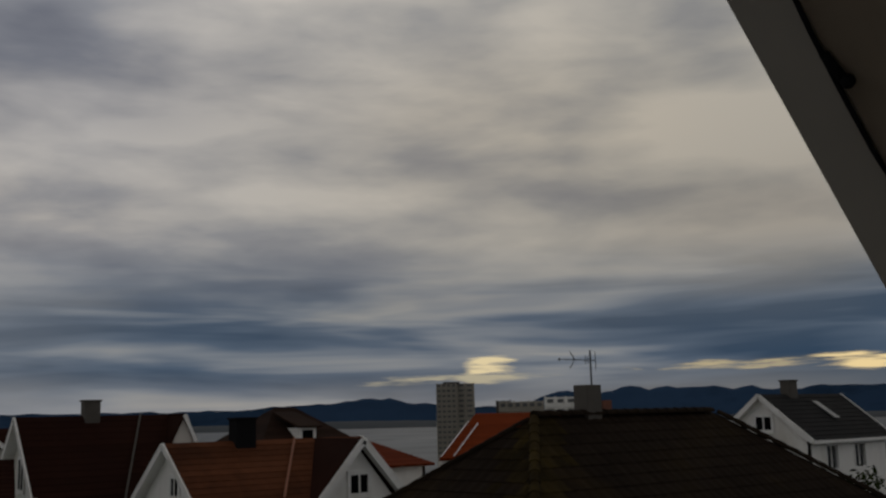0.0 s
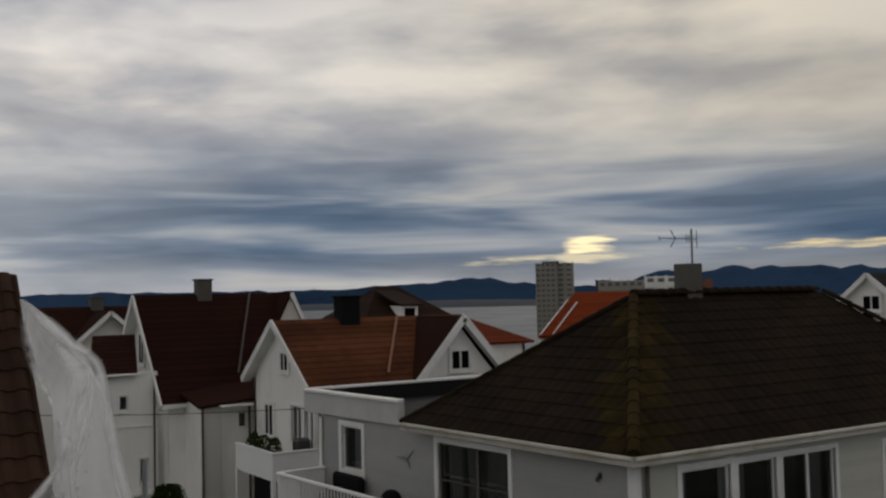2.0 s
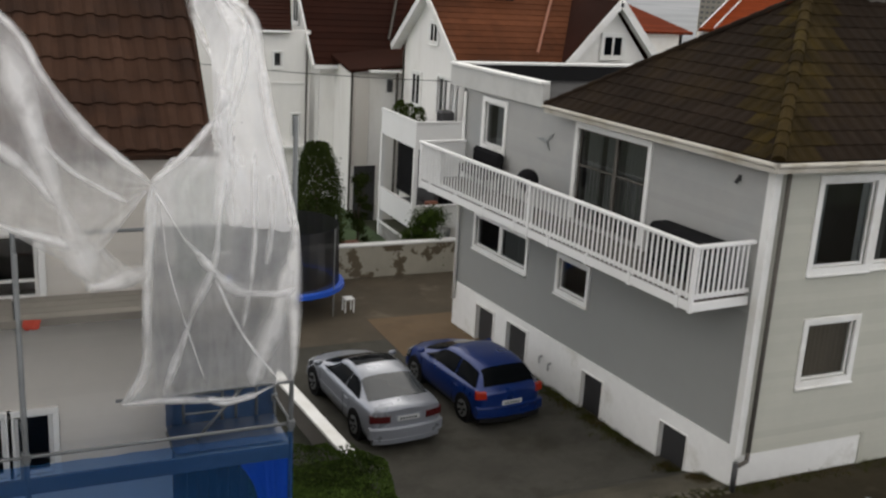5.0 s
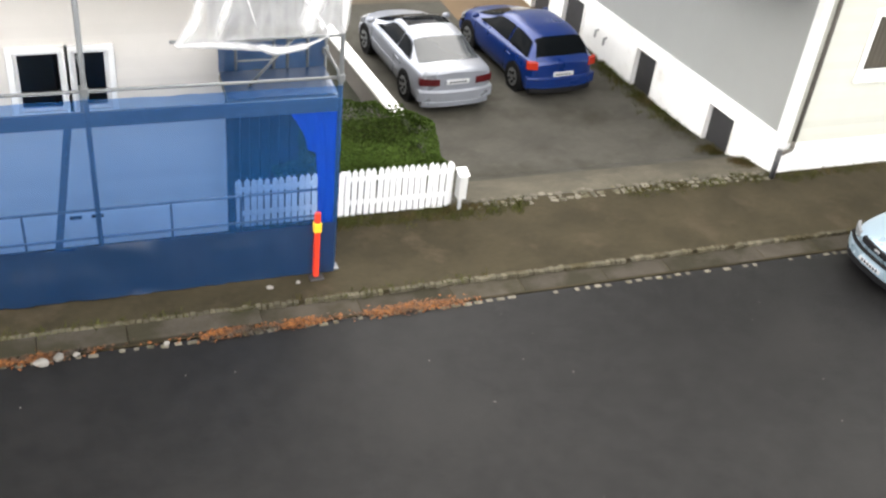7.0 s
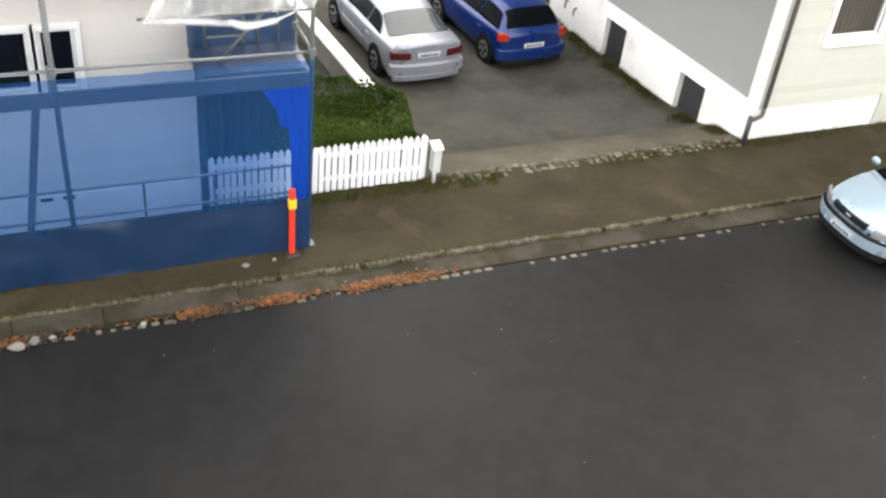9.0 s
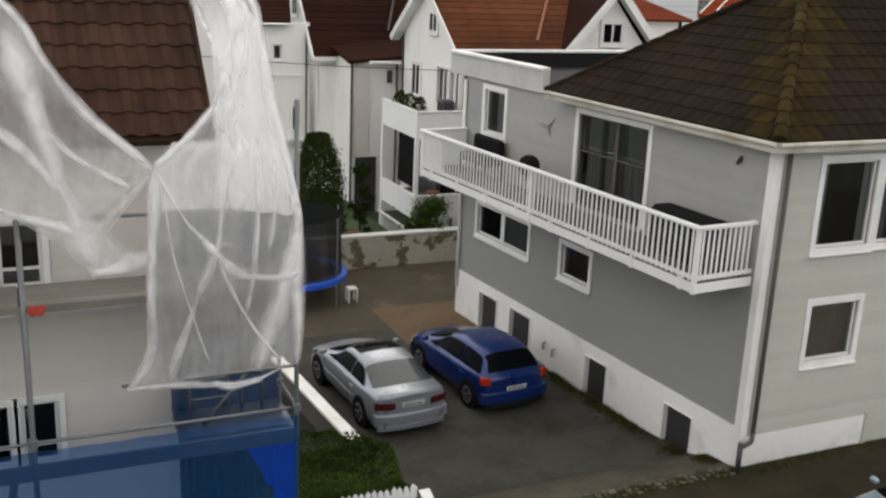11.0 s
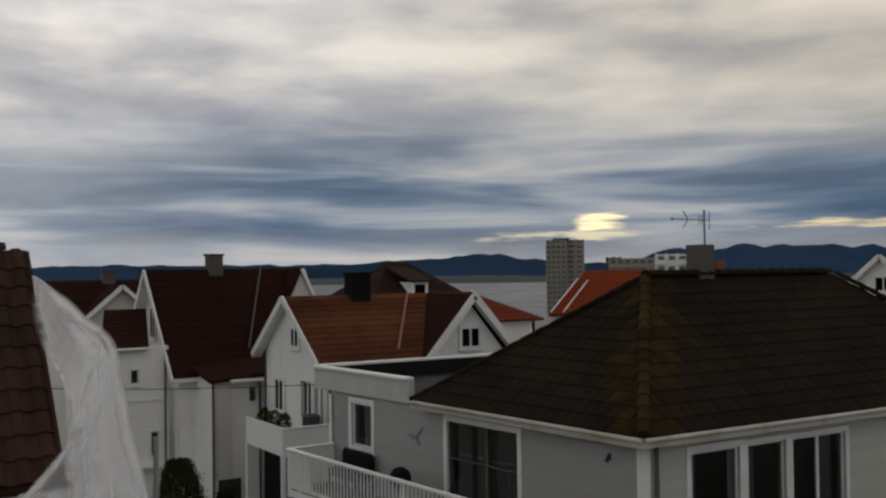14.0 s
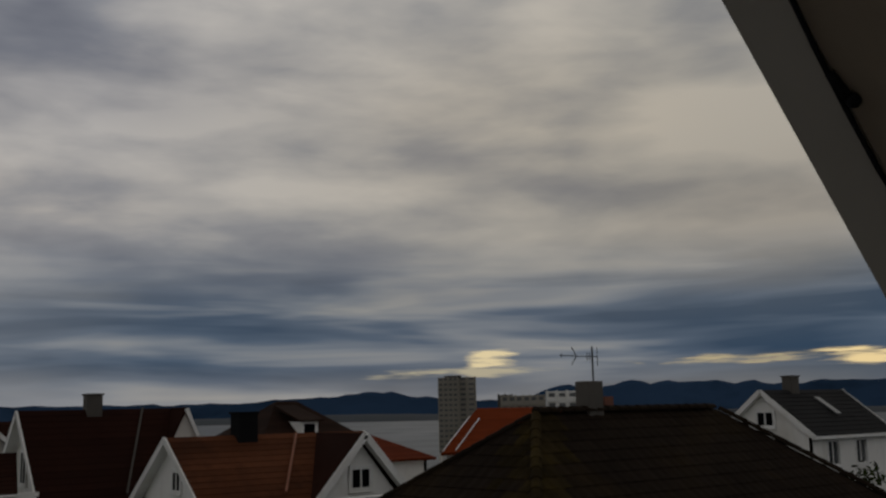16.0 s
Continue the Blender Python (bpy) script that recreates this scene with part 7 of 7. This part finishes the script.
for s in (-1, 1):
    q = [(13.8 + s * 2.1, 55.1, 7.3), (13.8, 55.1, 9.15), (13.8, 58.5, 9.15), (13.8 + s * 2.1, 58.5, 7.3)]
    solid(bm, q if s < 0 else q[::-1], 0.12)
part("gable_roof", bm, ROOF_RED, xg)
bm = bmesh.new()
for s in (-1, 1):
    beam(bm, (13.8 + s * 2.12, 55.05, 7.2), (13.8, 55.05, 9.06), 0.06, 0.22)
part("bargeboard", bm, WHITE, xg)

# ---- far town ----


FAR_GLASS = material("far_window", (0.12, 0.125, 0.13), 0.3, vary=0.2, grain=0.3)


def block(name, label, az, dist, wide, deep, z0, z1, cols, floors, mat, twin=False):
    """A far slab of flats with balconies and window bands as real recesses and slabs."""
    a = radians(az)
    t = thing(name, (dist * math.sin(a), dist * math.cos(a), z0), label, "tower block", "far blocks of flats", turn=-az)
    m = PLACED[t]
    part("shell", boxed(-wide / 2, wide / 2, 0, deep, z0 - 0, z1), mat, t, at=m @ pose(0, 0, -z0))
    fh = (z1 - z0) / floors
    glass_me = mesh_of("window_band", boxed(-wide / cols * 0.3, wide / cols * 0.3, -0.12, 0.0, fh * 0.45, fh * 0.82), FAR_GLASS)
    slab_me = mesh_of("balcony_front", boxed(-wide / cols * 0.48, wide / cols * 0.48, -1.2, -0.1, fh * 0.0, fh * 0.33), mat)
    for i in range(cols):
        for f in range(floors):
            at = m @ pose(-wide / 2 + wide * (i + 0.5) / cols, 0, f * fh)
            part("window_band", glass_me, FAR_GLASS, t, at=at)
            if i % 2 == 0:
                part("balcony_front", slab_me, mat, t, at=at)
    for i in range(cols + 1):
        x = -wide / 2 + wide * i / cols
        part("pier", boxed(x - wide / cols * 0.08, x + wide / cols * 0.08, -1.4, 0.2, 0, z1 - z0 + 0.4), mat, t, at=m)
    return t


tw = block("tower_block", "tall pale concrete tower block with balconies far off", 38.2, 600, 11.5, 14, -20, 28.0, 4, 16, TOWER)
tw2 = block("tower_block", "tall pale concrete tower block with balconies far off", 39.27, 606, 10, 14, -20, 28.2, 2, 16, TOWER)
part("lift_house", boxed(-6, 4, 2, 10, 48.0, 49.2), STEEL_DARK, tw, at=PLACED[tw] @ pose(4, 0, 0))
block("flats", "low pale block of flats on the far side of the town", 42.4, 420, 18, 12, -8, 14.5, 6, 6, TOWER)
block("flats", "low pale block of flats on the far side of the town", 44.6, 400, 12, 12, -8, 15.6, 3, 6, WHITE_WALL)
block("flats", "low dark block of flats on the far side of the town", 41.4, 440, 6, 10, -8, 15.2, 2, 6, CONCRETE)

# more of the rear houses
part("shed_door", boxed(13.2, 14.1, 38.13, 38.19, -0.7, 1.6), STEEL_DARK, hc, "dark boarded door at the foot of the annex")
part("cream_panel", boxed(13.05, 13.75, 38.15, 38.19, 1.6, 5.3), CREAM, hc)
for x in (12.98, 14.9):
    part("downpipe", rod(bmesh.new(), (x, 38.1, -0.6), (x, 38.1, 5.4), 0.05), CONCRETE, hc)
part("vent", boxed(14.5, 14.7, 38.1, 38.2, 4.6, 5.1), STEEL_DARK, hc)
part("vent_hood", boxed(13.6, 14.9, 37.6, 38.0, 5.42, 5.5), WHITE, hc)
bm = bmesh.new()
solid(bm, [(18.0, 42.4, 8.5), (19.2, 42.4, 8.5), (18.6, 42.4, 9.72)], 0.15)
g2 = part("dormer", bm, CREAM, hc, "narrow cream gable at the end of the ridge")
bm = bmesh.new()
for sg in (-1, 1):
    q = [(18.6 + sg * 0.72, 42.3, 8.42), (18.6, 42.3, 9.9), (18.6, 44.0, 9.9), (18.6 + sg * 0.72, 44.0, 8.42)]
    solid(bm, q if sg < 0 else q[::-1], 0.08)
part("dormer_roof", bm, ROOF_RED, g2)
bm = bmesh.new()
beam(bm, (19.34, 42.26, 8.3), (18.6, 42.26, 9.84), 0.05, 0.16)
part("bargeboard", bm, WHITE, g2)
window(hd, wall_axes((14.95, 37.7), (14.95, 32.3))[0] @ pose(0, -0.03, 0), 1.2, 4.4, 2.0, 5.6, bars=(0.5,), casing=0.09, room=False)
barbecue = thing("red_toy", (13.9, 31.85, 0.75), "small red plastic box on the lower balcony", "box")
part("body", boxed(13.75, 14.2, 31.75, 32.05, 0.75, 1.55, 0.03), BRICK, barbecue)
crate = thing("wooden_crate", (10.75, 31.0, -0.3), "brown wooden crate on the lawn", "crate")
for k in range(4):
    part("slat", boxed(10.4, 11.0, 30.8, 31.3, -0.3 + k * 0.2, -0.13 + k * 0.2), BRICK if k % 2 else YARD, crate)
for y in (30.78, 31.3):
    part("post", boxed(10.38, 10.44, y - 0.02, y + 0.02, -0.3, 0.52), YARD, crate)
